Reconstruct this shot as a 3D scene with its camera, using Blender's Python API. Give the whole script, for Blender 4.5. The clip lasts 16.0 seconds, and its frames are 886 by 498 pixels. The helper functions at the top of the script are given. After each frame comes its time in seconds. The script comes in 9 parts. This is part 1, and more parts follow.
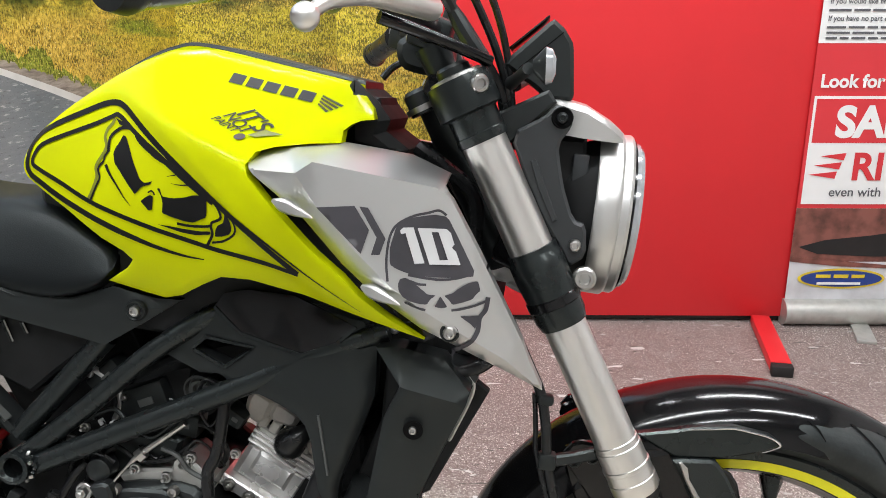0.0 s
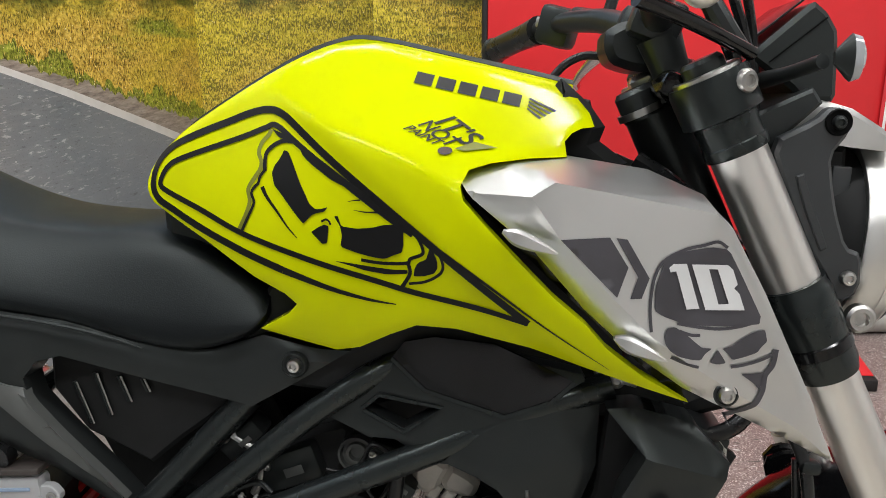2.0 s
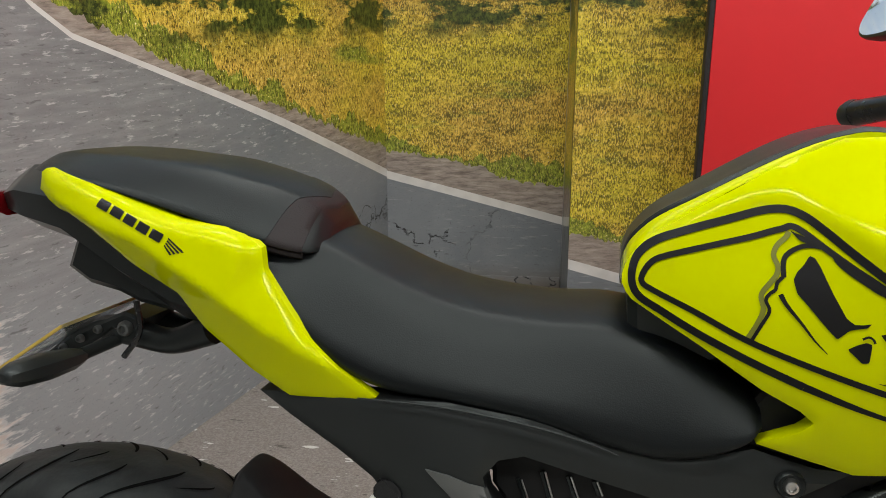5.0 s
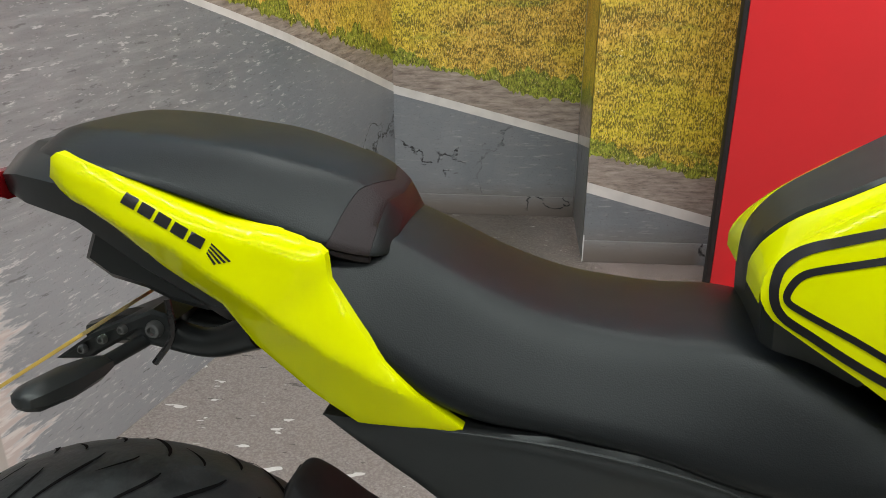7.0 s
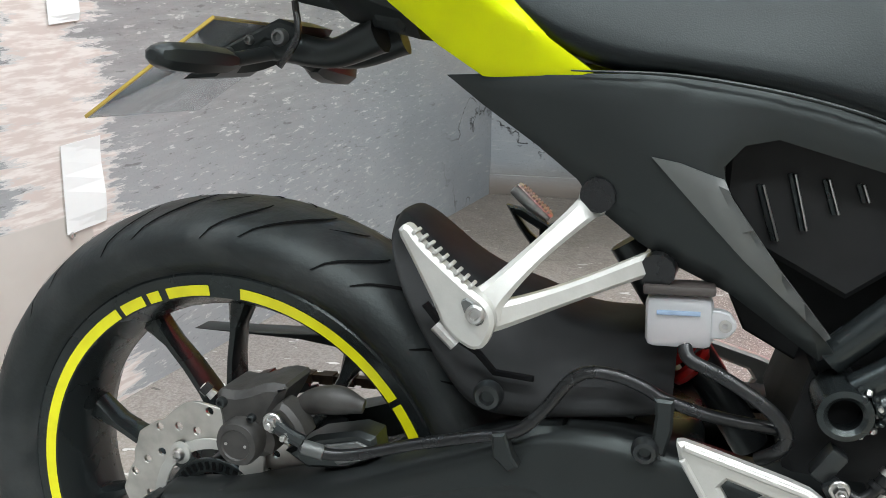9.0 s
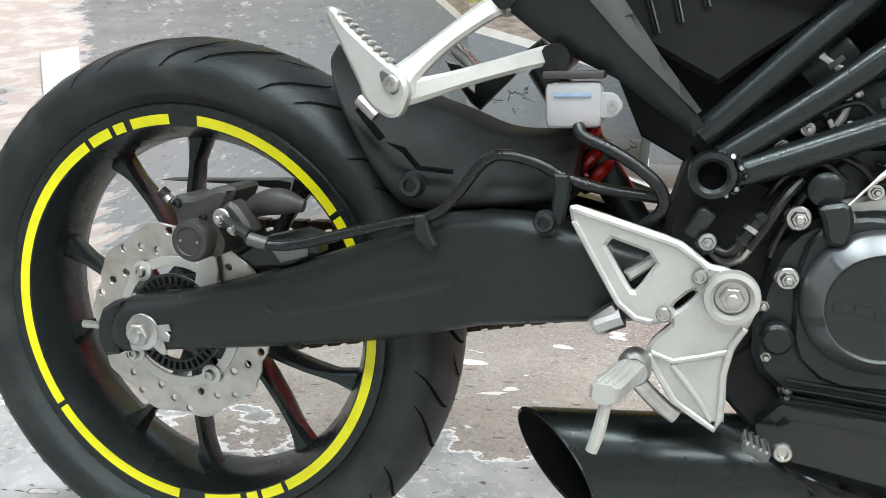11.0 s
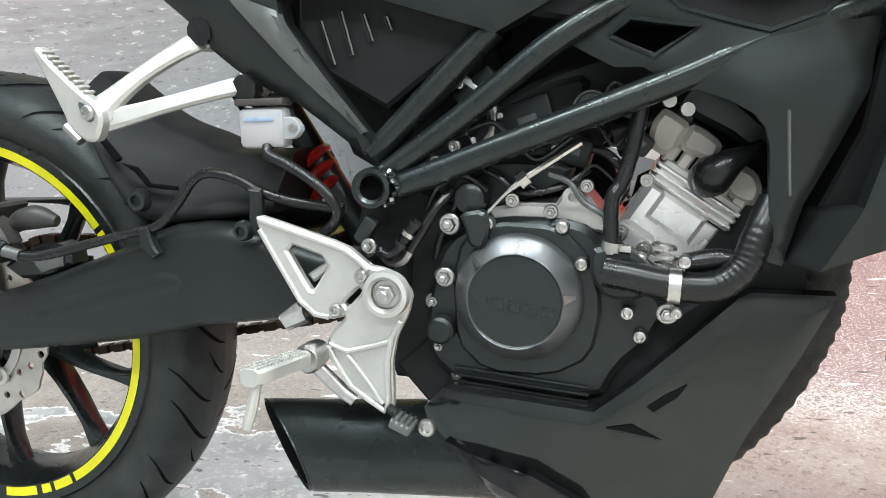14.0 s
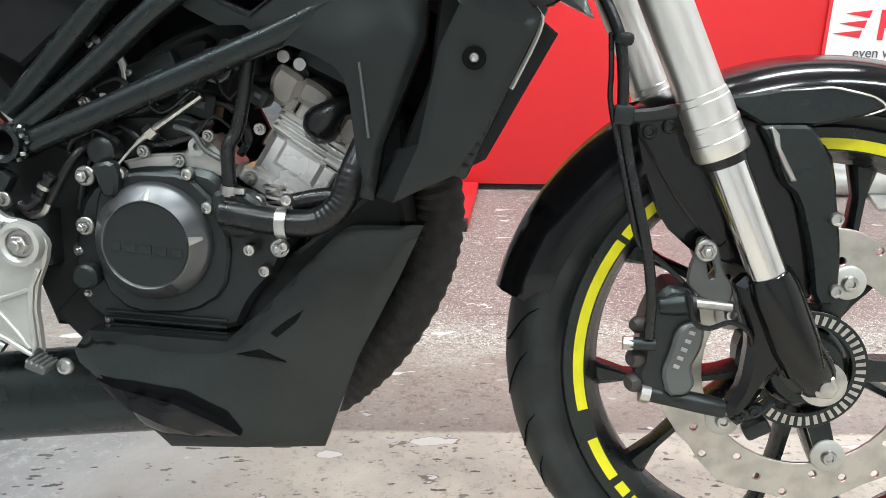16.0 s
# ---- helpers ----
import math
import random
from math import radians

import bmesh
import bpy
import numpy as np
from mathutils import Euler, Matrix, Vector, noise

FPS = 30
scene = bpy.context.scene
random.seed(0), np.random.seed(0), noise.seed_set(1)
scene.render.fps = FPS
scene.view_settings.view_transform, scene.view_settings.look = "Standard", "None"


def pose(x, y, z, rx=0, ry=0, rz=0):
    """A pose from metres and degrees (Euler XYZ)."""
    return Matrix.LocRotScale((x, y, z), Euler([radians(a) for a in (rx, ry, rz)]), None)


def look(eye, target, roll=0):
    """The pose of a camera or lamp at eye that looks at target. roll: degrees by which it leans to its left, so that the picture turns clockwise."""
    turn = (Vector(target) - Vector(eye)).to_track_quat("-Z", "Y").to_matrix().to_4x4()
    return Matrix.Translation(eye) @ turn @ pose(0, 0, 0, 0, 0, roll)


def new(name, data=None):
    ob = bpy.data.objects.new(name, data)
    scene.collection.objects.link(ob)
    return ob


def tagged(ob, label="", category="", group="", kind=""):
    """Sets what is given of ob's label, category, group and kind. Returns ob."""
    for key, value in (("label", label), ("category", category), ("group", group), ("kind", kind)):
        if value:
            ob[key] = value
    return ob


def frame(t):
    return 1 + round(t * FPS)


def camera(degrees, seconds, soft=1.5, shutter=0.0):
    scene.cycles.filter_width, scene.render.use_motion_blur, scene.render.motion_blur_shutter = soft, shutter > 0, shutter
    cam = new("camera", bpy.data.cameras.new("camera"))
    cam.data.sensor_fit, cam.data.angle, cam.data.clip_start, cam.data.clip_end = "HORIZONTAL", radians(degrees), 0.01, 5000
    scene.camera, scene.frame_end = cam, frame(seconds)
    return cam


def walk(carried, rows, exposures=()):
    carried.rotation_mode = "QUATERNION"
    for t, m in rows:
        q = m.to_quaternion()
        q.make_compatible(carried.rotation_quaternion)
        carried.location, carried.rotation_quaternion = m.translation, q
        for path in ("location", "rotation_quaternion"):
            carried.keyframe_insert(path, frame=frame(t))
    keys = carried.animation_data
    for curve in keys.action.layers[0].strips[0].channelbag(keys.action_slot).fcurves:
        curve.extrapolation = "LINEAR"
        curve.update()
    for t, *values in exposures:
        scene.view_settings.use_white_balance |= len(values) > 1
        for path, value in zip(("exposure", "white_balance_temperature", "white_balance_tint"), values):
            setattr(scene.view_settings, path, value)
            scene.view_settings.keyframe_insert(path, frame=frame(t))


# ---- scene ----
cam = camera(56.6, 16.0, 0.9)
PATH = [
    (0, (0.016, 0.019, 1.021), (-0.006, 1.93, 0.429), 0.0),
    (0.5, (-0.045, 0.025, 1.025), (-0.029, 1.937, 0.439), 0.1),
    (1, (-0.091, 0.057, 1.018), (-0.077, 1.97, 0.434), -0.0),
    (1.5, (-0.141, 0.113, 1.007), (-0.052, 2.023, 0.42), 0.3),
    (2, (-0.193, 0.174, 1.005), (-0.168, 2.085, 0.415), -0.5),
    (2.5, (-0.258, 0.206, 1.003), (-0.31, 2.117, 0.416), -1.0),
    (3, (-0.3, 0.209, 1.012), (-0.348, 2.122, 0.431), -0.6),
    (3.5, (-0.352, 0.215, 1.019), (-0.333, 2.131, 0.446), 0.5),
    (4, (-0.407, 0.224, 1.032), (-0.552, 2.137, 0.464), -0.7),
    (4.5, (-0.464, 0.224, 1.049), (-0.642, 2.135, 0.486), 0.4),
    (4.7, (-0.49, 0.223, 1.055), (-0.68, 2.133, 0.494), -0.1),
    (6.8, (-0.606, 0.354, 1.107), (-0.763, 2.193, 0.336), -0.1),
    (7, (-0.614, 0.359, 1.103), (-0.764, 2.186, 0.304), -0.0),
    (7.5, (-0.638, 0.352, 1.045), (-0.825, 2.156, 0.202), 0.3),
    (8, (-0.655, 0.328, 0.967), (-0.903, 2.125, 0.124), 0.2),
    (8.5, (-0.648, 0.296, 0.891), (-0.974, 2.142, 0.193), -0.1),
    (9, (-0.632, 0.26, 0.821), (-0.989, 2.114, 0.162), 0.2),
    (9.5, (-0.604, 0.215, 0.759), (-0.949, 2.064, 0.079), 0.6),
    (9.7, (-0.6, 0.192, 0.736), (-0.944, 2.043, 0.061), 1.5),
    (11.8, (-0.485, 0.13, 0.683), (-0.83, 1.988, 0.027), -0.1),
    (12, (-0.463, 0.126, 0.682), (-0.823, 1.982, 0.028), -0.6),
    (12.5, (-0.409, 0.117, 0.679), (-0.768, 1.974, 0.03), -0.6),
    (13, (-0.368, 0.104, 0.682), (-0.736, 1.964, 0.045), -0.4),
    (13.5, (-0.323, 0.098, 0.696), (-0.693, 1.961, 0.07), -0.3),
    (14, (-0.271, 0.096, 0.709), (-0.596, 1.97, 0.088), 0.0),
    (14.5, (-0.216, 0.088, 0.714), (-0.5, 1.961, 0.071), -0.0),
    (15, (-0.162, 0.082, 0.716), (-0.305, 1.965, 0.059), -0.3),
    (15.5, (-0.11, 0.064, 0.718), (-0.128, 1.949, 0.051), 0.5),
    (15.7, (-0.092, 0.05, 0.707), (-0.075, 1.937, 0.045), 0.9),
    (16, (-0.051, 0.032, 0.707), (-0.031, 1.912, 0.026), 0.8),
]
walk(cam, [(t, look(eye, target, roll)) for t, eye, target, roll in PATH],
     [(0, -0.27, 6500, 10), (2, -0.52, 6650, 10), (3.5, -0.71, 6850, 9), (4.7, -0.77, 6850, 9), (7, -0.52, 6700, 9), (8, -0.14, 6400, 8), (9.5, 0.18, 6250, 5), (12, 0.47, 6200, 4), (14, 0.60, 6200, 5), (14.6, 0.70, 6200, 4), (15.1, 0.70, 6200, 4), (15.5, 0.40, 6200, 4), (16, 0.25, 6250, 5)])

# ceiling lamps assumed out of view; the y=-1.1 pair brightens the bike's near side
LIGHTS = [(-1.5, 0.35, 32), (0.1, 0.35, 32), (1.7, 0.35, 32), (-0.8, -1.1, 32), (0.9, -1.1, 32), (-0.6, 1.75, 32), (1.0, 1.75, 32)]

# ---------------------------------------------------------------- world and light
world = bpy.data.worlds.new("world")
scene.world = world
world.use_nodes = True
world.node_tree.nodes["Background"].inputs[0].default_value = (0.9, 0.95, 1.0, 1)
world.node_tree.nodes["Background"].inputs[1].default_value = 0.05


def area_lamp(name, place, target, sx, sy, power, colour=(0.96, 0.98, 1.0)):
    lamp = bpy.data.lights.new(name, "AREA")
    lamp.shape, lamp.size, lamp.size_y, lamp.energy, lamp.color = "RECTANGLE", sx, sy, power, colour
    ob = new(name, lamp)
    ob.matrix_world = look(place, target)
    return ob


# ---------------------------------------------------------------- materials
def material(name, colour, rough=0.5, metal=0.0, coat=0.0, vary=0.0, scale=20.0, bump=0.0, bump_scale=120.0, spec=0.5, fleck=None):
    m = bpy.data.materials.new(name)
    m.use_nodes = True
    nt = m.node_tree
    b = nt.nodes["Principled BSDF"]
    b.inputs["Base Color"].default_value = colour
    b.inputs["Roughness"].default_value = rough
    b.inputs["Metallic"].default_value = metal
    b.inputs["Coat Weight"].default_value = coat
    b.inputs["Coat Roughness"].default_value = 0.06
    b.inputs["Specular IOR Level"].default_value = spec
    co = nt.nodes.new("ShaderNodeTexCoord")
    if vary:
        n = nt.nodes.new("ShaderNodeTexNoise")
        n.inputs["Scale"].default_value = scale
        n.inputs["Detail"].default_value = 6
        nt.links.new(co.outputs["Object"], n.inputs["Vector"])
        mx = nt.nodes.new("ShaderNodeMix")
        mx.data_type = "RGBA"
        dark = fleck or tuple(c * (1 - vary) for c in colour[:3]) + (1,)
        mx.inputs[6].default_value = colour
        mx.inputs[7].default_value = dark
        rp = nt.nodes.new("ShaderNodeMapRange")
        rp.inputs[1].default_value, rp.inputs[2].default_value = 0.42, 0.68
        nt.links.new(n.outputs[0], rp.inputs[0])
        nt.links.new(rp.outputs[0], mx.inputs[0])
        nt.links.new(mx.outputs[2], b.inputs["Base Color"])
        rr = nt.nodes.new("ShaderNodeMapRange")
        rr.inputs[3].default_value, rr.inputs[4].default_value = max(0.02, rough - 0.06), min(1, rough + 0.1)
        nt.links.new(n.outputs[0], rr.inputs[0])
        nt.links.new(rr.outputs[0], b.inputs["Roughness"])
    if bump:
        n2 = nt.nodes.new("ShaderNodeTexNoise")
        n2.inputs["Scale"].default_value = bump_scale
        n2.inputs["Detail"].default_value = 3
        nt.links.new(co.outputs["Object"], n2.inputs["Vector"])
        bp = nt.nodes.new("ShaderNodeBump")
        bp.inputs["Strength"].default_value = bump
        bp.inputs["Distance"].default_value = 0.002
        nt.links.new(n2.outputs[0], bp.inputs["Height"])
        nt.links.new(bp.outputs[0], b.inputs["Normal"])
    return m


NEON = material("neon_yellow_paint", (0.52, 0.575, 0.0015, 1), 0.06, vary=0.04, scale=6, spec=0.09)
STRIPE_Y = material("neon_rim_tape", (0.82, 0.78, 0.006, 1), 0.35, vary=0.1, scale=40)
VINYL_K = material("black_decal_film", (0.004, 0.004, 0.0045, 1), 0.4, vary=0.2, scale=30, spec=0.25)
GREY_DECAL = material("charcoal_decal_film", (0.055, 0.052, 0.06, 1), 0.42, vary=0.35, scale=25)
PALE_DECAL = material("pale_decal_film", (0.62, 0.62, 0.62, 1), 0.4, vary=0.08, scale=25)
SILVER = material("satin_silver_paint", (0.66, 0.66, 0.645, 1), 0.33, metal=0.92, vary=0.06, scale=9)
ALU = material("cast_aluminium", (0.53, 0.525, 0.495, 1), 0.42, metal=0.6, vary=0.14, scale=35, bump=0.07, bump_scale=420)
ALU_FORK = material("anodised_fork_tube", (0.80, 0.78, 0.745, 1), 0.32, metal=0.95, vary=0.05, scale=14)
CHROME = material("polished_steel", (0.78, 0.77, 0.75, 1), 0.12, metal=1.0, vary=0.05, scale=20)
STEEL = material("bolt_steel", (0.55, 0.54, 0.52, 1), 0.3, metal=1.0, vary=0.25, scale=60)
DISC = material("brake_disc_steel", (0.52, 0.50, 0.46, 1), 0.34, metal=0.9, vary=0.25, scale=45)
PLASTIC = material("black_moulded_plastic", (0.0145, 0.0160, 0.0162, 1), 0.36, vary=0.12, scale=14, bump=0.03, bump_scale=900, spec=0.34)
ARM_GREY = material("charcoal_moulded_plastic", (0.026, 0.029, 0.031, 1), 0.40, vary=0.1, scale=14, bump=0.03, bump_scale=900)
GREY_MARK = material("grey_cast_marking", (0.30, 0.30, 0.30, 1), 0.45, vary=0.1, scale=40)
COWL = material("semi_gloss_black_cowl", (0.0090, 0.0095, 0.0097, 1), 0.11, vary=0.4, scale=16, spec=0.5)
DARK = material("dark_engine_plastic", (0.0165, 0.0172, 0.0175, 1), 0.6, vary=0.2, scale=30, spec=0.2)
GLOSS = material("gloss_black_paint", (0.0042, 0.0042, 0.0047, 1), 0.13, coat=0.1, vary=0.1, scale=8, spec=0.36)
FRAME = material("satin_black_frame_paint", (0.0105, 0.0125, 0.0130, 1), 0.25, vary=0.2, scale=18, bump=0.02, bump_scale=400, spec=0.46)
ENGINE = material("satin_black_engine_case", (0.0150, 0.0160, 0.0168, 1), 0.33, metal=0.1, vary=0.2, scale=25, bump=0.06, bump_scale=500, spec=0.5)
RUBBER = material("tyre_rubber", (0.0125, 0.0138, 0.0145, 1), 0.50, fleck=(0.030, 0.031, 0.031, 1), vary=0.4, scale=22, bump=0.25, bump_scale=180, spec=0.4)
# near-black for grooves, bores and wells, their shade put into the colour
GROOVE = material("recess_black", (0.006, 0.006, 0.0062, 1), 0.9, spec=0.05)
HOSE = material("black_rubber_hose", (0.0105, 0.011, 0.0115, 1), 0.26, vary=0.3, scale=40, spec=0.4)
SEATV = material("black_seat_vinyl", (0.0034, 0.0042, 0.0052, 1), 0.39, vary=0.2, scale=11, bump=0.12, bump_scale=900, spec=0.27)
SEATV2 = material("brown_black_seat_vinyl", (0.011, 0.007, 0.0075, 1), 0.6, vary=0.2, scale=15, bump=0.2, bump_scale=600, spec=0.3)
RED_P = material("red_spring_paint", (0.42, 0.012, 0.010, 1), 0.35, coat=0.3, vary=0.2, scale=30)
RED_LENS = material("red_lamp_lens", (0.20, 0.005, 0.008, 1), 0.12, coat=0.5, vary=0.15, scale=20)
CLEAR = material("clear_lamp_lens", (0.40, 0.42, 0.44, 1), 0.1, metal=0.3, coat=0.6, vary=0.15, scale=50)
MILK = material("milky_reservoir_plastic", (0.66, 0.67, 0.68, 1), 0.30, vary=0.05, scale=30)
MILK.node_tree.nodes["Principled BSDF"].inputs["Transmission Weight"].default_value = 0.55
MILK.node_tree.nodes["Principled BSDF"].inputs["IOR"].default_value = 1.2
LEVEL = material("pale_blue_print", (0.25, 0.33, 0.45, 1), 0.5, vary=0.2, scale=60)
FLUID = material("pink_fluid_behind_plastic", (0.55, 0.42, 0.42, 1), 0.35, vary=0.15, scale=30)
BROWN_LID = material("dark_brown_lid_plastic", (0.05, 0.042, 0.038, 1), 0.45, vary=0.2, scale=30)
CHAIN_M = material("oiled_chain_steel", (0.075, 0.05, 0.035, 1), 0.45, metal=0.8, vary=0.45, scale=90)
RIBBED = material("charcoal_ribbed_surface", (0.028, 0.026, 0.024, 1), 0.85, vary=0.4, scale=60, bump=0.6, bump_scale=300)
CAST = material("dusty_caliper_casting", (0.042, 0.040, 0.037, 1), 0.5, metal=0.15, vary=0.35, scale=60, bump=0.1, bump_scale=300)
PLATE_Y = material("yellow_plate_edge", (0.50, 0.35, 0.07, 1), 0.4, vary=0.15, scale=30)
PLATE_G = material("clear_acrylic_plate", (0.75, 0.78, 0.80, 1), 0.06, spec=0.5)
PLATE_G.node_tree.nodes["Principled BSDF"].inputs["Transmission Weight"].default_value = 0.9
PLATE_G.node_tree.nodes["Principled BSDF"].inputs["IOR"].default_value = 1.08
BOARD_RED = material("red_display_board", (0.70, 0.022, 0.028, 1), 0.42, vary=0.05, scale=3, bump=0.05, bump_scale=60)
BLACK_EDGE = material("black_board_edge", (0.012, 0.010, 0.010, 1), 0.6, vary=0.2, scale=20)
SATIN_GREY = material("satin_grey_paint", (0.105, 0.11, 0.106, 1), 0.38, metal=0.3, vary=0.15, scale=20)
CYL = material("bright_cylinder_casting", (0.86, 0.85, 0.83, 1), 0.24, metal=0.65, vary=0.10, scale=30, bump=0.05, bump_scale=260)
RING = material("satin_gunmetal_cover", (0.125, 0.13, 0.133, 1), 0.30, metal=0.7, vary=0.2, scale=20)
CEILING_GREY = material("grey_soffit_paint", (0.32, 0.32, 0.325, 1), 0.7, vary=0.1, scale=3, bump=0.2, bump_scale=80)
OLIVE = material("olive_decal_film", (0.16, 0.17, 0.01, 1), 0.4, vary=0.2, scale=60)
MAROON = material("maroon_decal_film", (0.03, 0.006, 0.004, 1), 0.4, vary=0.2, scale=60)
PAPER = material("white_paper", (0.80, 0.80, 0.79, 1), 0.6, vary=0.04, scale=10)
DULL = material("grey_painted_plaster", (0.62, 0.62, 0.61, 1), 0.7, vary=0.1, scale=3, bump=0.2, bump_scale=80)
PLASTER = material("white_painted_plaster", (0.78, 0.78, 0.77, 1), 0.7, vary=0.06, scale=3, bump=0.2, bump_scale=80)
MIRROR = material("mirror_glass", (0.85, 0.9, 0.95, 1), 0.02, metal=1.0)


for dark in (PLASTIC, FRAME, ENGINE, SEATV, RUBBER, COWL):
    dark.node_tree.nodes["Principled BSDF"].inputs["Specular Tint"].default_value = (0.90, 1.0, 0.97, 1)


def math_node(nt, op, a, b=None):
    n = nt.nodes.new("ShaderNodeMath")
    n.operation = op
    for i, v in enumerate((a, b)):
        if v is None:
            continue
        if isinstance(v, (int, float)):
            n.inputs[i].default_value = v
        else:
            nt.links.new(v, n.inputs[i])
    return n.outputs[0]


def mix_node(nt, f, a, b):
    n = nt.nodes.new("ShaderNodeMix")
    n.data_type = "RGBA"
    for i, v in ((0, f), (6, a), (7, b)):
        if isinstance(v, (int, float, tuple)):
            n.inputs[i].default_value = v
        else:
            nt.links.new(v, n.inputs[i])
    return n.outputs[2]


def noise_node(nt, vec, scale, detail=5, rough=0.55, stretch=None):
    if stretch:
        mp = nt.nodes.new("ShaderNodeMapping")
        mp.inputs["Scale"].default_value = stretch
        nt.links.new(vec, mp.inputs["Vector"])
        vec = mp.outputs[0]
    n = nt.nodes.new("ShaderNodeTexNoise")
    n.inputs["Scale"].default_value, n.inputs["Detail"].default_value, n.inputs["Roughness"].default_value = scale, detail, rough
    nt.links.new(vec, n.inputs["Vector"])
    return n.outputs[0]


def ramp_node(nt, v, lo, hi):
    n = nt.nodes.new("ShaderNodeMapRange")
    n.inputs[1].default_value, n.inputs[2].default_value = lo, hi
    nt.links.new(v, n.inputs[0])
    return n.outputs[0]


def fresh(name, rough=0.6):
    m = bpy.data.materials.new(name)
    m.use_nodes = True
    nt = m.node_tree
    b = nt.nodes["Principled BSDF"]
    b.inputs["Roughness"].default_value = rough
    co = nt.nodes.new("ShaderNodeTexCoord").outputs["Object"]
    return m, nt, b, co


def bump_node(nt, b, height, strength, distance):
    bp = nt.nodes.new("ShaderNodeBump")
    bp.inputs["Strength"].default_value, bp.inputs["Distance"].default_value = strength, distance
    nt.links.new(height, bp.inputs["Height"])
    nt.links.new(bp.outputs[0], b.inputs["Normal"])


def make_floor():
    m, nt, b, co = fresh("worn_painted_concrete", 0.42)
    sep = nt.nodes.new("ShaderNodeSeparateXYZ")
    nt.links.new(co, sep.inputs[0])
    big = noise_node(nt, co, 3.5, 4, 0.6)
    mid = noise_node(nt, co, 9, 6, 0.65)
    fine = noise_node(nt, co, 80, 4, 0.7)
    grit = noise_node(nt, co, 190, 3, 0.65)
    speck = noise_node(nt, co, 330, 2, 0.5, (1, 0.7, 1))
    pit = noise_node(nt, co, 62, 2, 0.45, (0.75, 1.25, 1))
    chips = noise_node(nt, co, 19, 3, 0.45, (0.6, 1.5, 1))
    # red paint over exposed aggregate
    red = mix_node(nt, ramp_node(nt, mid, 0.35, 0.7), (0.165, 0.124, 0.113, 1), (0.245, 0.192, 0.174, 1))
    red = mix_node(nt, math_node(nt, "MULTIPLY", ramp_node(nt, grit, 0.48, 0.64), 0.6), red, (0.36, 0.315, 0.295, 1))
    red = mix_node(nt, ramp_node(nt, speck, 0.60, 0.66), red, (0.66, 0.60, 0.56, 1))
    red = mix_node(nt, math_node(nt, "MULTIPLY", ramp_node(nt, speck, 0.44, 0.36), 0.8), red, (0.10, 0.068, 0.062, 1))
    # bare aggregate, then a brown trodden strip towards the bike
    gravel = mix_node(nt, ramp_node(nt, grit, 0.40, 0.62), (0.15, 0.13, 0.11, 1), (0.44, 0.41, 0.37, 1))
    gravel = mix_node(nt, ramp_node(nt, speck, 0.58, 0.65), gravel, (0.66, 0.63, 0.58, 1))
    trod = mix_node(nt, ramp_node(nt, mid, 0.36, 0.66), (0.235, 0.195, 0.165, 1), (0.335, 0.295, 0.26, 1))
    trod = mix_node(nt, math_node(nt, "MULTIPLY", ramp_node(nt, grit, 0.50, 0.66), 0.6), trod, (0.42, 0.38, 0.34, 1))
    trod = mix_node(nt, math_node(nt, "MULTIPLY", ramp_node(nt, fine, 0.46, 0.36), 0.7), trod, (0.14, 0.115, 0.10, 1))
    wave = math_node(nt, "ADD", sep.outputs[1], math_node(nt, "MULTIPLY", mid, 0.30))
    col = mix_node(nt, ramp_node(nt, wave, 1.74, 1.64), red, gravel)
    col = mix_node(nt, ramp_node(nt, wave, 1.62, 1.50), col, trod)
    col = mix_node(nt, math_node(nt, "MULTIPLY", ramp_node(nt, sep.outputs[1], 1.26, 1.15), 0.45), col, (0.17, 0.135, 0.125, 1))
    # pale pitted strip under the camera
    pale = mix_node(nt, ramp_node(nt, mid, 0.36, 0.66), (0.52, 0.475, 0.40, 1), (0.385, 0.35, 0.305, 1))
    pale = mix_node(nt, math_node(nt, "MULTIPLY", ramp_node(nt, fine, 0.54, 0.66), 0.6), pale, (0.25, 0.215, 0.18, 1))
    pale = mix_node(nt, math_node(nt, "MULTIPLY", ramp_node(nt, pit, 0.655, 0.70), 0.8), pale, (0.10, 0.085, 0.07, 1))
    near = ramp_node(nt, math_node(nt, "ADD", sep.outputs[1], math_node(nt, "MULTIPLY", fine, 0.012)), 1.142, 1.134)
    col = mix_node(nt, near, col, pale)
    # towards the side wall: brown concrete, then a skin of pale grey paint breaking up along an uneven edge
    brown = mix_node(nt, ramp_node(nt, mid, 0.36, 0.68), (0.33, 0.295, 0.255, 1), (0.235, 0.205, 0.18, 1))
    brown = mix_node(nt, math_node(nt, "MULTIPLY", ramp_node(nt, grit, 0.50, 0.64), 0.55), brown, (0.43, 0.405, 0.37, 1))
    brown = mix_node(nt, math_node(nt, "MULTIPLY", ramp_node(nt, fine, 0.44, 0.35), 0.6), brown, (0.13, 0.11, 0.095, 1))
    paint = mix_node(nt, ramp_node(nt, big, 0.38, 0.62), (0.25, 0.255, 0.25, 1), (0.44, 0.445, 0.44, 1))
    paint = mix_node(nt, math_node(nt, "MULTIPLY", ramp_node(nt, fine, 0.52, 0.68), 0.6), paint, (0.58, 0.58, 0.57, 1))
    paint = mix_node(nt, ramp_node(nt, pit, 0.70, 0.73), paint, (0.12, 0.11, 0.10, 1))
    flake = noise_node(nt, co, 7.0, 7, 0.60, (0.8, 1.2, 1))
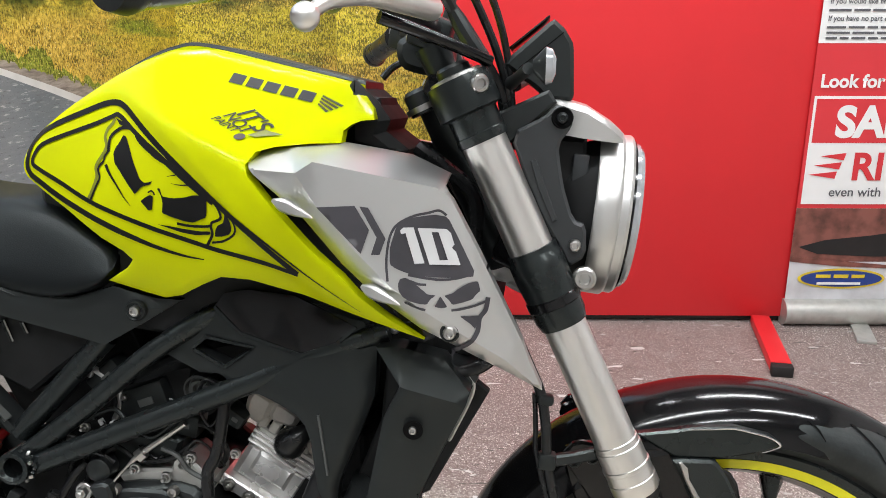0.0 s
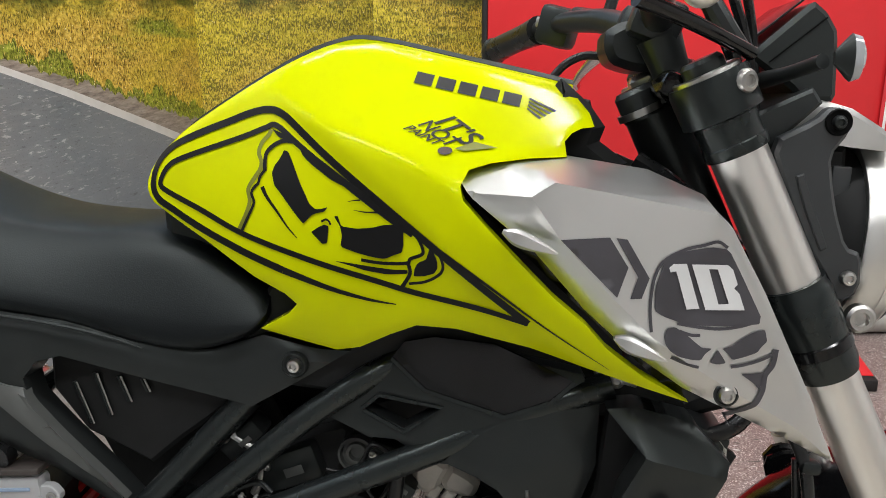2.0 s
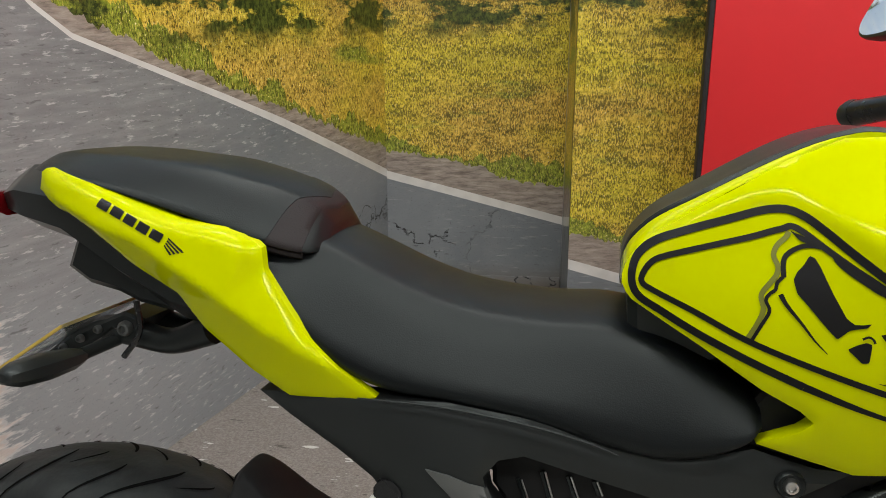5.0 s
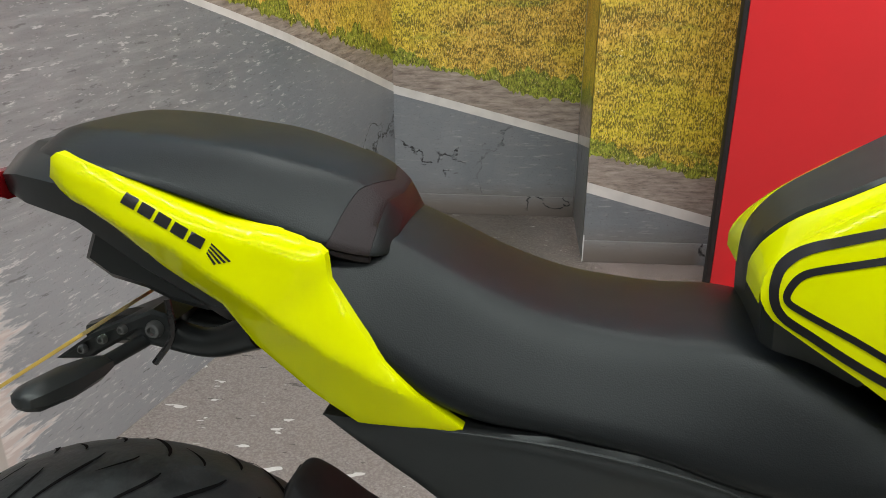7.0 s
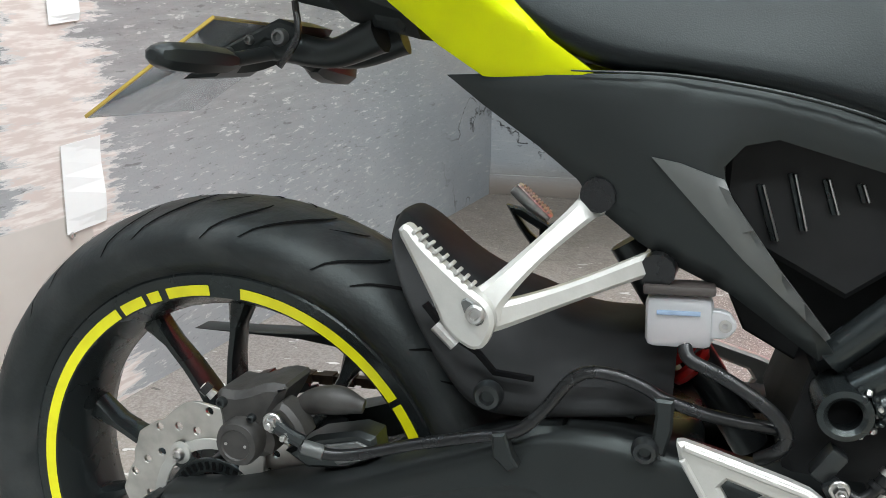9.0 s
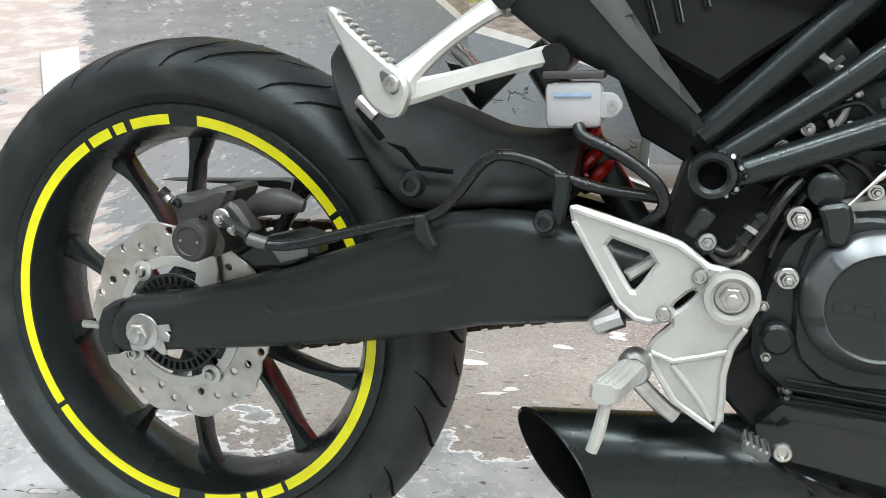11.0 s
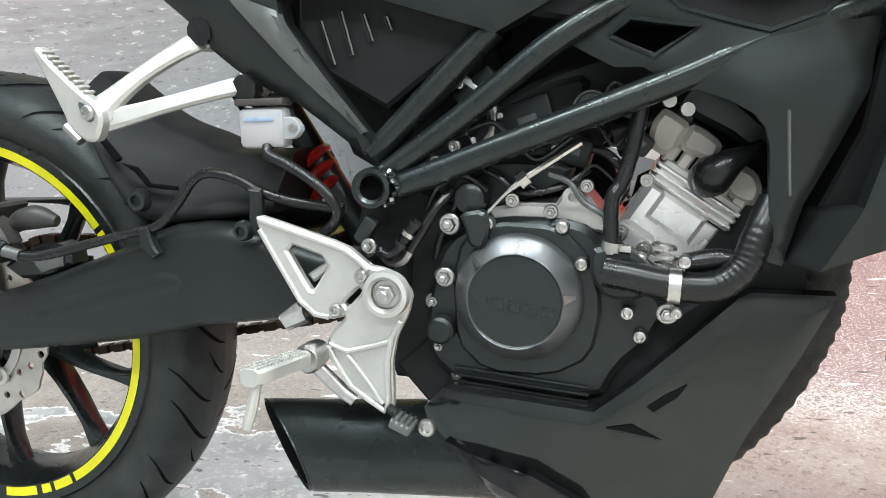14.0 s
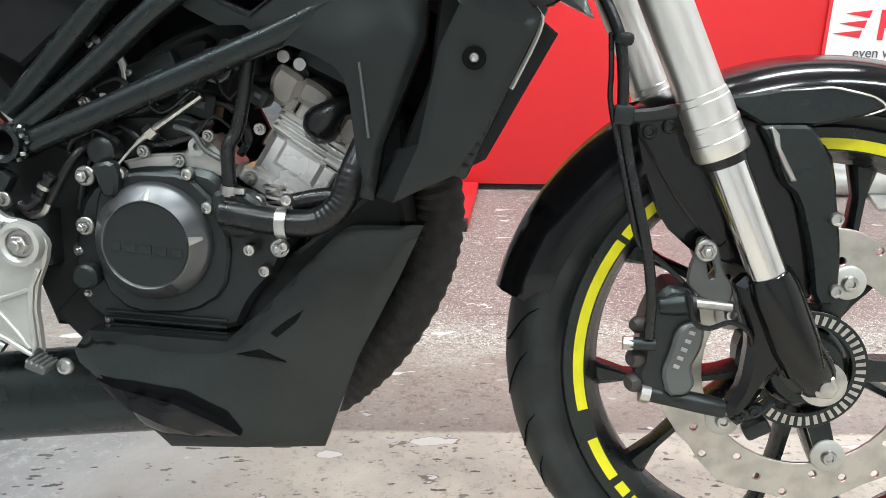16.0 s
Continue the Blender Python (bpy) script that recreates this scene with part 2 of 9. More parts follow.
    edge = math_node(nt, "ADD", sep.outputs[1], math_node(nt, "MULTIPLY", flake, 0.85))
    grey = mix_node(nt, ramp_node(nt, edge, 1.600, 1.594), brown, (0.74, 0.735, 0.72, 1))
    grey = mix_node(nt, ramp_node(nt, edge, 1.588, 1.565), grey, paint)
    back = ramp_node(nt, math_node(nt, "ADD", sep.outputs[1], math_node(nt, "MULTIPLY", mid, 0.3)), 1.45, 1.75)
    grey = mix_node(nt, back, grey, mix_node(nt, ramp_node(nt, grit, 0.4, 0.66), (0.185, 0.16, 0.145, 1), (0.29, 0.262, 0.24, 1)))
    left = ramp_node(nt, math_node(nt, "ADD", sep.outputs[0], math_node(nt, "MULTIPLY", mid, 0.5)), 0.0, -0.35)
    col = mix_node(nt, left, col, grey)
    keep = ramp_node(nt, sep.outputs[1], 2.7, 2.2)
    # corner gloom by the back wall, put into the floor colour
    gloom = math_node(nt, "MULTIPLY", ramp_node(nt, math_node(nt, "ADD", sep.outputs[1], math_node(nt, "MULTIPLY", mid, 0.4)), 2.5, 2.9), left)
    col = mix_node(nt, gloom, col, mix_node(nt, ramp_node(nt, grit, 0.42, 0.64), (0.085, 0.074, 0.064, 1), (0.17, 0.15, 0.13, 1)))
    small = noise_node(nt, co, 44, 3, 0.5, (0.5, 1.6, 1))
    col = mix_node(nt, ramp_node(nt, small, 0.70, 0.725), col, (0.46, 0.44, 0.415, 1))
    col = mix_node(nt, ramp_node(nt, small, 0.315, 0.30), col, (0.09, 0.078, 0.068, 1))
    col = mix_node(nt, math_node(nt, "MULTIPLY", ramp_node(nt, chips, 0.668, 0.674), keep), col, (0.16, 0.14, 0.125, 1))
    col = mix_node(nt, math_node(nt, "MULTIPLY", ramp_node(nt, chips, 0.677, 0.690), keep), col, (0.60, 0.585, 0.56, 1))
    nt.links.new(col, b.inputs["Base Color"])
    nt.links.new(ramp_node(nt, mid, -0.6, 1.3), b.inputs["Roughness"])
    bump_node(nt, b, math_node(nt, "ADD", math_node(nt, "ADD", fine, grit), math_node(nt, "MULTIPLY", mid, 1.5)), 0.45, 0.004)
    return m


def make_asphalt():
    m, nt, b, co = fresh("printed_asphalt", 0.33)
    a = noise_node(nt, co, 2.2, 5)
    s = noise_node(nt, co, 34, 6, 0.7, (0.45, 0.45, 2.2))
    f = noise_node(nt, co, 220, 3, 0.6)
    col = mix_node(nt, ramp_node(nt, a, 0.3, 0.75), (0.170, 0.188, 0.205, 1), (0.295, 0.308, 0.322, 1))
    col = mix_node(nt, ramp_node(nt, s, 0.56, 0.75), col, (0.36, 0.355, 0.345, 1))
    col = mix_node(nt, ramp_node(nt, f, 0.58, 0.75), col, (0.06, 0.06, 0.06, 1))
    sep = nt.nodes.new("ShaderNodeSeparateXYZ")
    nt.links.new(co, sep.inputs[0])
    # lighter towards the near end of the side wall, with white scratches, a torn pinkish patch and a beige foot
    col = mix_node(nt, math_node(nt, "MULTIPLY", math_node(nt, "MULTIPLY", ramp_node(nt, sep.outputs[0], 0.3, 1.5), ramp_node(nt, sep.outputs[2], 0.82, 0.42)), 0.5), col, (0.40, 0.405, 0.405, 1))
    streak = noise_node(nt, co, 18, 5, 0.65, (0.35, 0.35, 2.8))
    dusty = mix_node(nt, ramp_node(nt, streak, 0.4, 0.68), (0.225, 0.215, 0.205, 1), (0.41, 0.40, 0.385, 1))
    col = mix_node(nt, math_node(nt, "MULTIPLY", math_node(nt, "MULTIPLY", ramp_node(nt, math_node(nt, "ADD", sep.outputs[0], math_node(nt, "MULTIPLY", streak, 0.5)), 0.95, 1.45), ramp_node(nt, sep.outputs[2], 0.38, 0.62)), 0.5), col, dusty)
    scratch = noise_node(nt, co, 26, 3, 0.6, (0.55, 1, 3.4))
    col = mix_node(nt, math_node(nt, "MULTIPLY", ramp_node(nt, scratch, 0.62, 0.70), 0.3), col, (0.60, 0.59, 0.575, 1))
    fleck = noise_node(nt, co, 40, 4, 0.7, (0.5, 1, 2.2))
    near_end = ramp_node(nt, sep.outputs[0], 0.25, 0.8)
    col = mix_node(nt, math_node(nt, "MULTIPLY", math_node(nt, "MULTIPLY", ramp_node(nt, fleck, 0.585, 0.64), near_end), 0.75), col, (0.62, 0.61, 0.60, 1))
    col = mix_node(nt, math_node(nt, "MULTIPLY", math_node(nt, "MULTIPLY", ramp_node(nt, fleck, 0.40, 0.35), near_end), 0.6), col, (0.10, 0.10, 0.10, 1))
    col = mix_node(nt, math_node(nt, "MULTIPLY", ramp_node(nt, scratch, 0.34, 0.30), 0.6), col, (0.10, 0.10, 0.10, 1))
    tear = noise_node(nt, co, 9, 7, 0.72, (0.4, 1, 2.6))
    worn = math_node(nt, "ADD", sep.outputs[0], math_node(nt, "MULTIPLY", tear, 0.5))
    rim = math_node(nt, "MULTIPLY", ramp_node(nt, worn, 1.925, 1.935), ramp_node(nt, worn, 2.16, 2.15))
    patch = math_node(nt, "MULTIPLY", ramp_node(nt, worn, 1.945, 1.955), ramp_node(nt, worn, 2.14, 2.13))
    col = mix_node(nt, math_node(nt, "MULTIPLY", rim, 0.7), col, (0.66, 0.64, 0.62, 1))
    col = mix_node(nt, patch, col, mix_node(nt, ramp_node(nt, scratch, 0.45, 0.60), (0.58, 0.50, 0.46, 1), (0.72, 0.67, 0.63, 1)))
    foot = math_node(nt, "MULTIPLY", ramp_node(nt, sep.outputs[2], 0.402, 0.398), ramp_node(nt, sep.outputs[0], 1.742, 1.746))
    col = mix_node(nt, foot, col, mix_node(nt, ramp_node(nt, a, 0.3, 0.7), (0.40, 0.36, 0.32, 1), (0.58, 0.54, 0.50, 1)))
    brown = math_node(nt, "ADD", sep.outputs[2], math_node(nt, "MULTIPLY", s, 0.05))
    low = math_node(nt, "MULTIPLY", ramp_node(nt, brown, 0.16, 0.06), ramp_node(nt, sep.outputs[0], 0.02, -0.02))
    col = mix_node(nt, low, col, (0.19, 0.165, 0.145, 1))
    cr = nt.nodes.new("ShaderNodeTexVoronoi")
    cr.feature = "DISTANCE_TO_EDGE"
    cr.inputs["Scale"].default_value = 1.9
    wob = nt.nodes.new("ShaderNodeVectorMath")
    wob.operation = "ADD"
    nt.links.new(co, wob.inputs[0])
    w3 = nt.nodes.new("ShaderNodeTexNoise")
    w3.inputs["Scale"].default_value, w3.inputs["Detail"].default_value = 9, 5
    nt.links.new(co, w3.inputs["Vector"])
    sc = nt.nodes.new("ShaderNodeVectorMath")
    sc.operation = "SCALE"
    sc.inputs[3].default_value = 0.3
    nt.links.new(w3.outputs[1], sc.inputs[0])
    nt.links.new(sc.outputs[0], wob.inputs[1])
    nt.links.new(wob.outputs[0], cr.inputs["Vector"])
    crack = math_node(nt, "MULTIPLY", ramp_node(nt, cr.outputs[0], 0.013, 0.004), math_node(nt, "MULTIPLY", math_node(nt, "MULTIPLY", ramp_node(nt, a, 0.42, 0.50), ramp_node(nt, sep.outputs[0], 0.40, 0.25)), ramp_node(nt, s, 0.42, 0.5)))
    col = mix_node(nt, crack, col, (0.015, 0.015, 0.015, 1))
    nt.links.new(col, b.inputs["Base Color"])
    bump_node(nt, b, a, 0.08, 0.01)
    return m


def make_grass(name="printed_meadow", low=0.0, dense=0.0):
    """Dry yellow meadow print of fine blades with green drifts; low shifts it towards the green of the verge, dense closes the gaps with shade."""
    m, nt, b, co = fresh(name, 0.36)
    sep = nt.nodes.new("ShaderNodeSeparateXYZ")
    nt.links.new(co, sep.inputs[0])
    z = sep.outputs[2]
    zone = noise_node(nt, co, 3.4, 5, 0.6, (0.55, 0.55, 2.8))
    warm = noise_node(nt, co, 1.9, 3, 0.5, (0.6, 0.6, 1.6))
    clump = noise_node(nt, co, 15, 5, 0.65, (1, 1, 1.5))
    tuft = noise_node(nt, co, 62, 5, 0.75, (1.1, 1.1, 0.7))
    blade = noise_node(nt, co, 150, 3, 0.7, (1.5, 1.5, 0.6))
    seeds = noise_node(nt, co, 120, 2, 0.5)
    dry = mix_node(nt, ramp_node(nt, tuft, 0.40, 0.60), (0.46, 0.265, 0.030, 1), (0.93, 0.65, 0.13, 1))
    lime = mix_node(nt, ramp_node(nt, tuft, 0.40, 0.60), (0.50, 0.385, 0.020, 1), (0.94, 0.77, 0.085, 1))
    dry = mix_node(nt, ramp_node(nt, warm, 0.42, 0.58), lime, dry)
    green = mix_node(nt, ramp_node(nt, tuft, 0.40, 0.62), (0.040, 0.105, 0.012, 1), (0.30, 0.44, 0.045, 1))
    col = mix_node(nt, math_node(nt, "MULTIPLY", ramp_node(nt, zone, 0.56 - low, 0.66 - low), 0.8), dry, green)
    # gaps between the blades, thicker where the clumps stand, and pale stalks
    gap = math_node(nt, "ADD", blade, math_node(nt, "MULTIPLY", clump, 0.45))
    col = mix_node(nt, math_node(nt, "MULTIPLY", ramp_node(nt, gap, 0.745 - dense, 0.815 - dense), 0.8), col, (0.045, 0.042, 0.010, 1))
    col = mix_node(nt, math_node(nt, "MULTIPLY", ramp_node(nt, blade, 0.43, 0.36), 0.75), col, (0.86, 0.66, 0.20, 1))
    col = mix_node(nt, ramp_node(nt, seeds, 0.67, 0.71), col, (0.90, 0.82, 0.55, 1))
    # shade and bushes higher up
    bush = noise_node(nt, co, 5.0, 6, 0.68, (0.7, 0.7, 1.7))
    leaf = mix_node(nt, ramp_node(nt, tuft, 0.42, 0.62), (0.012, 0.026, 0.006, 1), (0.14, 0.17, 0.03, 1))
    high = ramp_node(nt, math_node(nt, "ADD", z, math_node(nt, "MULTIPLY", bush, 0.36)), 1.13, 1.22)
    col = mix_node(nt, math_node(nt, "MULTIPLY", high, ramp_node(nt, bush, 0.49, 0.53)), col, leaf)
    streak = math_node(nt, "MULTIPLY", ramp_node(nt, z, 0.72, 0.98), ramp_node(nt, zone, 0.47, 0.40))
    col = mix_node(nt, math_node(nt, "MULTIPLY", streak, 0.2), col, (0.085, 0.075, 0.018, 1))
    # sky above the meadow, out of view, added to give the mirror its blue
    wisp = noise_node(nt, co, 3.0, 5, 0.6, (0.5, 0.5, 1.6))
    sky = mix_node(nt, ramp_node(nt, wisp, 0.4, 0.65), (0.36, 0.56, 0.78, 1), (0.80, 0.84, 0.88, 1))
    col = mix_node(nt, ramp_node(nt, math_node(nt, "ADD", z, math_node(nt, "MULTIPLY", tuft, 0.12)), 1.56, 1.58), col, sky)
    nt.links.new(col, b.inputs["Base Color"])
    return m


def make_kerb():
    m, nt, b, co = fresh("printed_stone_verge", 0.36)
    s = noise_node(nt, co, 26, 6, 0.72, (0.45, 0.45, 2.8))
    joint = noise_node(nt, co, 34, 3, 0.6, (0.8, 0.8, 3.0))
    col = mix_node(nt, ramp_node(nt, s, 0.38, 0.64), (0.46, 0.39, 0.335, 1), (0.20, 0.16, 0.135, 1))
    col = mix_node(nt, math_node(nt, "MULTIPLY", ramp_node(nt, joint, 0.60, 0.66), 0.35), col, (0.06, 0.05, 0.04, 1))
    nt.links.new(col, b.inputs["Base Color"])
    return m


FLOOR, ASPHALT, GRASS, EDGE_GRASS, KERB = make_floor(), make_asphalt(), make_grass(), make_grass("printed_green_verge", 0.27), make_kerb()
DENSE_GRASS = make_grass("printed_dense_meadow", 0.0, 0.035)
LINE_W = material("printed_white_line", (0.74, 0.715, 0.68, 1), 0.38, vary=0.15, scale=14)
RUST = material("printed_rust_texture", (0.24, 0.085, 0.065, 1), 0.4, vary=0.7, scale=16)
PALEPRINT = material("printed_pale_sky", (0.62, 0.62, 0.64, 1), 0.4, vary=0.3, scale=8)
BANNER_RED = material("printed_banner_red", (0.66, 0.035, 0.045, 1), 0.42, vary=0.06, scale=6)
LOGO_BLUE = material("printed_blue", (0.02, 0.05, 0.24, 1), 0.4, vary=0.1, scale=20)
LOGO_YELLOW = material("printed_yellow", (0.70, 0.52, 0.03, 1), 0.4, vary=0.1, scale=20)
INK = material("printed_grey_ink", (0.10, 0.10, 0.11, 1), 0.5)


# ---------------------------------------------------------------- mesh helpers
def part(name, bm, mat, parent=None, label="", smooth=35):
    bmesh.ops.recalc_face_normals(bm, faces=bm.faces)
    me = bpy.data.meshes.new(name)
    if smooth:
        lim = radians(smooth)
        for f in bm.faces:
            f.smooth = True
        for e in bm.edges:
            if len(e.link_faces) == 2 and e.calc_face_angle(0) > lim:
                e.smooth = False
    bm.to_mesh(me)
    bm.free()
    for mm in (mat if isinstance(mat, (list, tuple)) else [mat]):
        me.materials.append(mm)
    ob = new(name, me)
    if parent is not None:
        ob.parent = parent
    if label:
        ob["label"] = label
    return ob


def mirrored(ob, name=None):
    me = ob.data.copy()
    me.transform(Matrix.Diagonal((1, -1, 1, 1)))
    me.flip_normals()
    o = new(name or ob.name.split(".")[0], me)
    o.parent = ob.parent
    if "label" in ob:
        o["label"] = ob["label"]
    return o


def chaikin(pts, ratio=0.2, closed=True):
    out, n = [], len(pts)
    for i in range(n if closed else n - 1):
        a, b = Vector(pts[i]), Vector(pts[(i + 1) % n])
        out += [a.lerp(b, ratio), a.lerp(b, 1 - ratio)]
    if not closed:
        out = [Vector(pts[0])] + out[1:-1] + [Vector(pts[-1])]
    return out


def spline(pts, n=8):
    """Catmull-Rom through the points."""
    p = [Vector(q) for q in pts]
    p = [2 * p[0] - p[1]] + p + [2 * p[-1] - p[-2]]
    out = []
    for i in range(1, len(p) - 2):
        for k in range(n):
            t = k / n
            out.append(0.5 * (2 * p[i] + (p[i + 1] - p[i - 1]) * t + (2 * p[i - 1] - 5 * p[i] + 4 * p[i + 1] - p[i + 2]) * t * t
                              + (3 * p[i] - 3 * p[i + 1] + p[i + 2] - p[i - 1]) * t ** 3))
    return out + [p[-2]]


def resample(loop, step):
    out, n = [], len(loop)
    for i in range(n):
        a, b = Vector(loop[i]), Vector(loop[(i + 1) % n])
        k = max(1, int((b - a).length / step + 0.5))
        out += [a.lerp(b, j / k) for j in range(k)]
    return out


def inside(p, loop):
    hit, n = False, len(loop)
    for i in range(n):
        a, b = loop[i], loop[(i + 1) % n]
        if (a[1] > p[1]) != (b[1] > p[1]) and p[0] < (b[0] - a[0]) * (p[1] - a[1]) / (b[1] - a[1]) + a[0]:
            hit = not hit
    return hit


def rim_distance(p, segs):
    x, y = p
    ax, ay, dx, dy, ll = segs
    t = np.clip(((x - ax) * dx + (y - ay) * dy) / ll, 0, 1)
    return float(np.sqrt((ax + t * dx - x) ** 2 + (ay + t * dy - y) ** 2).min())


def segments(loops):
    a, b = [], []
    for l in loops:
        for i in range(len(l)):
            a.append(l[i][:2]), b.append(l[(i + 1) % len(l)][:2])
    a, b = np.array(a, float), np.array(b, float)
    d = b - a
    return a[:, 0], a[:, 1], d[:, 0], d[:, 1], np.maximum((d ** 2).sum(1), 1e-12)


def bulge(controls, slack=1e-5):
    """A smooth surface y = f(x, z) past control points (x, z, y)."""
    c = np.array(controls, float)
    n = len(c)
    k = np.sqrt(((c[:, None, :2] - c[None, :, :2]) ** 2).sum(2)) ** 3 + slack * np.eye(n)
    m = np.zeros((n + 3, n + 3))
    m[:n, :n], m[:n, n], m[:n, n + 1:], m[n, :n], m[n + 1:, :n] = k, 1, c[:, :2], 1, c[:, :2].T
    w = np.linalg.solve(m, np.concatenate([c[:, 2], [0, 0, 0]]))

    def f(x, z):
        q = np.sqrt((c[:, 0] - x) ** 2 + (c[:, 1] - z) ** 2) ** 3
        return float(q @ w[:n] + w[n] + w[n + 1] * x + w[n + 2] * z)
    return f


def from_line(pts, x, z):
    """Distance of (x, z) to a bent line; minus on its right-hand side."""
    best, side = 9.0, 1.0
    for (ax, az), (bx, bz) in zip(pts, pts[1:]):
        ux, uz = bx - ax, bz - az
        t = min(1.0, max(0.0, ((x - ax) * ux + (z - az) * uz) / (ux * ux + uz * uz)))
        d = math.hypot(x - ax - t * ux, z - az - t * uz)
        if d < best:
            best, side = d, 1.0 if ux * (z - az) - uz * (x - ax) >= 0 else -1.0
    return best * side


def facets(groups, soft=0.0012):
    """A creased panel: each group of points (x, z, y) gives one gently curved face, and the innermost face rules."""
    fits = []
    for g in groups:
        c = np.array(g, float)
        u, v = c[:, 0] - c[0, 0], c[:, 1] - c[0, 1]
        cols = [np.ones(len(c)), u, v] + ([u * u, u * v, v * v] if len(c) > 6 else [])
        a = np.stack(cols, 1)
        reg = np.diag([0, 1e-6, 1e-6] + [2e-5] * (len(cols) - 3))
        fits.append((c[0], np.linalg.solve(a.T @ a + reg, a.T @ c[:, 2])))

    def f(x, z):
        ys = []
        for o, w in fits:
            u, v = x - o[0], z - o[1]
            t = (1, u, v, u * u, u * v, v * v)[:len(w)]
            ys.append(float(np.dot(w, t)))
        top = max(ys)
        return top + soft * math.log(sum(math.exp((y - top) / soft) for y in ys))
    return f


def tin(points, creases=()):
    """A surface y = f(x, z) of flat faces between named points (x, z, y), folded along the creases; also the creases as lines in x and z."""
    from mathutils import geometry
    names = list(points)
    edges = [(names.index(a), names.index(b)) for c in creases for a, b in zip(c, c[1:])]
    v, _, tri = geometry.delaunay_2d_cdt([Vector(points[n][:2]) for n in names], edges, [], 0, 1e-6)[:3]
    ys = []
    for q in v:
        near = min(names, key=lambda n: (points[n][0] - q[0]) ** 2 + (points[n][1] - q[1]) ** 2)
        ys.append(points[near][2])
    a, b, c = (np.array([v[t[k]][:] for t in tri]) for k in range(3))
    ya, yb, yc = (np.array([ys[t[k]] for t in tri]) for k in range(3))
    det = (b[:, 1] - c[:, 1]) * (a[:, 0] - c[:, 0]) + (c[:, 0] - b[:, 0]) * (a[:, 1] - c[:, 1])

    def f(x, z):
        u = ((b[:, 1] - c[:, 1]) * (x - c[:, 0]) + (c[:, 0] - b[:, 0]) * (z - c[:, 1])) / det
        w = ((c[:, 1] - a[:, 1]) * (x - c[:, 0]) + (a[:, 0] - c[:, 0]) * (z - c[:, 1])) / det
        i = int(np.argmax(np.minimum(np.minimum(u, w), 1 - u - w)))
        return float(u[i] * ya[i] + w[i] * yb[i] + (1 - u[i] - w[i]) * yc[i])
    return f, [[Vector(points[n][:2]) for n in c] for c in creases]


def softened(f, r):
    """The same surface with its folds rounded over the radius r."""
    ring = [(0.0, 0.0)] + [(r * math.cos(a), r * math.sin(a)) for a in np.linspace(0, 6.2832, 9)[:-1]] + [(0.5 * r * math.cos(a), 0.5 * r * math.sin(a)) for a in np.linspace(0.4, 6.6832, 7)[:-1]]
    return lambda x, z: sum(f(x + dx, z + dz) for dx, dz in ring) / len(ring)


def skin_mesh(outline, yf, holes=(), thick=0.006, res=0.012, edge=0.003, round_in=0.008, lines=()):
    """A panel over an outline in x and z, bulged by yf, with rounded and returned edges."""
    from mathutils import geometry
    loops = [resample(l, res) for l in (outline, *holes)]
    segs = segments(loops)
    pts, edges = [], []
    for l in loops:
        s = len(pts)
        pts += [Vector((q[0], q[1])) for q in l]
        edges += [(s + i, s + (i + 1) % len(l)) for i in range(len(l))]
    folds = []
    for l in lines:
        run = [Vector(l[0])]
        for a, b in zip(l, l[1:]):
            k = max(1, int((Vector(b) - Vector(a)).length / res + 0.5))
            run += [Vector(a).lerp(Vector(b), j / k) for j in range(1, k + 1)]
        run = [q for q in run if inside(q, loops[0]) and rim_distance(q, segs) > res * 0.3]
        edges += [(len(pts) + i, len(pts) + i + 1) for i in range(len(run) - 1)]
        pts += run
        folds += list(zip(run, run[1:]))
    if folds:
        fa, fd = np.array([p[:] for p, _ in folds]), np.array([(q - p)[:] for p, q in folds])
        fsegs = fa[:, 0], fa[:, 1], fd[:, 0], fd[:, 1], np.maximum((fd ** 2).sum(1), 1e-12)
    xs, zs = [q[0] for q in loops[0]], [q[1] for q in loops[0]]
    z, row = min(zs) + res * 0.6, 0
    while z < max(zs):
        x = min(xs) + (res / 2 if row % 2 else 0)
        while x < max(xs):
            q = (x, z)
            if inside(q, loops[0]) and not any(inside(q, h) for h in loops[1:]) and rim_distance(q, segs) > res * 0.45 and not (folds and rim_distance(q, fsegs) < res * 0.4):
                pts.append(Vector(q))
            x += res
        z, row = z + res * 0.87, row + 1
    v, _, tri = geometry.delaunay_2d_cdt(pts, edges, [], 0, 1e-6)[:3]
    bm = bmesh.new()
    front = []
    for q in v:
        d = rim_distance(q, segs)
        y = yf(q[0], q[1])
        if d < round_in:
            y += edge * (1 - d / round_in) ** 2
        front.append(bm.verts.new((q[0], y, q[1])))
    for t in tri:
        c = sum((v[i] for i in t), Vector((0, 0))) / 3
        if inside(c, loops[0]) and not any(inside(c, h) for h in loops[1:]):
            bm.faces.new([front[i] for i in t])
    if folds:
        for e in bm.edges:
            mid = (e.verts[0].co + e.verts[1].co) / 2
            if max(rim_distance((q.co.x, q.co.z), fsegs) for q in e.verts) < 1e-4 and rim_distance((mid.x, mid.z), fsegs) < 1e-4:
                e.smooth = False
    if thick:
        rim = [e for e in bm.edges if len(e.link_faces) == 1]
        made = bmesh.ops.extrude_edge_only(bm, edges=rim)["geom"]
        for g in made:
            if isinstance(g, bmesh.types.BMVert):
                g.co.y += thick
    loose = [q for q in bm.verts if not q.link_faces]
    bmesh.ops.delete(bm, geom=loose, context="VERTS")
    return bm


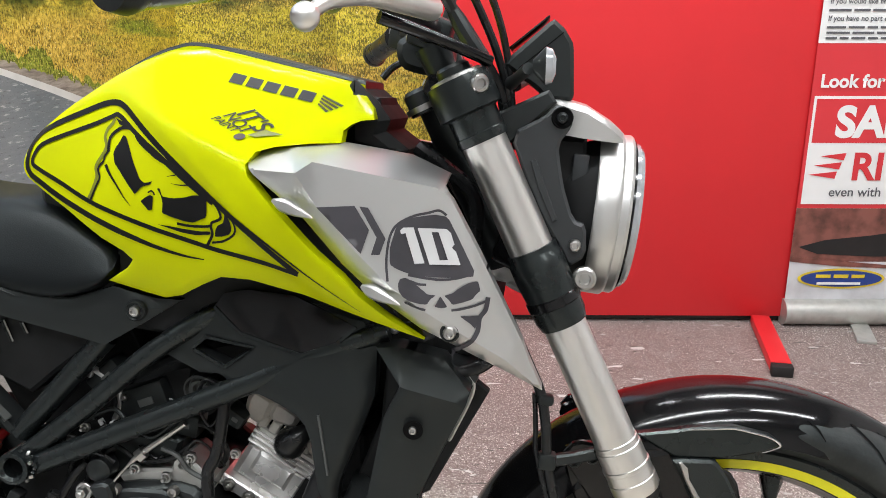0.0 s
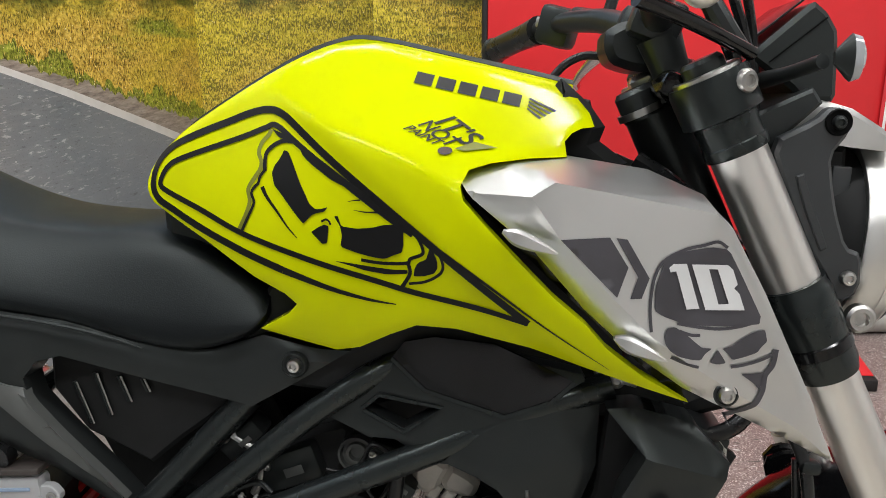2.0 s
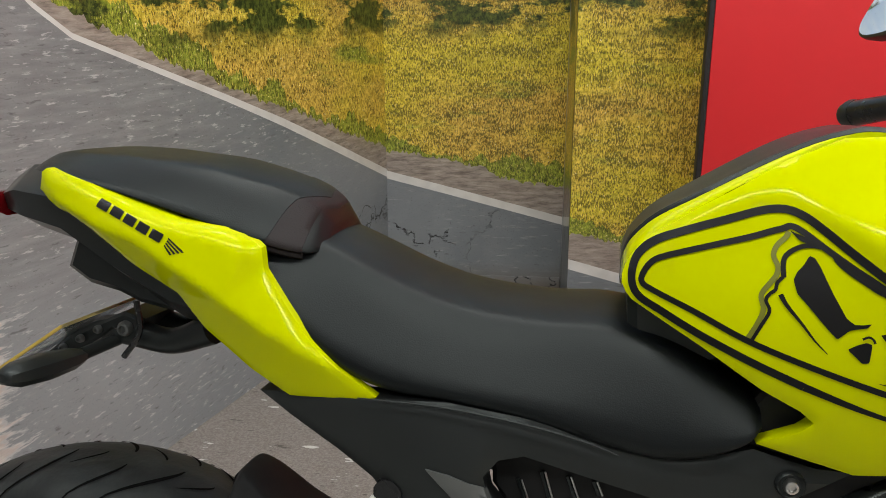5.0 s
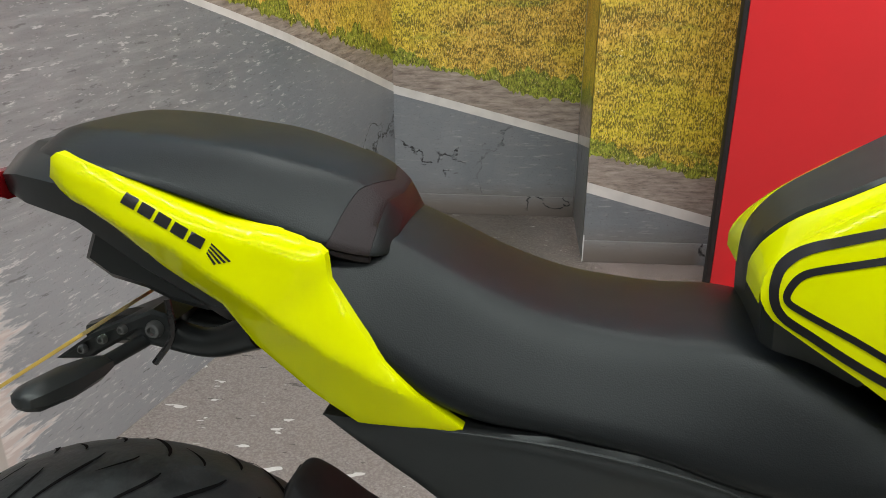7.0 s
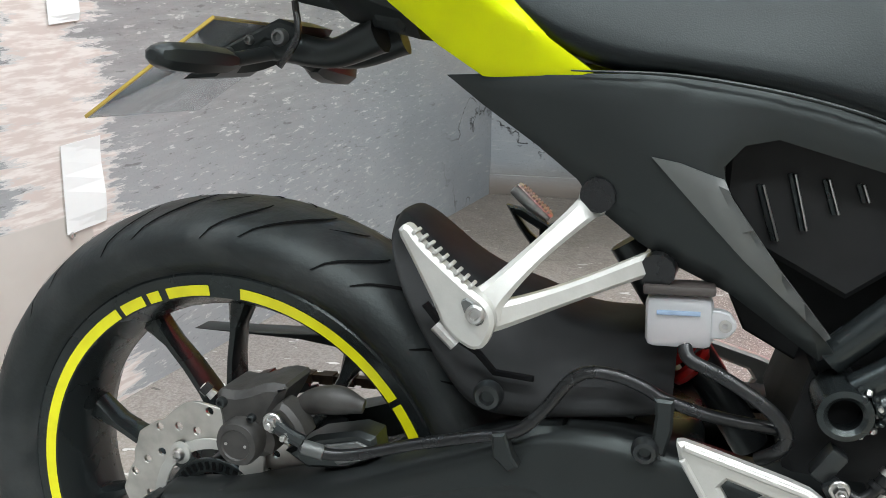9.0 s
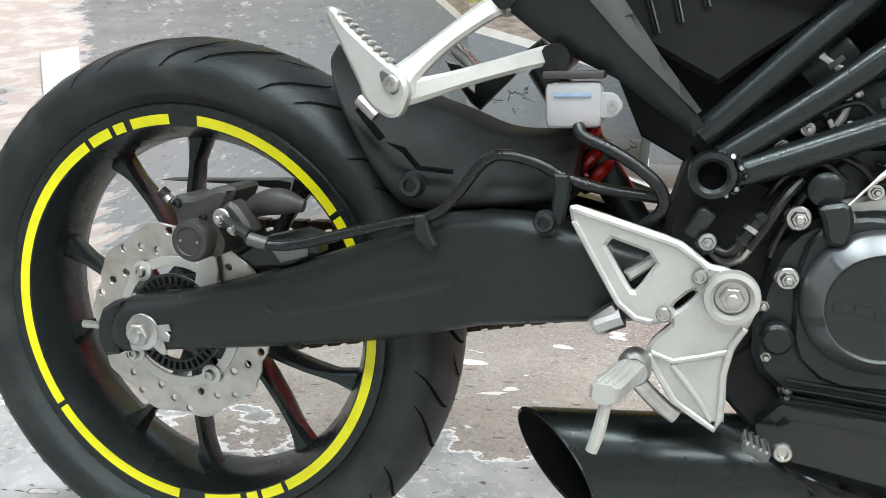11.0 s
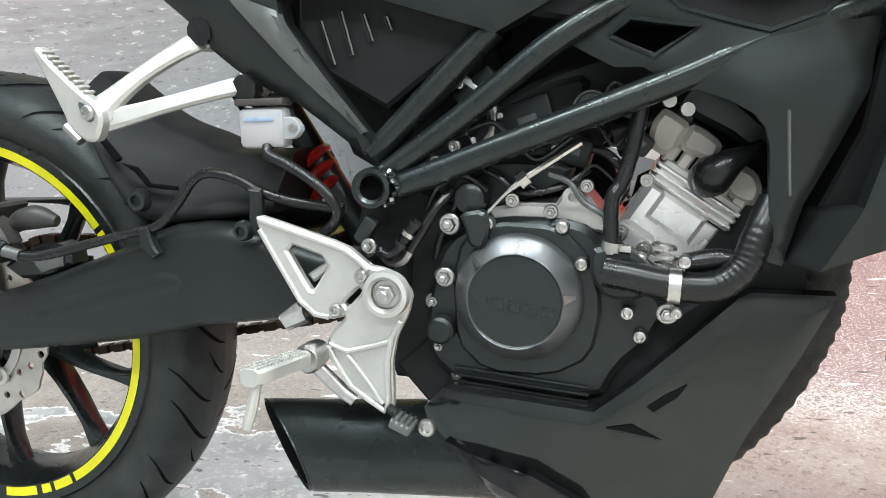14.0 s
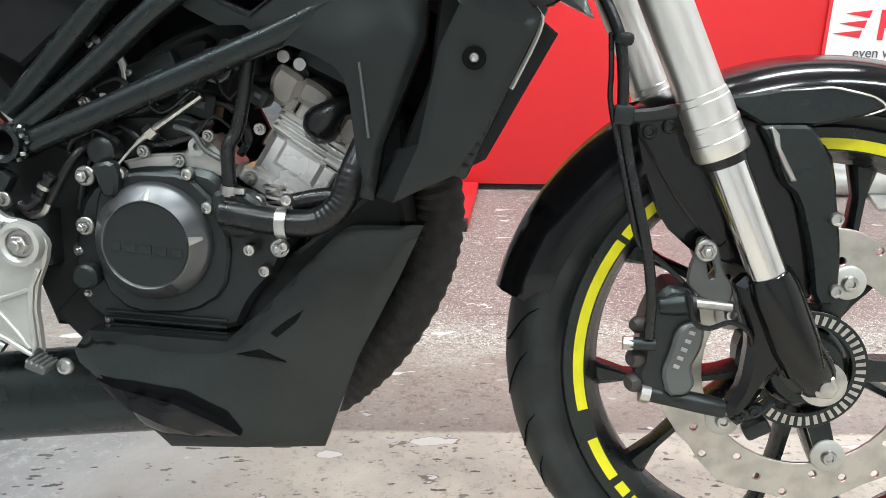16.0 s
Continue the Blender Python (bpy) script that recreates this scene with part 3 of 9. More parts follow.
def skin(name, outline, yf, mat, parent, label="", both=False, cut=0, ratio=0.2, **kw):
    loop = [Vector(p) for p in outline]
    for _ in range(cut):
        loop = chaikin(loop, ratio)
    ob = part(name, skin_mesh(loop, yf, **kw), mat, parent, label)
    if both:
        mirrored(ob)
    return ob


def on_mesh(ob, fallback):
    """The outer face of a finished panel, as y = f(x, z)."""
    from mathutils import bvhtree
    tree = bvhtree.BVHTree.FromPolygons([v.co.copy() for v in ob.data.vertices], [tuple(q.vertices) for q in ob.data.polygons])

    def f(x, z):
        hit = tree.ray_cast(Vector((x, -1, z)), Vector((0, 1, 0)))[0]
        return hit.y if hit else fallback(x, z)
    return f


def decal(name, outline, yf, mat, parent, label="", lift=0.0012, res=0.006):
    return part(name, skin_mesh([Vector(p) for p in outline], lambda x, z: yf(x, z) - lift, thick=0, res=res, edge=0), mat, parent, label)


def ribbon(pts, width, taper=False):
    p = [Vector(q) for q in pts]
    left, right = [], []
    for i, q in enumerate(p):
        d = (p[min(i + 1, len(p) - 1)] - p[max(i - 1, 0)]).normalized()
        w = width * (0.15 + 0.85 * (1 - i / (len(p) - 1)) if taper else 1) / 2
        n = Vector((-d[1], d[0])) * w
        left.append(q + n), right.append(q - n)
    return left + right[::-1]


def plate_mesh(outline, y0, y1, chamfer=0.002, holes=(), bm=None):
    """A flat plate over an outline in x and z from y0 (near face) to y1, with chamfered edges."""
    from mathutils import geometry
    bm = bm or bmesh.new()

    def area(l):
        return sum(l[i][0] * l[(i + 1) % len(l)][1] - l[(i + 1) % len(l)][0] * l[i][1] for i in range(len(l)))

    def inset(l, d, outer):
        l = l if (area(l) > 0) == outer else l[::-1]
        out, n = [], len(l)
        for i in range(n):
            a, b, c = Vector(l[i - 1][:2]), Vector(l[i][:2]), Vector(l[(i + 1) % n][:2])
            e1, e2 = (b - a).normalized(), (c - b).normalized()
            n1, n2 = Vector((-e1[1], e1[0])), Vector((-e2[1], e2[0]))
            m = (n1 + n2)
            m = m.normalized() / max(0.5, m.normalized().dot(n1)) if m.length > 1e-6 else n1
            out.append(b + m * d)
        return l, out

    near, far = [], []
    for k, l in enumerate((outline, *holes)):
        base, ins = inset([Vector(p[:2]) for p in l], chamfer, k == 0)
        rings = []
        sgn = 1 if y1 > y0 else -1
        for loop, y in ((ins, y0), (base, y0 + sgn * chamfer), (base, y1 - sgn * chamfer), (ins, y1)):
            rings.append([bm.verts.new((p[0], y, p[1])) for p in loop])
        n = len(base)
        for a, b in zip(rings, rings[1:]):
            for i in range(n):
                bm.faces.new((a[i], a[(i + 1) % n], b[(i + 1) % n], b[i]))
        near.append(rings[0]), far.append(rings[-1])
    for group in (near, far):
        flatv = [v for r in group for v in r]
        tri = geometry.tessellate_polygon([[Vector((v.co.x, v.co.z, 0)) for v in r] for r in group])
        for t in tri:
            try:
                bm.faces.new([flatv[i] for i in t])
            except ValueError:
                pass
    return bm


def plate(name, outline, y0, y1, mat, parent, label="", chamfer=0.002, holes=(), cut=0, ratio=0.2, both=False):
    loop = [Vector(p) for p in outline]
    for _ in range(cut):
        loop = chaikin(loop, ratio)
    hl = [chaikin([Vector(p) for p in h], 0.2) if cut else h for h in holes]
    ob = part(name, plate_mesh(loop, y0, y1, chamfer, hl), mat, parent, label, smooth=30)
    if both:
        mirrored(ob)
    return ob


def tube_mesh(pts, radius, seg=12, n=6, bm=None, cap=True, smooth_path=True):
    """A round tube through the points; radius may be a list, one a point."""
    bm = bm or bmesh.new()
    rad = radius if isinstance(radius, (list, tuple)) else [radius] * len(pts)
    four = [Vector((*p, r)) for p, r in zip(pts, rad)]
    path = spline(four, n) if smooth_path and len(pts) > 2 else four
    rings, up = [], None
    for i, q in enumerate(path):
        a, b = path[max(i - 1, 0)], path[min(i + 1, len(path) - 1)]
        d = Vector((b - a)[:3]).normalized()
        if up is None:
            up = d.cross(Vector((0.31, 0.17, 0.93))).normalized()
        up = (up - d * up.dot(d)).normalized()
        side = d.cross(up)
        rings.append([bm.verts.new(Vector(q[:3]) + q[3] * (math.cos(6.28319 * k / seg) * up + math.sin(6.28319 * k / seg) * side)) for k in range(seg)])
    for a, b in zip(rings, rings[1:]):
        for k in range(seg):
            bm.faces.new((a[k], a[(k + 1) % seg], b[(k + 1) % seg], b[k]))
    if cap:
        bm.faces.new(rings[0]), bm.faces.new(rings[-1])
    return bm


def tube(name, pts, radius, mat, parent, label="", seg=12, n=6, both=False, smooth_path=True):
    ob = part(name, tube_mesh(pts, radius, seg, n, smooth_path=smooth_path), mat, parent, label)
    if both:
        mirrored(ob)
    return ob


def lathe_mesh(profile, origin, axis=(0, -1, 0), seg=48, bm=None, closed=False):
    """Turns a profile of (radius, distance along the axis) about the axis from origin."""
    bm = bm or bmesh.new()
    ax = Vector(axis).normalized()
    u = ax.cross(Vector((0.0, 0.0, 1.0)) if abs(ax.z) < 0.9 else Vector((1.0, 0.0, 0.0))).normalized()
    w = ax.cross(u)
    o = Vector(origin)
    rings = []
    for r, h in profile:
        if r < 1e-5:
            rings.append([bm.verts.new(o + ax * h)])
        else:
            rings.append([bm.verts.new(o + ax * h + r * (math.cos(6.28319 * k / seg) * u + math.sin(6.28319 * k / seg) * w)) for k in range(seg)])
    pairs = list(zip(rings, rings[1:])) + ([(rings[-1], rings[0])] if closed else [])
    for a, b in pairs:
        for k in range(seg):
            q = [a[k % len(a)], a[(k + 1) % len(a)], b[(k + 1) % len(b)], b[k % len(b)]]
            q = list(dict.fromkeys(q))
            if len(q) > 2:
                bm.faces.new(q)
    return bm


def lathe(name, profile, origin, mat, parent, label="", axis=(0, -1, 0), seg=48, closed=False, both=False, smooth=35):
    ob = part(name, lathe_mesh(profile, origin, axis, seg, closed=closed), mat, parent, label, smooth)
    if both:
        mirrored(ob)
    return ob


def loft_mesh(rings, bm=None, closed=True, cap=True):
    bm = bm or bmesh.new()
    vs = [[bm.verts.new(p) for p in r] for r in rings]
    n = len(vs[0])
    for a, b in zip(vs, vs[1:]):
        for k in range(n if closed else n - 1):
            bm.faces.new((a[k], a[(k + 1) % n], b[(k + 1) % n], b[k]))
    if cap and closed:
        bm.faces.new(vs[0]), bm.faces.new(vs[-1])
    return bm


def block_mesh(centre, size, bevel=0.003, turn=(0, 0, 0), bm=None):
    own = bmesh.new()
    bmesh.ops.create_cube(own, size=1)
    bmesh.ops.scale(own, vec=size, verts=own.verts)
    if bevel:
        bmesh.ops.bevel(own, geom=own.edges[:], offset=bevel, segments=2, affect="EDGES", profile=0.5)
    bmesh.ops.transform(own, matrix=pose(*centre, *turn), verts=own.verts)
    if bm is None:
        return own
    me = bpy.data.meshes.new("joined")
    own.to_mesh(me)
    own.free()
    bm.from_mesh(me)
    bpy.data.meshes.remove(me)
    return bm


def block(name, centre, size, mat, parent=None, label="", bevel=0.003, turn=(0, 0, 0), both=False):
    ob = part(name, block_mesh(centre, size, bevel, turn), mat, parent, label)
    if both:
        mirrored(ob)
    return ob


def flat_bar(name, rows, mat, parent, label=""):
    """A chamfered flat bar through rows of (x, y, z, half height, half depth)."""
    path = spline([Vector(r) for r in rows], 4) if len(rows) > 2 else [Vector(r) for r in rows]
    rings = []
    for i, q in enumerate(path):
        a, b = path[max(i - 1, 0)], path[min(i + 1, len(path) - 1)]
        d = Vector((b[0] - a[0], b[2] - a[2])).normalized()
        n = Vector((-d[1], 0, d[0]))
        o, h, w = Vector(q[:3]), q[3], q[4]
        rings.append([o + n * h * u + Vector((0, w * v, 0)) for u, v in ((0.62, -1), (1, -0.55), (1, 0.55), (0.62, 1), (-0.62, 1), (-1, 0.55), (-1, -0.55), (-0.62, -1))])
    return part(name, loft_mesh(rings), mat, parent, label, smooth=28)


def bolt(parent, p, r=0.008, mat=None, axis=(0, -1, 0), height=0.006, hexed=False, label=""):
    """A round-headed socket bolt, or a hexagon nut on a washer."""
    if hexed:
        bm = lathe_mesh([(0, 0), (r * 1.45, 0), (r * 1.45, 0.002), (r * 1.3, 0.003), (0, 0.003)], p, axis, 28)
        lathe_mesh([(r, 0.002), (r, height), (r * 0.86, height + 0.0015), (0, height + 0.0015)], p, axis, 6, bm)
        lathe_mesh([(r * 0.55, height), (r * 0.55, height + 0.005), (r * 0.4, height + 0.006), (0, height + 0.006)], p, axis, 16, bm)
    else:
        bm = lathe_mesh([(r, 0), (r, height * 0.45), (r * 0.8, height * 0.9), (r * 0.5, height), (r * 0.42, height * 0.55), (0, height * 0.5)], p, axis, 20)
    return part("bolt", bm, mat or STEEL, parent, label)


def text_mesh(words, size, place, u, v, align="LEFT", bold=0.0):
    """Lettering as a flat mesh: place is its start, u and v the directions of writing and of the letters' height."""
    cu = bpy.data.curves.new("writing", "FONT")
    cu.body, cu.size, cu.align_x, cu.offset = words, size, align, bold
    ob = bpy.data.objects.new("writing", cu)
    scene.collection.objects.link(ob)
    me = bpy.data.meshes.new_from_object(ob)
    bpy.data.objects.remove(ob)
    bm = bmesh.new()
    bm.from_mesh(me)
    bpy.data.meshes.remove(me)
    u, v, place = Vector(u), Vector(v), Vector(place)
    for q in bm.verts:
        q.co = place + u * q.co.x + v * q.co.y
    return bm


# ---------------------------------------------------------------- the room
ROOM_H = 2.9


def quad_sheet(bm, pts, mat_index=0):
    f = bm.faces.new([bm.verts.new(p) for p in pts])
    f.material_index = mat_index
    return f


def solid_wall(name, a, b, thick, height, label):
    """A wall from a to b, its room face on that line and its body behind it (to the left of the way from a to b)."""
    a, b = Vector((*a, 0)), Vector((*b, 0))
    d = (b - a).normalized()
    n = Vector((-d.y, d.x, 0)) * thick
    bm = bmesh.new()
    lo = [bm.verts.new(p) for p in (a, b, b + n, a + n)]
    hi = [bm.verts.new(v.co + Vector((0, 0, height))) for v in lo]
    bm.faces.new(lo[::-1]), bm.faces.new(hi)
    for i in range(4):
        bm.faces.new((lo[i], lo[(i + 1) % 4], hi[(i + 1) % 4], hi[i]))
    return tagged(part(name, bm, DULL, smooth=0), label, "wall", kind="structure")


CORNER, WAY = Vector((-1.025, 3.2, 0)), Vector((-0.2858, -0.9583, 0))
END = CORNER + WAY * 6.5
gbm = bmesh.new()
quad_sheet(gbm, [(-3.4, -3.3, 0.008), (3.4, -3.3, 0.008), (3.4, 3.5, 0.008), (-3.4, 3.5, 0.008)])
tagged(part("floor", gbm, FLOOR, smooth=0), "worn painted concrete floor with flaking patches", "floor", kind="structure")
solid_wall("wall_side", tuple(END[:2]), (-1.025, 3.2), 0.12, ROOM_H, "side wall under the printed road mural")
solid_wall("wall_back", (-1.08, 3.204), (3.2, 3.204), 0.12, ROOM_H, "back wall of the showroom")
# unseen walls and ceiling close the room; their greys set the bounced light
solid_wall("wall_right", (3.2, 3.2), (3.2, -3.0), 0.12, ROOM_H, "unseen plain painted wall added to close the room")
solid_wall("wall_front", (3.2, -3.0), (-3.0, -3.0), 0.12, ROOM_H, "unseen plain painted wall added to close the room")
cbm = block_mesh((0, 0.1, ROOM_H + 0.06), (6.8, 6.8, 0.12), 0)
tagged(part("ceiling", cbm, CEILING_GREY, smooth=0), "unseen grey painted ceiling added to close the room", "ceiling", kind="structure")
pbm = block_mesh((1.42, 3.004, ROOM_H / 2), (3.57, 0.392, ROOM_H), 0)
tagged(part("wall_boxing", pbm, PLASTER, smooth=0), "boxed-out wall section under the mural", "wall", kind="structure")


def at_points(pts):
    xs, zs = [p[0] for p in pts], [p[1] for p in pts]
    return lambda x: float(np.interp(x, xs, zs))


def mural(name, length, line, verge, wide, label, start=0.0, top=2.4, grass=GRASS):
    """A printed sheet: asphalt, a painted white line, a stony verge, green tufts and dry meadow, in bands."""
    rng = random.Random(name)
    bm = bmesh.new()
    cols, n = [], int(length / 0.007)
    tuft = 0.0
    for i in range(n + 1):
        u = start + length * i / n
        tuft = 0.75 * tuft + rng.uniform(-0.006, 0.006)
        g = verge(u) + tuft + rng.uniform(-0.006, 0.006)
        l = line(u)
        half = wide(u) if callable(wide) else wide
        g = max(g, l + half + 0.004)
        e = g + max(0.006, 0.040 + 0.085 * noise.noise((u * 3.1, 3.1, 0)) + 0.035 * noise.noise((u * 17, 7.7, 0))) + rng.uniform(0, 0.016)
        cols.append([bm.verts.new((u, 0, z)) for z in (0.0, 0.5 * (l - half), l - half, l + half, g, e, (e + top) / 2, top)])
    for a, b in zip(cols, cols[1:]):
        for k, m in enumerate((0, 0, 1, 2, 3, 4, 4)):
            bm.faces.new((a[k], b[k], b[k + 1], a[k + 1])).material_index = m
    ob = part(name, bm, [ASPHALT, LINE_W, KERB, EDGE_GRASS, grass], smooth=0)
    return tagged(ob, label, "wall mural", kind="structure")


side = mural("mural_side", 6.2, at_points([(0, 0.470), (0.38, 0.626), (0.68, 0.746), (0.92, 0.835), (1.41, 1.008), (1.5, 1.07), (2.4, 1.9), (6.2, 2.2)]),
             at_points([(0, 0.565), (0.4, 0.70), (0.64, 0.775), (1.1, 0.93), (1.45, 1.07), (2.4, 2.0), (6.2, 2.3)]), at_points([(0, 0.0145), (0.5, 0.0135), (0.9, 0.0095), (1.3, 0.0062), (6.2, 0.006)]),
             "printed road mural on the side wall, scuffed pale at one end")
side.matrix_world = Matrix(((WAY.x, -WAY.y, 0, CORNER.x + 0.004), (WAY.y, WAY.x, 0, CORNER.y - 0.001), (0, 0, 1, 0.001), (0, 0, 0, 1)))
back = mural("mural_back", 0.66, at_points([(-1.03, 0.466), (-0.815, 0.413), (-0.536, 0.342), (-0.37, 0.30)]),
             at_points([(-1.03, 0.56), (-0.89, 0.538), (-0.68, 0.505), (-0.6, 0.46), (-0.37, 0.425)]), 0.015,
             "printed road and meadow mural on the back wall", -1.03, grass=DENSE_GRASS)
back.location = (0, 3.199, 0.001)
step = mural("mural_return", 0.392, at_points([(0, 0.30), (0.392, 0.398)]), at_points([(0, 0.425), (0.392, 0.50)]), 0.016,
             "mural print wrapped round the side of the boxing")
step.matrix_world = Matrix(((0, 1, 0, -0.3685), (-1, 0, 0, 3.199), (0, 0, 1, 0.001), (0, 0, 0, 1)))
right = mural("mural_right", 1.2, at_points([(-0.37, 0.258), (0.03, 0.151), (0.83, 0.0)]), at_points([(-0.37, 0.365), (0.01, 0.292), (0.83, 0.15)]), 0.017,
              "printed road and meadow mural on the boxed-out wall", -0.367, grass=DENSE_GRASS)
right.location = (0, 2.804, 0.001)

for name, x0, x1, y in (("baseboard_back", -1.028, -0.372, 3.1975), ("baseboard_boxing", -0.364, 0.40, 2.8025)):
    tagged(part(name, block_mesh(((x0 + x1) / 2, y - 0.002, 0.045), (x1 - x0, 0.008, 0.074), 0.002), ASPHALT), "low skirting board covered by the road print", "baseboard", kind="structure")

# torn strip of bare white print at the foot of the boxing's corner, and taped paper on the side wall
tbm = bmesh.new()
quad_sheet(tbm, [(-0.3675, 2.8, 0.002), (-0.356, 2.8, 0.002), (-0.364, 2.8, 0.10), (-0.3675, 2.8, 0.10)])
tagged(part("trim", tbm, PAPER, smooth=0), "torn white edge of the mural print", "trim", kind="structure")


def wall_paper(s0, s1, z0, z1, lean, label):
    bm = bmesh.new()
    rings = []
    for k in range(7):
        z = z0 + (z1 - z0) * k / 6
        off = lean * k / 6
        rings.append([(s0 + off, 0.004 + 0.004 * math.sin(k), z), (s1 + off, 0.004, z - 0.004), (s1 + off, 0.003, z - 0.004), (s0 + off, 0.003 + 0.004 * math.sin(k), z)])
    loft_mesh(rings, bm)
    ob = tagged(part("paper_sheet", bm, PAPER, smooth=0), label, "paper")
    ob.matrix_world = side.matrix_world.copy()
    return ob


wall_paper(1.715, 1.80, 0.372, 0.527, -0.012, "blank white paper strip taped to the scuffed side wall")
wall_paper(1.715, 1.775, 0.725, 0.80, -0.004, "blank white paper scrap taped to the scuffed side wall")
wb = bolt(None, (0, 0, 0), 0.006, STEEL, axis=(0, 1, 0))
wb.name = "wall_screw"
wb.matrix_world = side.matrix_world @ pose(1.79, 0.001, 0.365)
tagged(wb, "small steel screw head in the side wall", "screw")


# ---------------------------------------------------------------- ceiling lights
def ceiling_light(x, y, power):
    root = tagged(new("ceiling_light"), "assumed unseen long white batten ceiling light with a bright diffuser", "ceiling light", "ceiling lights")
    root.location = (x, y, ROOM_H)
    part("frame", block_mesh((0, 0, -0.016), (1.26, 0.16, 0.03), 0.004), PAPER, root)
    dm = bpy.data.materials.new("lamp_diffuser")
    dm.use_nodes = True
    em = dm.node_tree.nodes["Principled BSDF"]
    em.inputs["Emission Color"].default_value = (0.97, 0.985, 1, 1)
    em.inputs["Emission Strength"].default_value = 9.0
    part("diffuser", block_mesh((0, 0, -0.034), (1.22, 0.12, 0.012), 0.003), dm, root)
    area_lamp("ceiling_lamp", (x, y, ROOM_H - 0.045), (x, y, 0), 1.2, 0.12, power)


for lx, ly, lp in LIGHTS:
    ceiling_light(lx, ly, lp)


# ---------------------------------------------------------------- red display board and roll-up banner
board = tagged(new("display_board"), "tall plain red display board on two red feet", "display board")
board.location = (0.52, 2.5, 0)
part("panel", block_mesh((0.005, 0.012, 1.06), (1.12, 0.024, 2.06), 0.002), BOARD_RED, board)
part("edge_strip", block_mesh((-0.563, 0.014, 1.06), (0.014, 0.034, 2.06), 0.002), BLACK_EDGE, board, "black edge strip")
part("bottom_strip", block_mesh((0, 0.02, 0.022), (1.11, 0.02, 0.012), 0.002), BLACK_EDGE, board, "black lower edge")
for fx, tip in ((0.486, -0.075), (-0.465, -0.05)):
    ang = math.degrees(math.atan2(tip, 0.40))
    foot = part("foot", block_mesh((fx + tip * 0.47, -0.19, 0.024), (0.056, 0.36, 0.03), 0.003, (0, 0, ang)), BOARD_RED, board)
    part("end_cap", block_mesh((fx + tip * 0.98, -0.388, 0.024), (0.058, 0.03, 0.032), 0.003, (0, 0, ang)), BLACK_EDGE, foot, "black foot cap")

banner = tagged(new("roll_up_banner"), "roll-up advertising banner with red, white and rust print", "banner")
banner.location = (1.078, 2.493, 0)
banner.scale = (1.015, 1, 1.015)
BW = 0.82


def banner_rect(name, x0, x1, z0, z1, mat, lift=0.001, label=""):
    return part(name, block_mesh(((x0 + x1) / 2, -lift, (z0 + z1) / 2), (x1 - x0, 0.001, z1 - z0), 0), mat, banner, label, smooth=0)


banner_rect("sheet", 0, BW, 0.09, 2.0, BANNER_RED, 0.0)
banner_rect("white_panel", 0.0, BW, 0.872, 1.7, PAPER)
banner_rect("photo_print", 0.0, BW, 0.09, 0.385, PALEPRINT)
banner_rect("photo_shade", 0.0, BW, 0.215, 0.385, RUST, 0.0016)
part("photo_shape", plate_mesh([(0.02, 0.262), (0.10, 0.285), (0.24, 0.30), (0.40, 0.325), (0.62, 0.33), (0.82, 0.32), (0.82, 0.25), (0.5, 0.235), (0.25, 0.232), (0.08, 0.240)], -0.0034, -0.0026, 0.0001), BLACK_EDGE, banner, "dark curved print")
part("photo_base", plate_mesh([(0.0, 0.215), (0.0, 0.232), (0.1, 0.222), (0.3, 0.205), (0.6, 0.20), (0.82, 0.21), (0.82, 0.195), (0.4, 0.19), (0.15, 0.20)], -0.0042, -0.0034, 0.0001), RUST, banner)
for s, m, y in ((1.0, LOGO_YELLOW, -0.0042), (0.93, LOGO_BLUE, -0.0054)):
    part("oval_badge", plate_mesh([(0.165 + 0.135 * s * math.cos(a), 0.16 + 0.033 * s ** 3 * math.sin(a)) for a in np.linspace(0, 6.2832, 37)[:-1]], y, y + 0.001, 0.0001), m, banner)
for x0, x1, z0, z1, m in ((0.085, 0.13, 0.163, 0.174, LOGO_YELLOW), (0.14, 0.185, 0.163, 0.174, LOGO_YELLOW), (0.195, 0.235, 0.163, 0.174, LOGO_YELLOW), (0.09, 0.225, 0.141, 0.149, PAPER)):
    part("badge_bar", block_mesh(((x0 + x1) / 2, -0.0068, (z0 + z1) / 2), (x1 - x0, 0.0008, z1 - z0), 0), m, banner, smooth=0)
banner_rect("sale_frame", 0.010, BW, 0.398, 0.722, PAPER, 0.0016)
banner_rect("sale_field", 0.018, BW, 0.585, 0.714, BANNER_RED, 0.0026)


def banner_words(words, x, z, size, mat, bold=0.0, lift=0.0042):
    part("lettering", text_mesh(words, size, (x, -lift, z), (1, 0, 0), (0, 0, 1), bold=bold), mat, banner, smooth=0)


banner_words("Look for", 0.020, 0.748, 0.052, PAPER, 0.0016)
banner_words("SALE", 0.082, 0.605, 0.125, PAPER, 0.005)
banner_words("RI", 0.145, 0.475, 0.115, BANNER_RED, 0.003)
banner_words("even with", 0.088, 0.423, 0.04, INK, 0.0004)
for k, (x0, z) in enumerate(((0.05, 0.545), (0.035, 0.517), (0.02, 0.489))):
    part("speed_flash", plate_mesh([(x0, z), (0.125 - 0.01 * k, z + 0.010), (0.12 - 0.01 * k, z - 0.012)], -0.0042, -0.0034, 0.0001), BANNER_RED, banner)
rngb = random.Random(4)
for k, (z, w, s, words) in enumerate(((0.955, 0, 0.020, "If you would like finance"), (0.908, 0, 0.020, "If you have no part exchange"))):
    banner_words(words, 0.018, z + 0.026, s, INK, 0.0004)
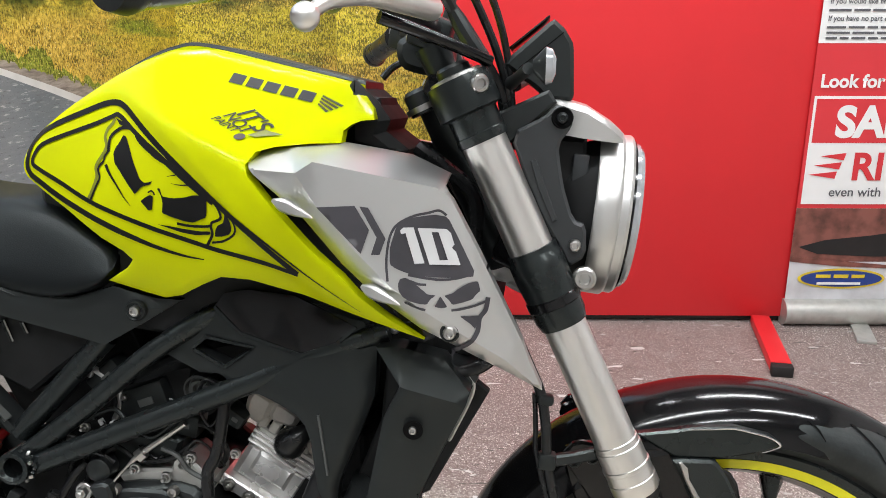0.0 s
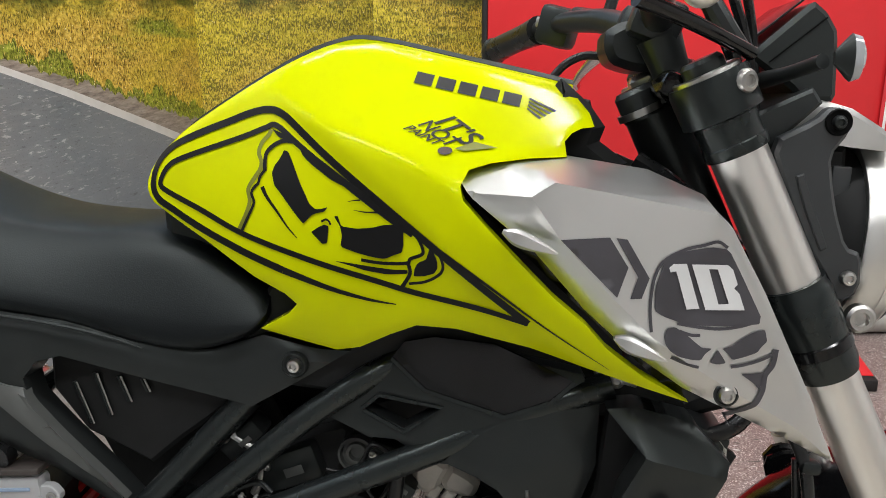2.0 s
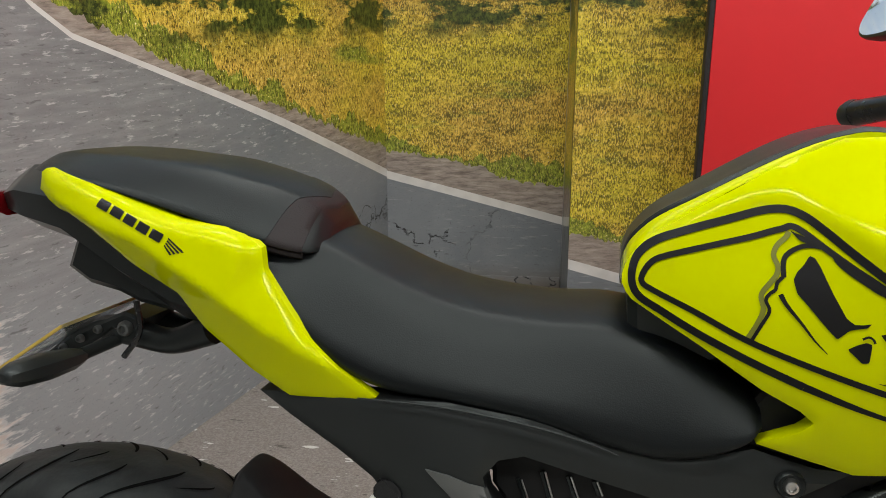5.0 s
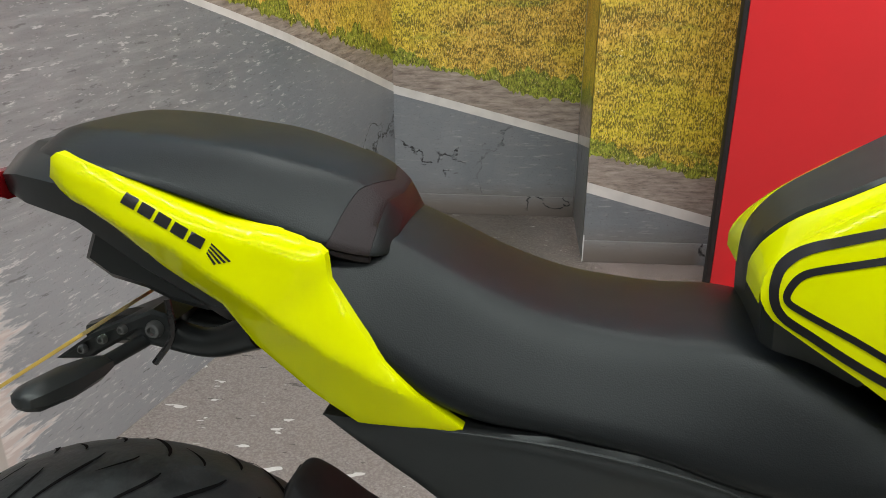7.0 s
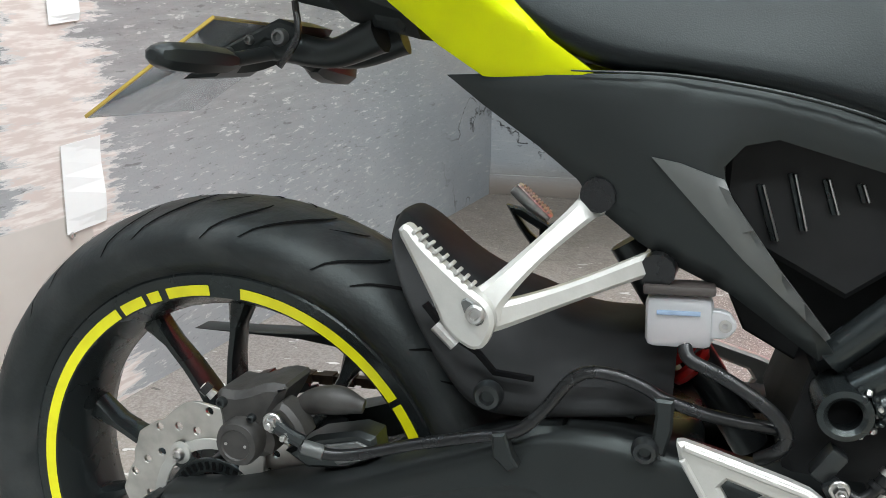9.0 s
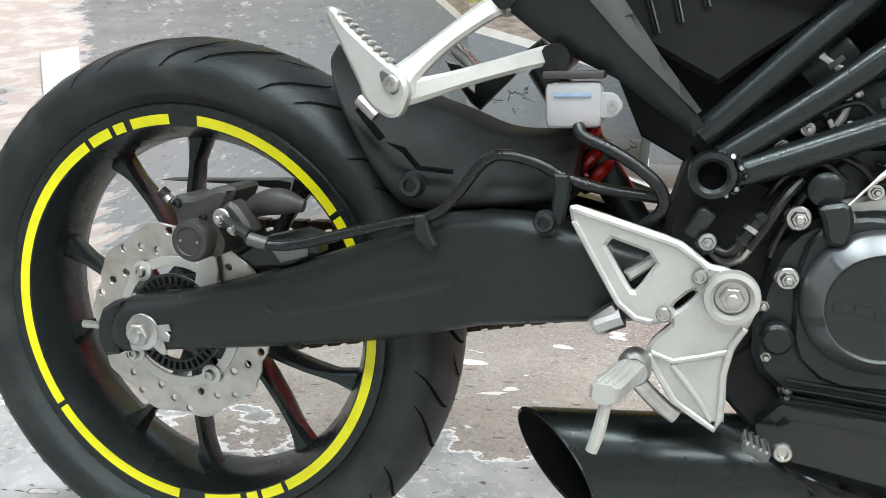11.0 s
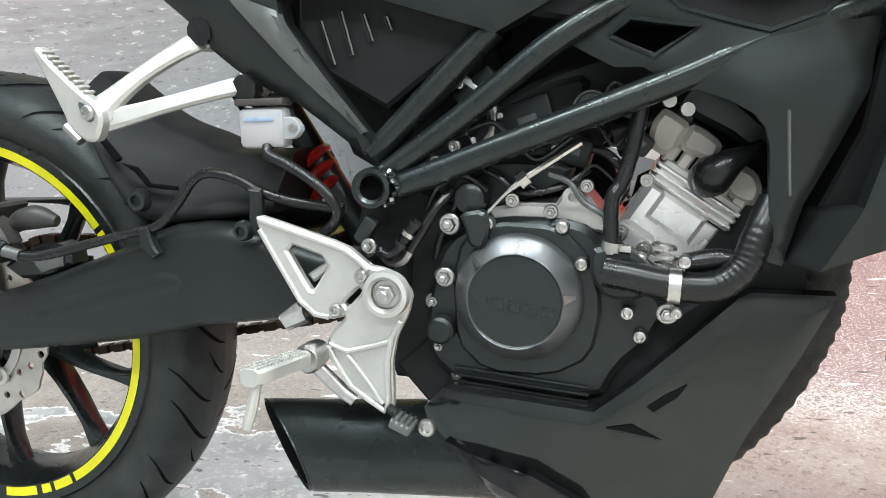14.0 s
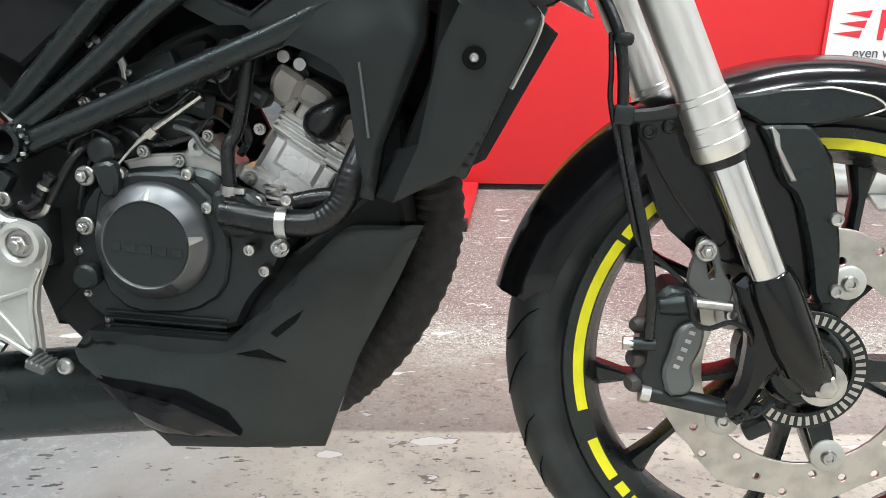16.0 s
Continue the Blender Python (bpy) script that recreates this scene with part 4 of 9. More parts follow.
for z in (0.886, 0.901, 0.916, 0.963, 1.008, 1.022, 1.04, 1.06, 1.08):
    x = 0.018
    while x < 0.7:
        w = rngb.uniform(0.02, 0.07)
        part("print_bar", block_mesh((x + w / 2, -0.0036, z), (w, 0.0008, 0.006), 0), INK, banner, smooth=0)
        x += w + 0.008
part("cassette", loft_mesh([[(x, 0.045 * math.sin(a) - 0.01 * 0, 0.05 + 0.042 * math.cos(a)) for a in np.linspace(0, 6.2832, 17)[:-1]] for x in (-0.005, BW + 0.005)]), ALU, banner, "silver base housing")
for x in (0.21, 0.62):
    part("foot", block_mesh((x + 0.015, -0.05, 0.014), (0.055, 0.24, 0.012), 0.003, (0, 0, -16)), ALU, banner, "flat silver foot")


# ---------------------------------------------------------------- the motorcycle: x forward, y to its left, z up from the rear tyre's foot
bike = tagged(new("motorcycle"), "neon yellow and black naked motorcycle with silver shrouds, leaning slightly", "motorcycle")
bike.matrix_world = Matrix.Translation((-0.98, 0.905, 0.0)) @ Matrix.Rotation(radians(-5.9), 4, "Z") @ Matrix.Rotation(radians(-7.0), 4, "X")
REAR, FRONT = (0.013, 0.3150), (1.309, 0.3150)


# ---- wheels
def sector(bm, c, r0, r1, a0, a1, y, n=10, rise=0.0):
    rows = []
    for k in range(n + 1):
        a = radians(a0 + (a1 - a0) * k / n)
        rows.append([bm.verts.new((c[0] + r * math.cos(a), yy, c[1] + r * math.sin(a))) for r, yy in ((r0, y), (r1, y + rise))])
    for p, q in zip(rows, rows[1:]):
        bm.faces.new((p[0], p[1], q[1], q[0]))


def wheel(c, radius, half, rim_r, first, name, tread_tilt):
    turn = 109 if tread_tilt > 0 else 205
    root = new(name)
    root.parent = bike
    h = radius - rim_r
    prof = [(rim_r - 0.004, -half * 0.60), (rim_r + 0.004, -half * 0.74), (rim_r + h * 0.2, -half * 0.90), (rim_r + h * 0.42, -half * 0.99), (rim_r + h * 0.58, -half * 0.97), (rim_r + h * 0.74, -half * 0.84),
            (rim_r + h * 0.87, -half * 0.60), (rim_r + h * 0.965, -half * 0.30), (radius, 0)]
    prof = [tuple(p) for p in spline([Vector(p) for p in prof], 5)]
    prof += [(r, -y) for r, y in prof[-2::-1]]
    part("tyre", lathe_mesh(prof, (c[0], 0, c[1]), (0, 1, 0), 96), RUBBER, root, smooth=70)
    # slanting tread grooves, laid on the tyre as raised dark strips
    bm = bmesh.new()

    def skin_at(yy):
        rs, ys = [p[0] for p in prof[15:41]], [p[1] for p in prof[15:41]]
        return float(np.interp(-abs(yy), ys, rs))
    for k in range(15):
        for sgn in (-1, 1):
            base = 24.0 * k + (12 if sgn > 0 else 0)
            for shift, lo, hi, lean, fat in ((0, 0.05, 0.95, 13, 0.0034), (11, 0.30, 0.985, 10, 0.0028), (17, 0.06, 0.42, 6, 0.0024)):
                rows = []
                for j in range(9):
                    t = j / 8
                    yy = half * (lo + (hi - lo) * t)
                    r = skin_at(yy) + 0.0009
                    a = radians(base + shift + tread_tilt * lean * (t ** 1.6))
                    w = fat * math.sin(math.pi * (0.08 + 0.84 * t)) / r
                    out = yy + 0.0012 * (yy / half) ** 2
                    rows.append([bm.verts.new((c[0] + r * math.cos(a + s * w), sgn * out, c[1] + r * math.sin(a + s * w))) for s in (-1, 1)])
                for p, q in zip(rows, rows[1:]):
                    bm.faces.new((p[0], p[1], q[1], q[0]))
    tagged(part("tread_groove", bm, GROOVE, root), kind="stuff")
    ring = [(rim_r + 0.006, -half * 0.752), (rim_r + 0.0075, -half * 0.775), (rim_r + 0.009, -half * 0.772)]
    part("bead_line", lathe_mesh(ring, (c[0], 0, c[1]), (0, 1, 0), 96), GROOVE, root)
    e = half * 0.60
    rim = [(rim_r, -e), (rim_r + 0.004, -e - 0.006), (rim_r, -e - 0.009), (rim_r - 0.022, -e - 0.006), (rim_r - 0.030, -e + 0.010), (rim_r - 0.036, -e * 0.4), (rim_r - 0.036, e * 0.4),
           (rim_r - 0.030, e - 0.010), (rim_r - 0.022, e + 0.006), (rim_r, e + 0.009), (rim_r + 0.004, e + 0.006), (rim_r, e), (rim_r - 0.014, e * 0.5), (rim_r - 0.014, -e * 0.5)]
    part("rim", lathe_mesh(rim, (c[0], 0, c[1]), (0, 1, 0), 96, closed=True), FRAME, root)
    tape = bmesh.new()
    for q in (0, 180):
        for a0, a1 in ((4.4, 17), (19.2, 23.0), (24.6, 32.2), (33.8, 126), (127.6, 175.6)):
            sector(tape, c, rim_r - 0.0205, rim_r - 0.0098, a0 + q + first, a1 + q + first, -e - 0.0068, max(2, int((a1 - a0) / 2.5)), -0.0016)
    part("rim_tape", tape, STRIPE_Y, root, "neon yellow rim tape in dashes")
    for k in range(5):
        for s in (-1, 1):
            a_in, a_out = radians(turn + 72 * k + 4.5 * s), radians(turn + 72 * k + 16.5 * s)
            rows = []
            for j in range(6):
                t = j / 5
                r = 0.045 + (rim_r - 0.034 - 0.045) * t
                a = a_in + (a_out - a_in) * t
                wd = 0.0066 - 0.0015 * math.sin(math.pi * t) + (0.008 if j == 5 else 0) + (0.003 if j == 0 else 0)
                th = 0.020 - 0.008 * t
                ca, sa = math.cos(a), math.sin(a)
                o = Vector((c[0] + r * ca, 0, c[1] + r * sa))
                tn = Vector((-sa, 0, ca))
                rows.append([o + tn * wd * u + Vector((0, th * v, 0)) for u, v in ((-0.55, -1), (0.55, -1), (1, -0.5), (1, 0.5), (0.55, 1), (-0.55, 1), (-1, 0.5), (-1, -0.5))])
            part("spoke", loft_mesh(rows), FRAME, root)
    part("hub", lathe_mesh([(0, -0.05), (0.035, -0.05), (0.042, -0.042), (0.045, -0.02), (0.06, -0.012), (0.06, 0.012), (0.045, 0.02), (0.042, 0.05), (0, 0.05)], (c[0], 0, c[1]), (0, 1, 0), 40), FRAME, root)
    return root


rear_wheel = wheel(REAR, 0.2975, 0.068, 0.228, 90.3, "rear_wheel", 1)
front_wheel = wheel(FRONT, 0.300, 0.056, 0.240, 200, "front_wheel", -1)


def brake_disc(c, y, r0, r1, parent, waves, label):
    """A wavy drilled disc with its bolts."""
    out = [(c[0] + (r1 + 0.003 * math.cos(waves * a) + 0.0012 * math.cos(3 * waves * a)) * math.cos(a), c[1] + (r1 + 0.003 * math.cos(waves * a)) * math.sin(a)) for a in np.linspace(0, 6.28319, 121)[:-1]]
    holes = [[(c[0] + r0 * math.cos(a), c[1] + r0 * math.sin(a)) for a in np.linspace(0, 6.28319, 49)[:-1]]]
    for k in range(waves * 3):
        a = 6.28319 * k / (waves * 3)
        r = r0 + (r1 - r0) * (0.3, 0.55, 0.8)[k % 3]
        o = (c[0] + r * math.cos(a), c[1] + r * math.sin(a))
        holes.append([(o[0] + 0.0042 * math.cos(b), o[1] + 0.0042 * math.sin(b)) for b in np.linspace(0, 6.28319, 9)[:-1]])
    return part("brake_disc", plate_mesh(out, y - 0.002, y + 0.002, 0.0005, holes), DISC, parent, label, smooth=30)


brake_disc(REAR, -0.062, 0.068, 0.106, rear_wheel, 10, "wavy drilled steel brake disc")
part("disc_carrier", plate_mesh([(REAR[0] + 0.072 * math.cos(a), REAR[1] + 0.072 * math.sin(a)) for a in np.linspace(0, 6.28319, 61)[:-1]], -0.0665, -0.0645, 0.0005,
                                [[(REAR[0] + 0.061 * math.cos(a), REAR[1] + 0.061 * math.sin(a)) for a in np.linspace(0, 6.28319, 49)[:-1]]]), ALU, rear_wheel, "bright inner disc ring", smooth=30)
for k in range(4):
    a = radians(90 * k + 38)
    p = (REAR[0] + 0.066 * math.cos(a), REAR[1] + 0.066 * math.sin(a))
    tube("disc_arm", [(REAR[0] + 0.03 * math.cos(a), -0.060, REAR[1] + 0.03 * math.sin(a)), (p[0] + 0.008 * math.cos(a), -0.061, p[1] + 0.008 * math.sin(a))], 0.009, FRAME, rear_wheel, seg=8)
    lathe("disc_boss", [(0, 0), (0.011, 0), (0.011, 0.003), (0.009, 0.004), (0, 0.004)], (p[0], -0.0665, p[1]), ALU, rear_wheel, seg=20)
    bolt(rear_wheel, (p[0], -0.0705, p[1]), 0.0065)


def toothed_ring(c, y, r0, r1, n, mat, parent, name, slots=True):
    bm = plate_mesh([(c[0] + r1 * math.cos(a), c[1] + r1 * math.sin(a)) for a in np.linspace(0, 6.28319, 73)[:-1]], y - 0.0015, y + 0.0015, 0.0004,
                    [[(c[0] + r0 * math.cos(a), c[1] + r0 * math.sin(a)) for a in np.linspace(0, 6.28319, 49)[:-1]]])
    ob = part(name, bm, mat, parent, smooth=30)
    sb = bmesh.new()
    for k in range(n):
        a = 360 * k / n
        sector(sb, c, r0 + 0.003, r1 - 0.003, a, a + 180 / n, y - 0.0022, 1)
    part("slot_pattern", sb, STEEL if slots else GROOVE, parent)
    return ob


toothed_ring(REAR, -0.070, 0.040, 0.054, 40, FRAME, rear_wheel, "speed_ring", False)
brake_disc(FRONT, -0.046, 0.102, 0.143, front_wheel, 9, "wavy drilled front brake disc")
for k in range(5):
    a = radians(72 * k + 73)
    p = (FRONT[0] + 0.096 * math.cos(a), FRONT[1] + 0.096 * math.sin(a))
    flat_bar("disc_arm", [(FRONT[0] + 0.045 * math.cos(a), -0.040, FRONT[1] + 0.045 * math.sin(a), 0.012, 0.005), (p[0], -0.044, p[1], 0.010, 0.004)], FRAME, front_wheel)
    lathe("disc_boss", [(0, 0), (0.017, 0), (0.017, 0.003), (0.014, 0.005), (0, 0.005)], (p[0], -0.047, p[1]), ALU, front_wheel, seg=24)
    bolt(front_wheel, (p[0], -0.052, p[1]), 0.008)
toothed_ring((FRONT[0] - 0.004, FRONT[1] + 0.001), -0.052, 0.046, 0.0615, 44, FRAME, front_wheel, "speed_ring")

# ---- rear end
swing = [(-0.040, 0.330), (-0.030, 0.343), (0.041, 0.358), (0.109, 0.380), (0.174, 0.405), (0.235, 0.430), (0.270, 0.446), (0.293, 0.458), (0.315, 0.467), (0.348, 0.4725), (0.380, 0.473), (0.416, 0.467), (0.475, 0.455), (0.56, 0.455), (0.56, 0.40),
         (0.47, 0.388), (0.403, 0.377), (0.349, 0.367), (0.269, 0.343), (0.202, 0.329), (0.139, 0.317), (0.023, 0.297), (-0.034, 0.287), (-0.044, 0.300)]
ARM_IN = [Vector(p) for p in [(0.1397, 0.3611), (0.1851, 0.3816), (0.2296, 0.3977), (0.2713, 0.4116), (0.3077, 0.4213), (0.324, 0.4199), (0.3319, 0.4143), (0.3259, 0.4039), (0.2774, 0.3872), (0.2253, 0.371), (0.1672, 0.3555), (0.1442, 0.3558)]]
ARM_SEGS = segments([ARM_IN])


def arm_f(x, z):
    """The arm's side: bowed across its height, with a sunken panel."""
    d = rim_distance((x, z), ARM_SEGS)
    t = min(1.0, d / 0.008) if inside((x, z), ARM_IN) else 0.0
    mid = 0.315 + 0.27 * (x - 0.02) if x < 0.36 else 0.41
    ridge = max(0.0, 1 - abs(z - mid - 0.012) / 0.05)
    return -0.1125 - 0.0030 * ridge + 0.0045 * t


sw = skin("swingarm", swing, arm_f, PLASTIC, bike, both=True, thick=0.034, res=0.005, edge=0.012, round_in=0.014, lines=[ARM_IN + [ARM_IN[0]]])
part("swingarm_bridge", block_mesh((0.42, 0, 0.43), (0.06, 0.18, 0.05), 0.01), FRAME, bike)
plate("arm_end_cap", [(-0.052, 0.318), (-0.046, 0.334), (-0.032, 0.344), (-0.024, 0.344), (-0.030, 0.318), (-0.028, 0.288), (-0.044, 0.284), (-0.052, 0.296)], -0.114, -0.092, PLASTIC, bike, chamfer=0.004)
plate("caliper_stay", [(-0.072, 0.304), (-0.064, 0.318), (-0.040, 0.322), (-0.030, 0.300), (-0.040, 0.282), (-0.066, 0.286)], -0.092, -0.074, DARK, bike, chamfer=0.004)
plate("chain_adjuster", [(-0.010, 0.322), (-0.006, 0.334), (0.006, 0.3385), (0.019, 0.334), (0.026, 0.322), (0.035, 0.299), (0.029, 0.297), (0.017, 0.305), (0.007, 0.303), (0.003, 0.297), (-0.007, 0.297), (-0.010, 0.308)], -0.1185, -0.1155, STEEL, bike, chamfer=0.0008, cut=1)
plate("adjuster_tab", [(0.024, 0.328), (0.037, 0.331), (0.039, 0.324), (0.034, 0.3225), (0.038, 0.319), (0.036, 0.312), (0.026, 0.312)], -0.1185, -0.1155, STEEL, bike, chamfer=0.0008)
bolt(bike, (0.007, -0.1185, 0.3185), 0.0125, STEEL, height=0.010, hexed=True)
tube("adjuster_screw", [(-0.078, -0.100, 0.311), (-0.045, -0.100, 0.312)], [0.0042, 0.0036], STEEL, bike, seg=10)

cal = new("rear_caliper")
cal.parent = bike
plate("caliper_body", [(0.041, 0.455), (0.046, 0.462), (0.060, 0.461), (0.071, 0.464), (0.093, 0.4745), (0.111, 0.474), (0.104, 0.458), (0.097, 0.446), (0.090, 0.433), (0.098, 0.421), (0.094, 0.405), (0.060, 0.402), (0.046, 0.418), (0.047, 0.432)], -0.118, -0.062, CAST, cal, chamfer=0.006, cut=1)
lathe("piston_cover", [(0, 0), (0.0205, 0), (0.0205, 0.016), (0.0185, 0.020), (0.014, 0.021), (0.0130, 0.0198), (0, 0.0198)], (0.071, -0.112, 0.4215), CAST, cal, seg=36)
tube("bracket_pin", [(0.112, -0.098, 0.4475), (0.130, -0.100, 0.458), (0.152, -0.102, 0.463), (0.174, -0.100, 0.460)], [0.008, 0.0115, 0.0125, 0.006], CAST, cal, seg=14)
plate("pad_carrier", [(0.098, 0.404), (0.128, 0.424), (0.167, 0.435), (0.183, 0.432), (0.186, 0.414), (0.16, 0.398), (0.12, 0.392)], -0.098, -0.066, ENGINE, cal, chamfer=0.004)
plate("pad_plate", [(0.136, 0.418), (0.168, 0.427), (0.178, 0.424), (0.178, 0.412), (0.150, 0.402)], -0.1005, -0.0975, SATIN_GREY, cal, chamfer=0.001)
plate("slider", [(0.099, 0.452), (0.108, 0.463), (0.117, 0.459), (0.128, 0.446), (0.133, 0.434), (0.121, 0.433), (0.108, 0.440)], -0.127, -0.10, CAST, cal, chamfer=0.004, cut=1)
tube("bleed_nipple", [(0.044, -0.120, 0.457), (0.034, -0.122, 0.466)], [0.0048, 0.0032], STEEL, cal, seg=10)
tube("nipple_cap", [(0.040, -0.121, 0.461), (0.035, -0.122, 0.4655)], 0.006, HOSE, cal, seg=10)
tube("banjo", [(0.104, -0.130, 0.448), (0.118, -0.132, 0.441), (0.132, -0.130, 0.434)], [0.0075, 0.006, 0.006], ENGINE, cal, seg=10)
for bx, bz, br in ((0.106, 0.4475, 0.0062), (0.119, 0.439, 0.0048), (0.055, 0.4555, 0.005), (0.083, 0.4455, 0.004)):
    bolt(cal, (bx, -0.131 if bx > 0.1 else -0.125, bz), br, STEEL if bx > 0.1 else ENGINE, height=0.005, hexed=bx > 0.1)
for bx, bz in ((0.062, 0.4215), (0.080, 0.4215)):
    lathe("piston_mark", [(0, 0), (0.0014, 0), (0.0014, 0.0006), (0, 0.0006)], (bx, -0.1325, bz), STEEL, cal, seg=8)
plate("disc_guard", [(0.040, 0.336), (0.056, 0.345), (0.066, 0.372), (0.060, 0.402), (0.048, 0.405), (0.040, 0.38), (0.034, 0.35)], -0.0715, -0.0685, ALU, cal, chamfer=0.001, cut=1)
tube("rear_brake_hose", [(0.130, -0.131, 0.431), (0.155, -0.127, 0.426), (0.180, -0.123, 0.429), (0.227, -0.118, 0.4435), (0.273, -0.118, 0.4577), (0.3065, -0.118, 0.468), (0.328, -0.117, 0.490), (0.344, -0.115, 0.5133), (0.359, -0.114, 0.523), (0.380, -0.112, 0.522), (0.40, -0.112, 0.516), (0.415, -0.112, 0.509), (0.45, -0.112, 0.5015), (0.50, -0.11, 0.498)], 0.0050, HOSE, bike)
tube("hose_sleeve", [(0.133, -0.131, 0.4305), (0.150, -0.128, 0.4265)], 0.0064, SATIN_GREY, bike, seg=12)
plate("hose_clip", [(0.289, 0.466), (0.300, 0.468), (0.306, 0.45), (0.312, 0.442), (0.304, 0.436), (0.291, 0.447)], -0.126, -0.113, PLASTIC, bike, chamfer=0.002)
plate("hose_clip", [(0.407, 0.512), (0.421, 0.512), (0.422, 0.49), (0.418, 0.468), (0.408, 0.47), (0.409, 0.50)], -0.122, -0.112, PLASTIC, bike, chamfer=0.002)
bolt(bike, (0.282, -0.107, 0.491), 0.012, ENGINE, height=0.010)
bolt(bike, (0.404, -0.120, 0.472), 0.010, ENGINE, height=0.010)

plate("hugger_slot", [(0.2194, 0.5517), (0.2229, 0.5545), (0.2475, 0.5287), (0.243, 0.5255)], -0.0935, -0.086, GROOVE, bike, chamfer=0.0005)
plate("hugger_slot", [(0.2512, 0.5247), (0.268, 0.5215), (0.283, 0.506), (0.314, 0.505), (0.314, 0.501), (0.281, 0.502), (0.266, 0.517)], -0.0950, -0.090, GROOVE, bike, chamfer=0.0005)
plate("chain_guard", [(-0.10, 0.442), (0.03, 0.446), (0.10, 0.441), (0.155, 0.424), (0.22, 0.412), (0.22, 0.426), (0.15, 0.447), (0.06, 0.455), (-0.02, 0.448)], 0.07, 0.10, PLASTIC, bike, chamfer=0.001)

spr = [(REAR[0] + (0.083 if k % 2 else 0.077) * math.cos(6.28319 * k / 80), REAR[1] + (0.083 if k % 2 else 0.077) * math.sin(6.28319 * k / 80)) for k in range(80)]
cuts = []
for k in range(5):
    a = radians(72 * k)
    o = (REAR[0] + 0.056 * math.cos(a), REAR[1] + 0.056 * math.sin(a))
    cuts.append([(o[0] + 0.012 * math.cos(b), o[1] + 0.012 * math.sin(b)) for b in np.linspace(0, 6.28319, 13)[:-1]])
part("sprocket", plate_mesh(spr, 0.082, 0.087, 0.0005, cuts), ENGINE, bike, smooth=30)
# drive chain: alternating links round both sprockets
cb = bmesh.new()
loop = [(REAR[0] + 0.083 * math.cos(a), REAR[1] + 0.083 * math.sin(a)) for a in np.linspace(radians(98), radians(262), 20)]
loop += [(0.56 + 0.032 * math.cos(a), 0.402 + 0.032 * math.sin(a)) for a in np.linspace(radians(-82), radians(100), 12)]
loop = resample([Vector(p) for p in loop], 0.0127)
for i, p in enumerate(loop):
    q = loop[(i + 1) % len(loop)]
    d = q - p
    mid = (p + q) / 2
    block_mesh((mid[0], 0.0845, mid[1]), (0.0165, 0.016 if i % 2 else 0.010, 0.0105 if i % 2 else 0.008), 0, (0, -math.degrees(math.atan2(d[1], d[0])), 0), cb)
tagged(part("drive_chain", cb, CHAIN_M, bike, "oily drive chain"), kind="stuff")

# shock absorber
plate("inner_guard", [(0.43, 0.69), (0.60, 0.68), (0.64, 0.60), (0.60, 0.53), (0.53, 0.51), (0.47, 0.54), (0.44, 0.60)], -0.012, 0.012, DARK, bike)
coil = [(0.412 + 0.022 * t + 0.012 * math.sin(17 * t), 0.012 + 0.024 * math.cos(17 * t), 0.535 - 0.040 * t + 0.010 * math.sin(17 * t)) for t in np.linspace(0, 1, 60)]
tube("spring", coil, 0.0062, RED_P, bike, "red shock spring", seg=8, n=1)
tube("shock_body", [(0.37, 0.012, 0.60), (0.49, 0.012, 0.43)], 0.016, ENGINE, bike)

# ---- seat, tail and plate
def seat_half(zt, zb, wt, wb, n=3):
    """Half of a pad's cross section, from the middle of its top round its shoulder to its foot."""
    h = zt - zb
    half = [(0, zt), (wt * 0.45, zt - h * 0.012), (wt * 0.8, zt - h * 0.055), (wt * 0.97, zt - h * 0.15), (wt + (wb - wt) * 0.45, zt - h * 0.42), (wb, zt - h * 0.8), (wb - 0.004, zb + 0.004), (wb - 0.02, zb)]
    return spline([Vector(p) for p in half], n)


def seat_part(name, stations, mat, label):
    """stations: x, top z, bottom z, half width of the top, half width of the foot."""
    rings = []
    for x, zt, zb, wt, wb in spline([Vector(q) for q in stations], 6):
        half = seat_half(zt, zb, wt, wb)
        rings.append([(x, -y, z) for y, z in half] + [(x, y, z) for y, z in half[:0:-1]])
    return part(name, loft_mesh(rings), mat, bike, label, smooth=60)


def seat_wrap(name, stations, back, front, lift, mat, label="", lo=0.0, hi=0.86):
    """A band that hugs a pad from side to side, between two slanting lines back(t) and front(t), t from the foot (0) to the top (1)."""
    path = spline([Vector(q) for q in stations], 24)
    xs = [q[0] for q in path]

    def at(x, t):
        q = [float(np.interp(x, xs, [p[k] for p in path])) for k in range(1, 5)]
        half = seat_half(*q, 6)
        i = min(len(half) - 1.001, max(0.0, (1 - t) * (len(half) - 1) * hi))
        a = half[int(i)].lerp(half[int(i) + 1], i - int(i))
        mid = Vector((0, (q[0] + q[1]) / 2 - 0.02))
        return a + (a - mid).normalized() * lift
    rings = []
    for k in range(41):
        u = -1 + k / 20
        t = 1 - abs(u)
        ring = []
        for j in range(6):
            x = back(t) + (front(t) - back(t)) * j / 5
            p = at(x, t)
            ring.append((x, math.copysign(p[0], u) if abs(u) > 1e-6 else 0.0, p[1]))
        ring += [(x, y * 0.96, z - 0.006) for x, y, z in ring[::-1]]
        rings.append(ring)
    return part(name, loft_mesh(rings), mat, bike, label, smooth=50)


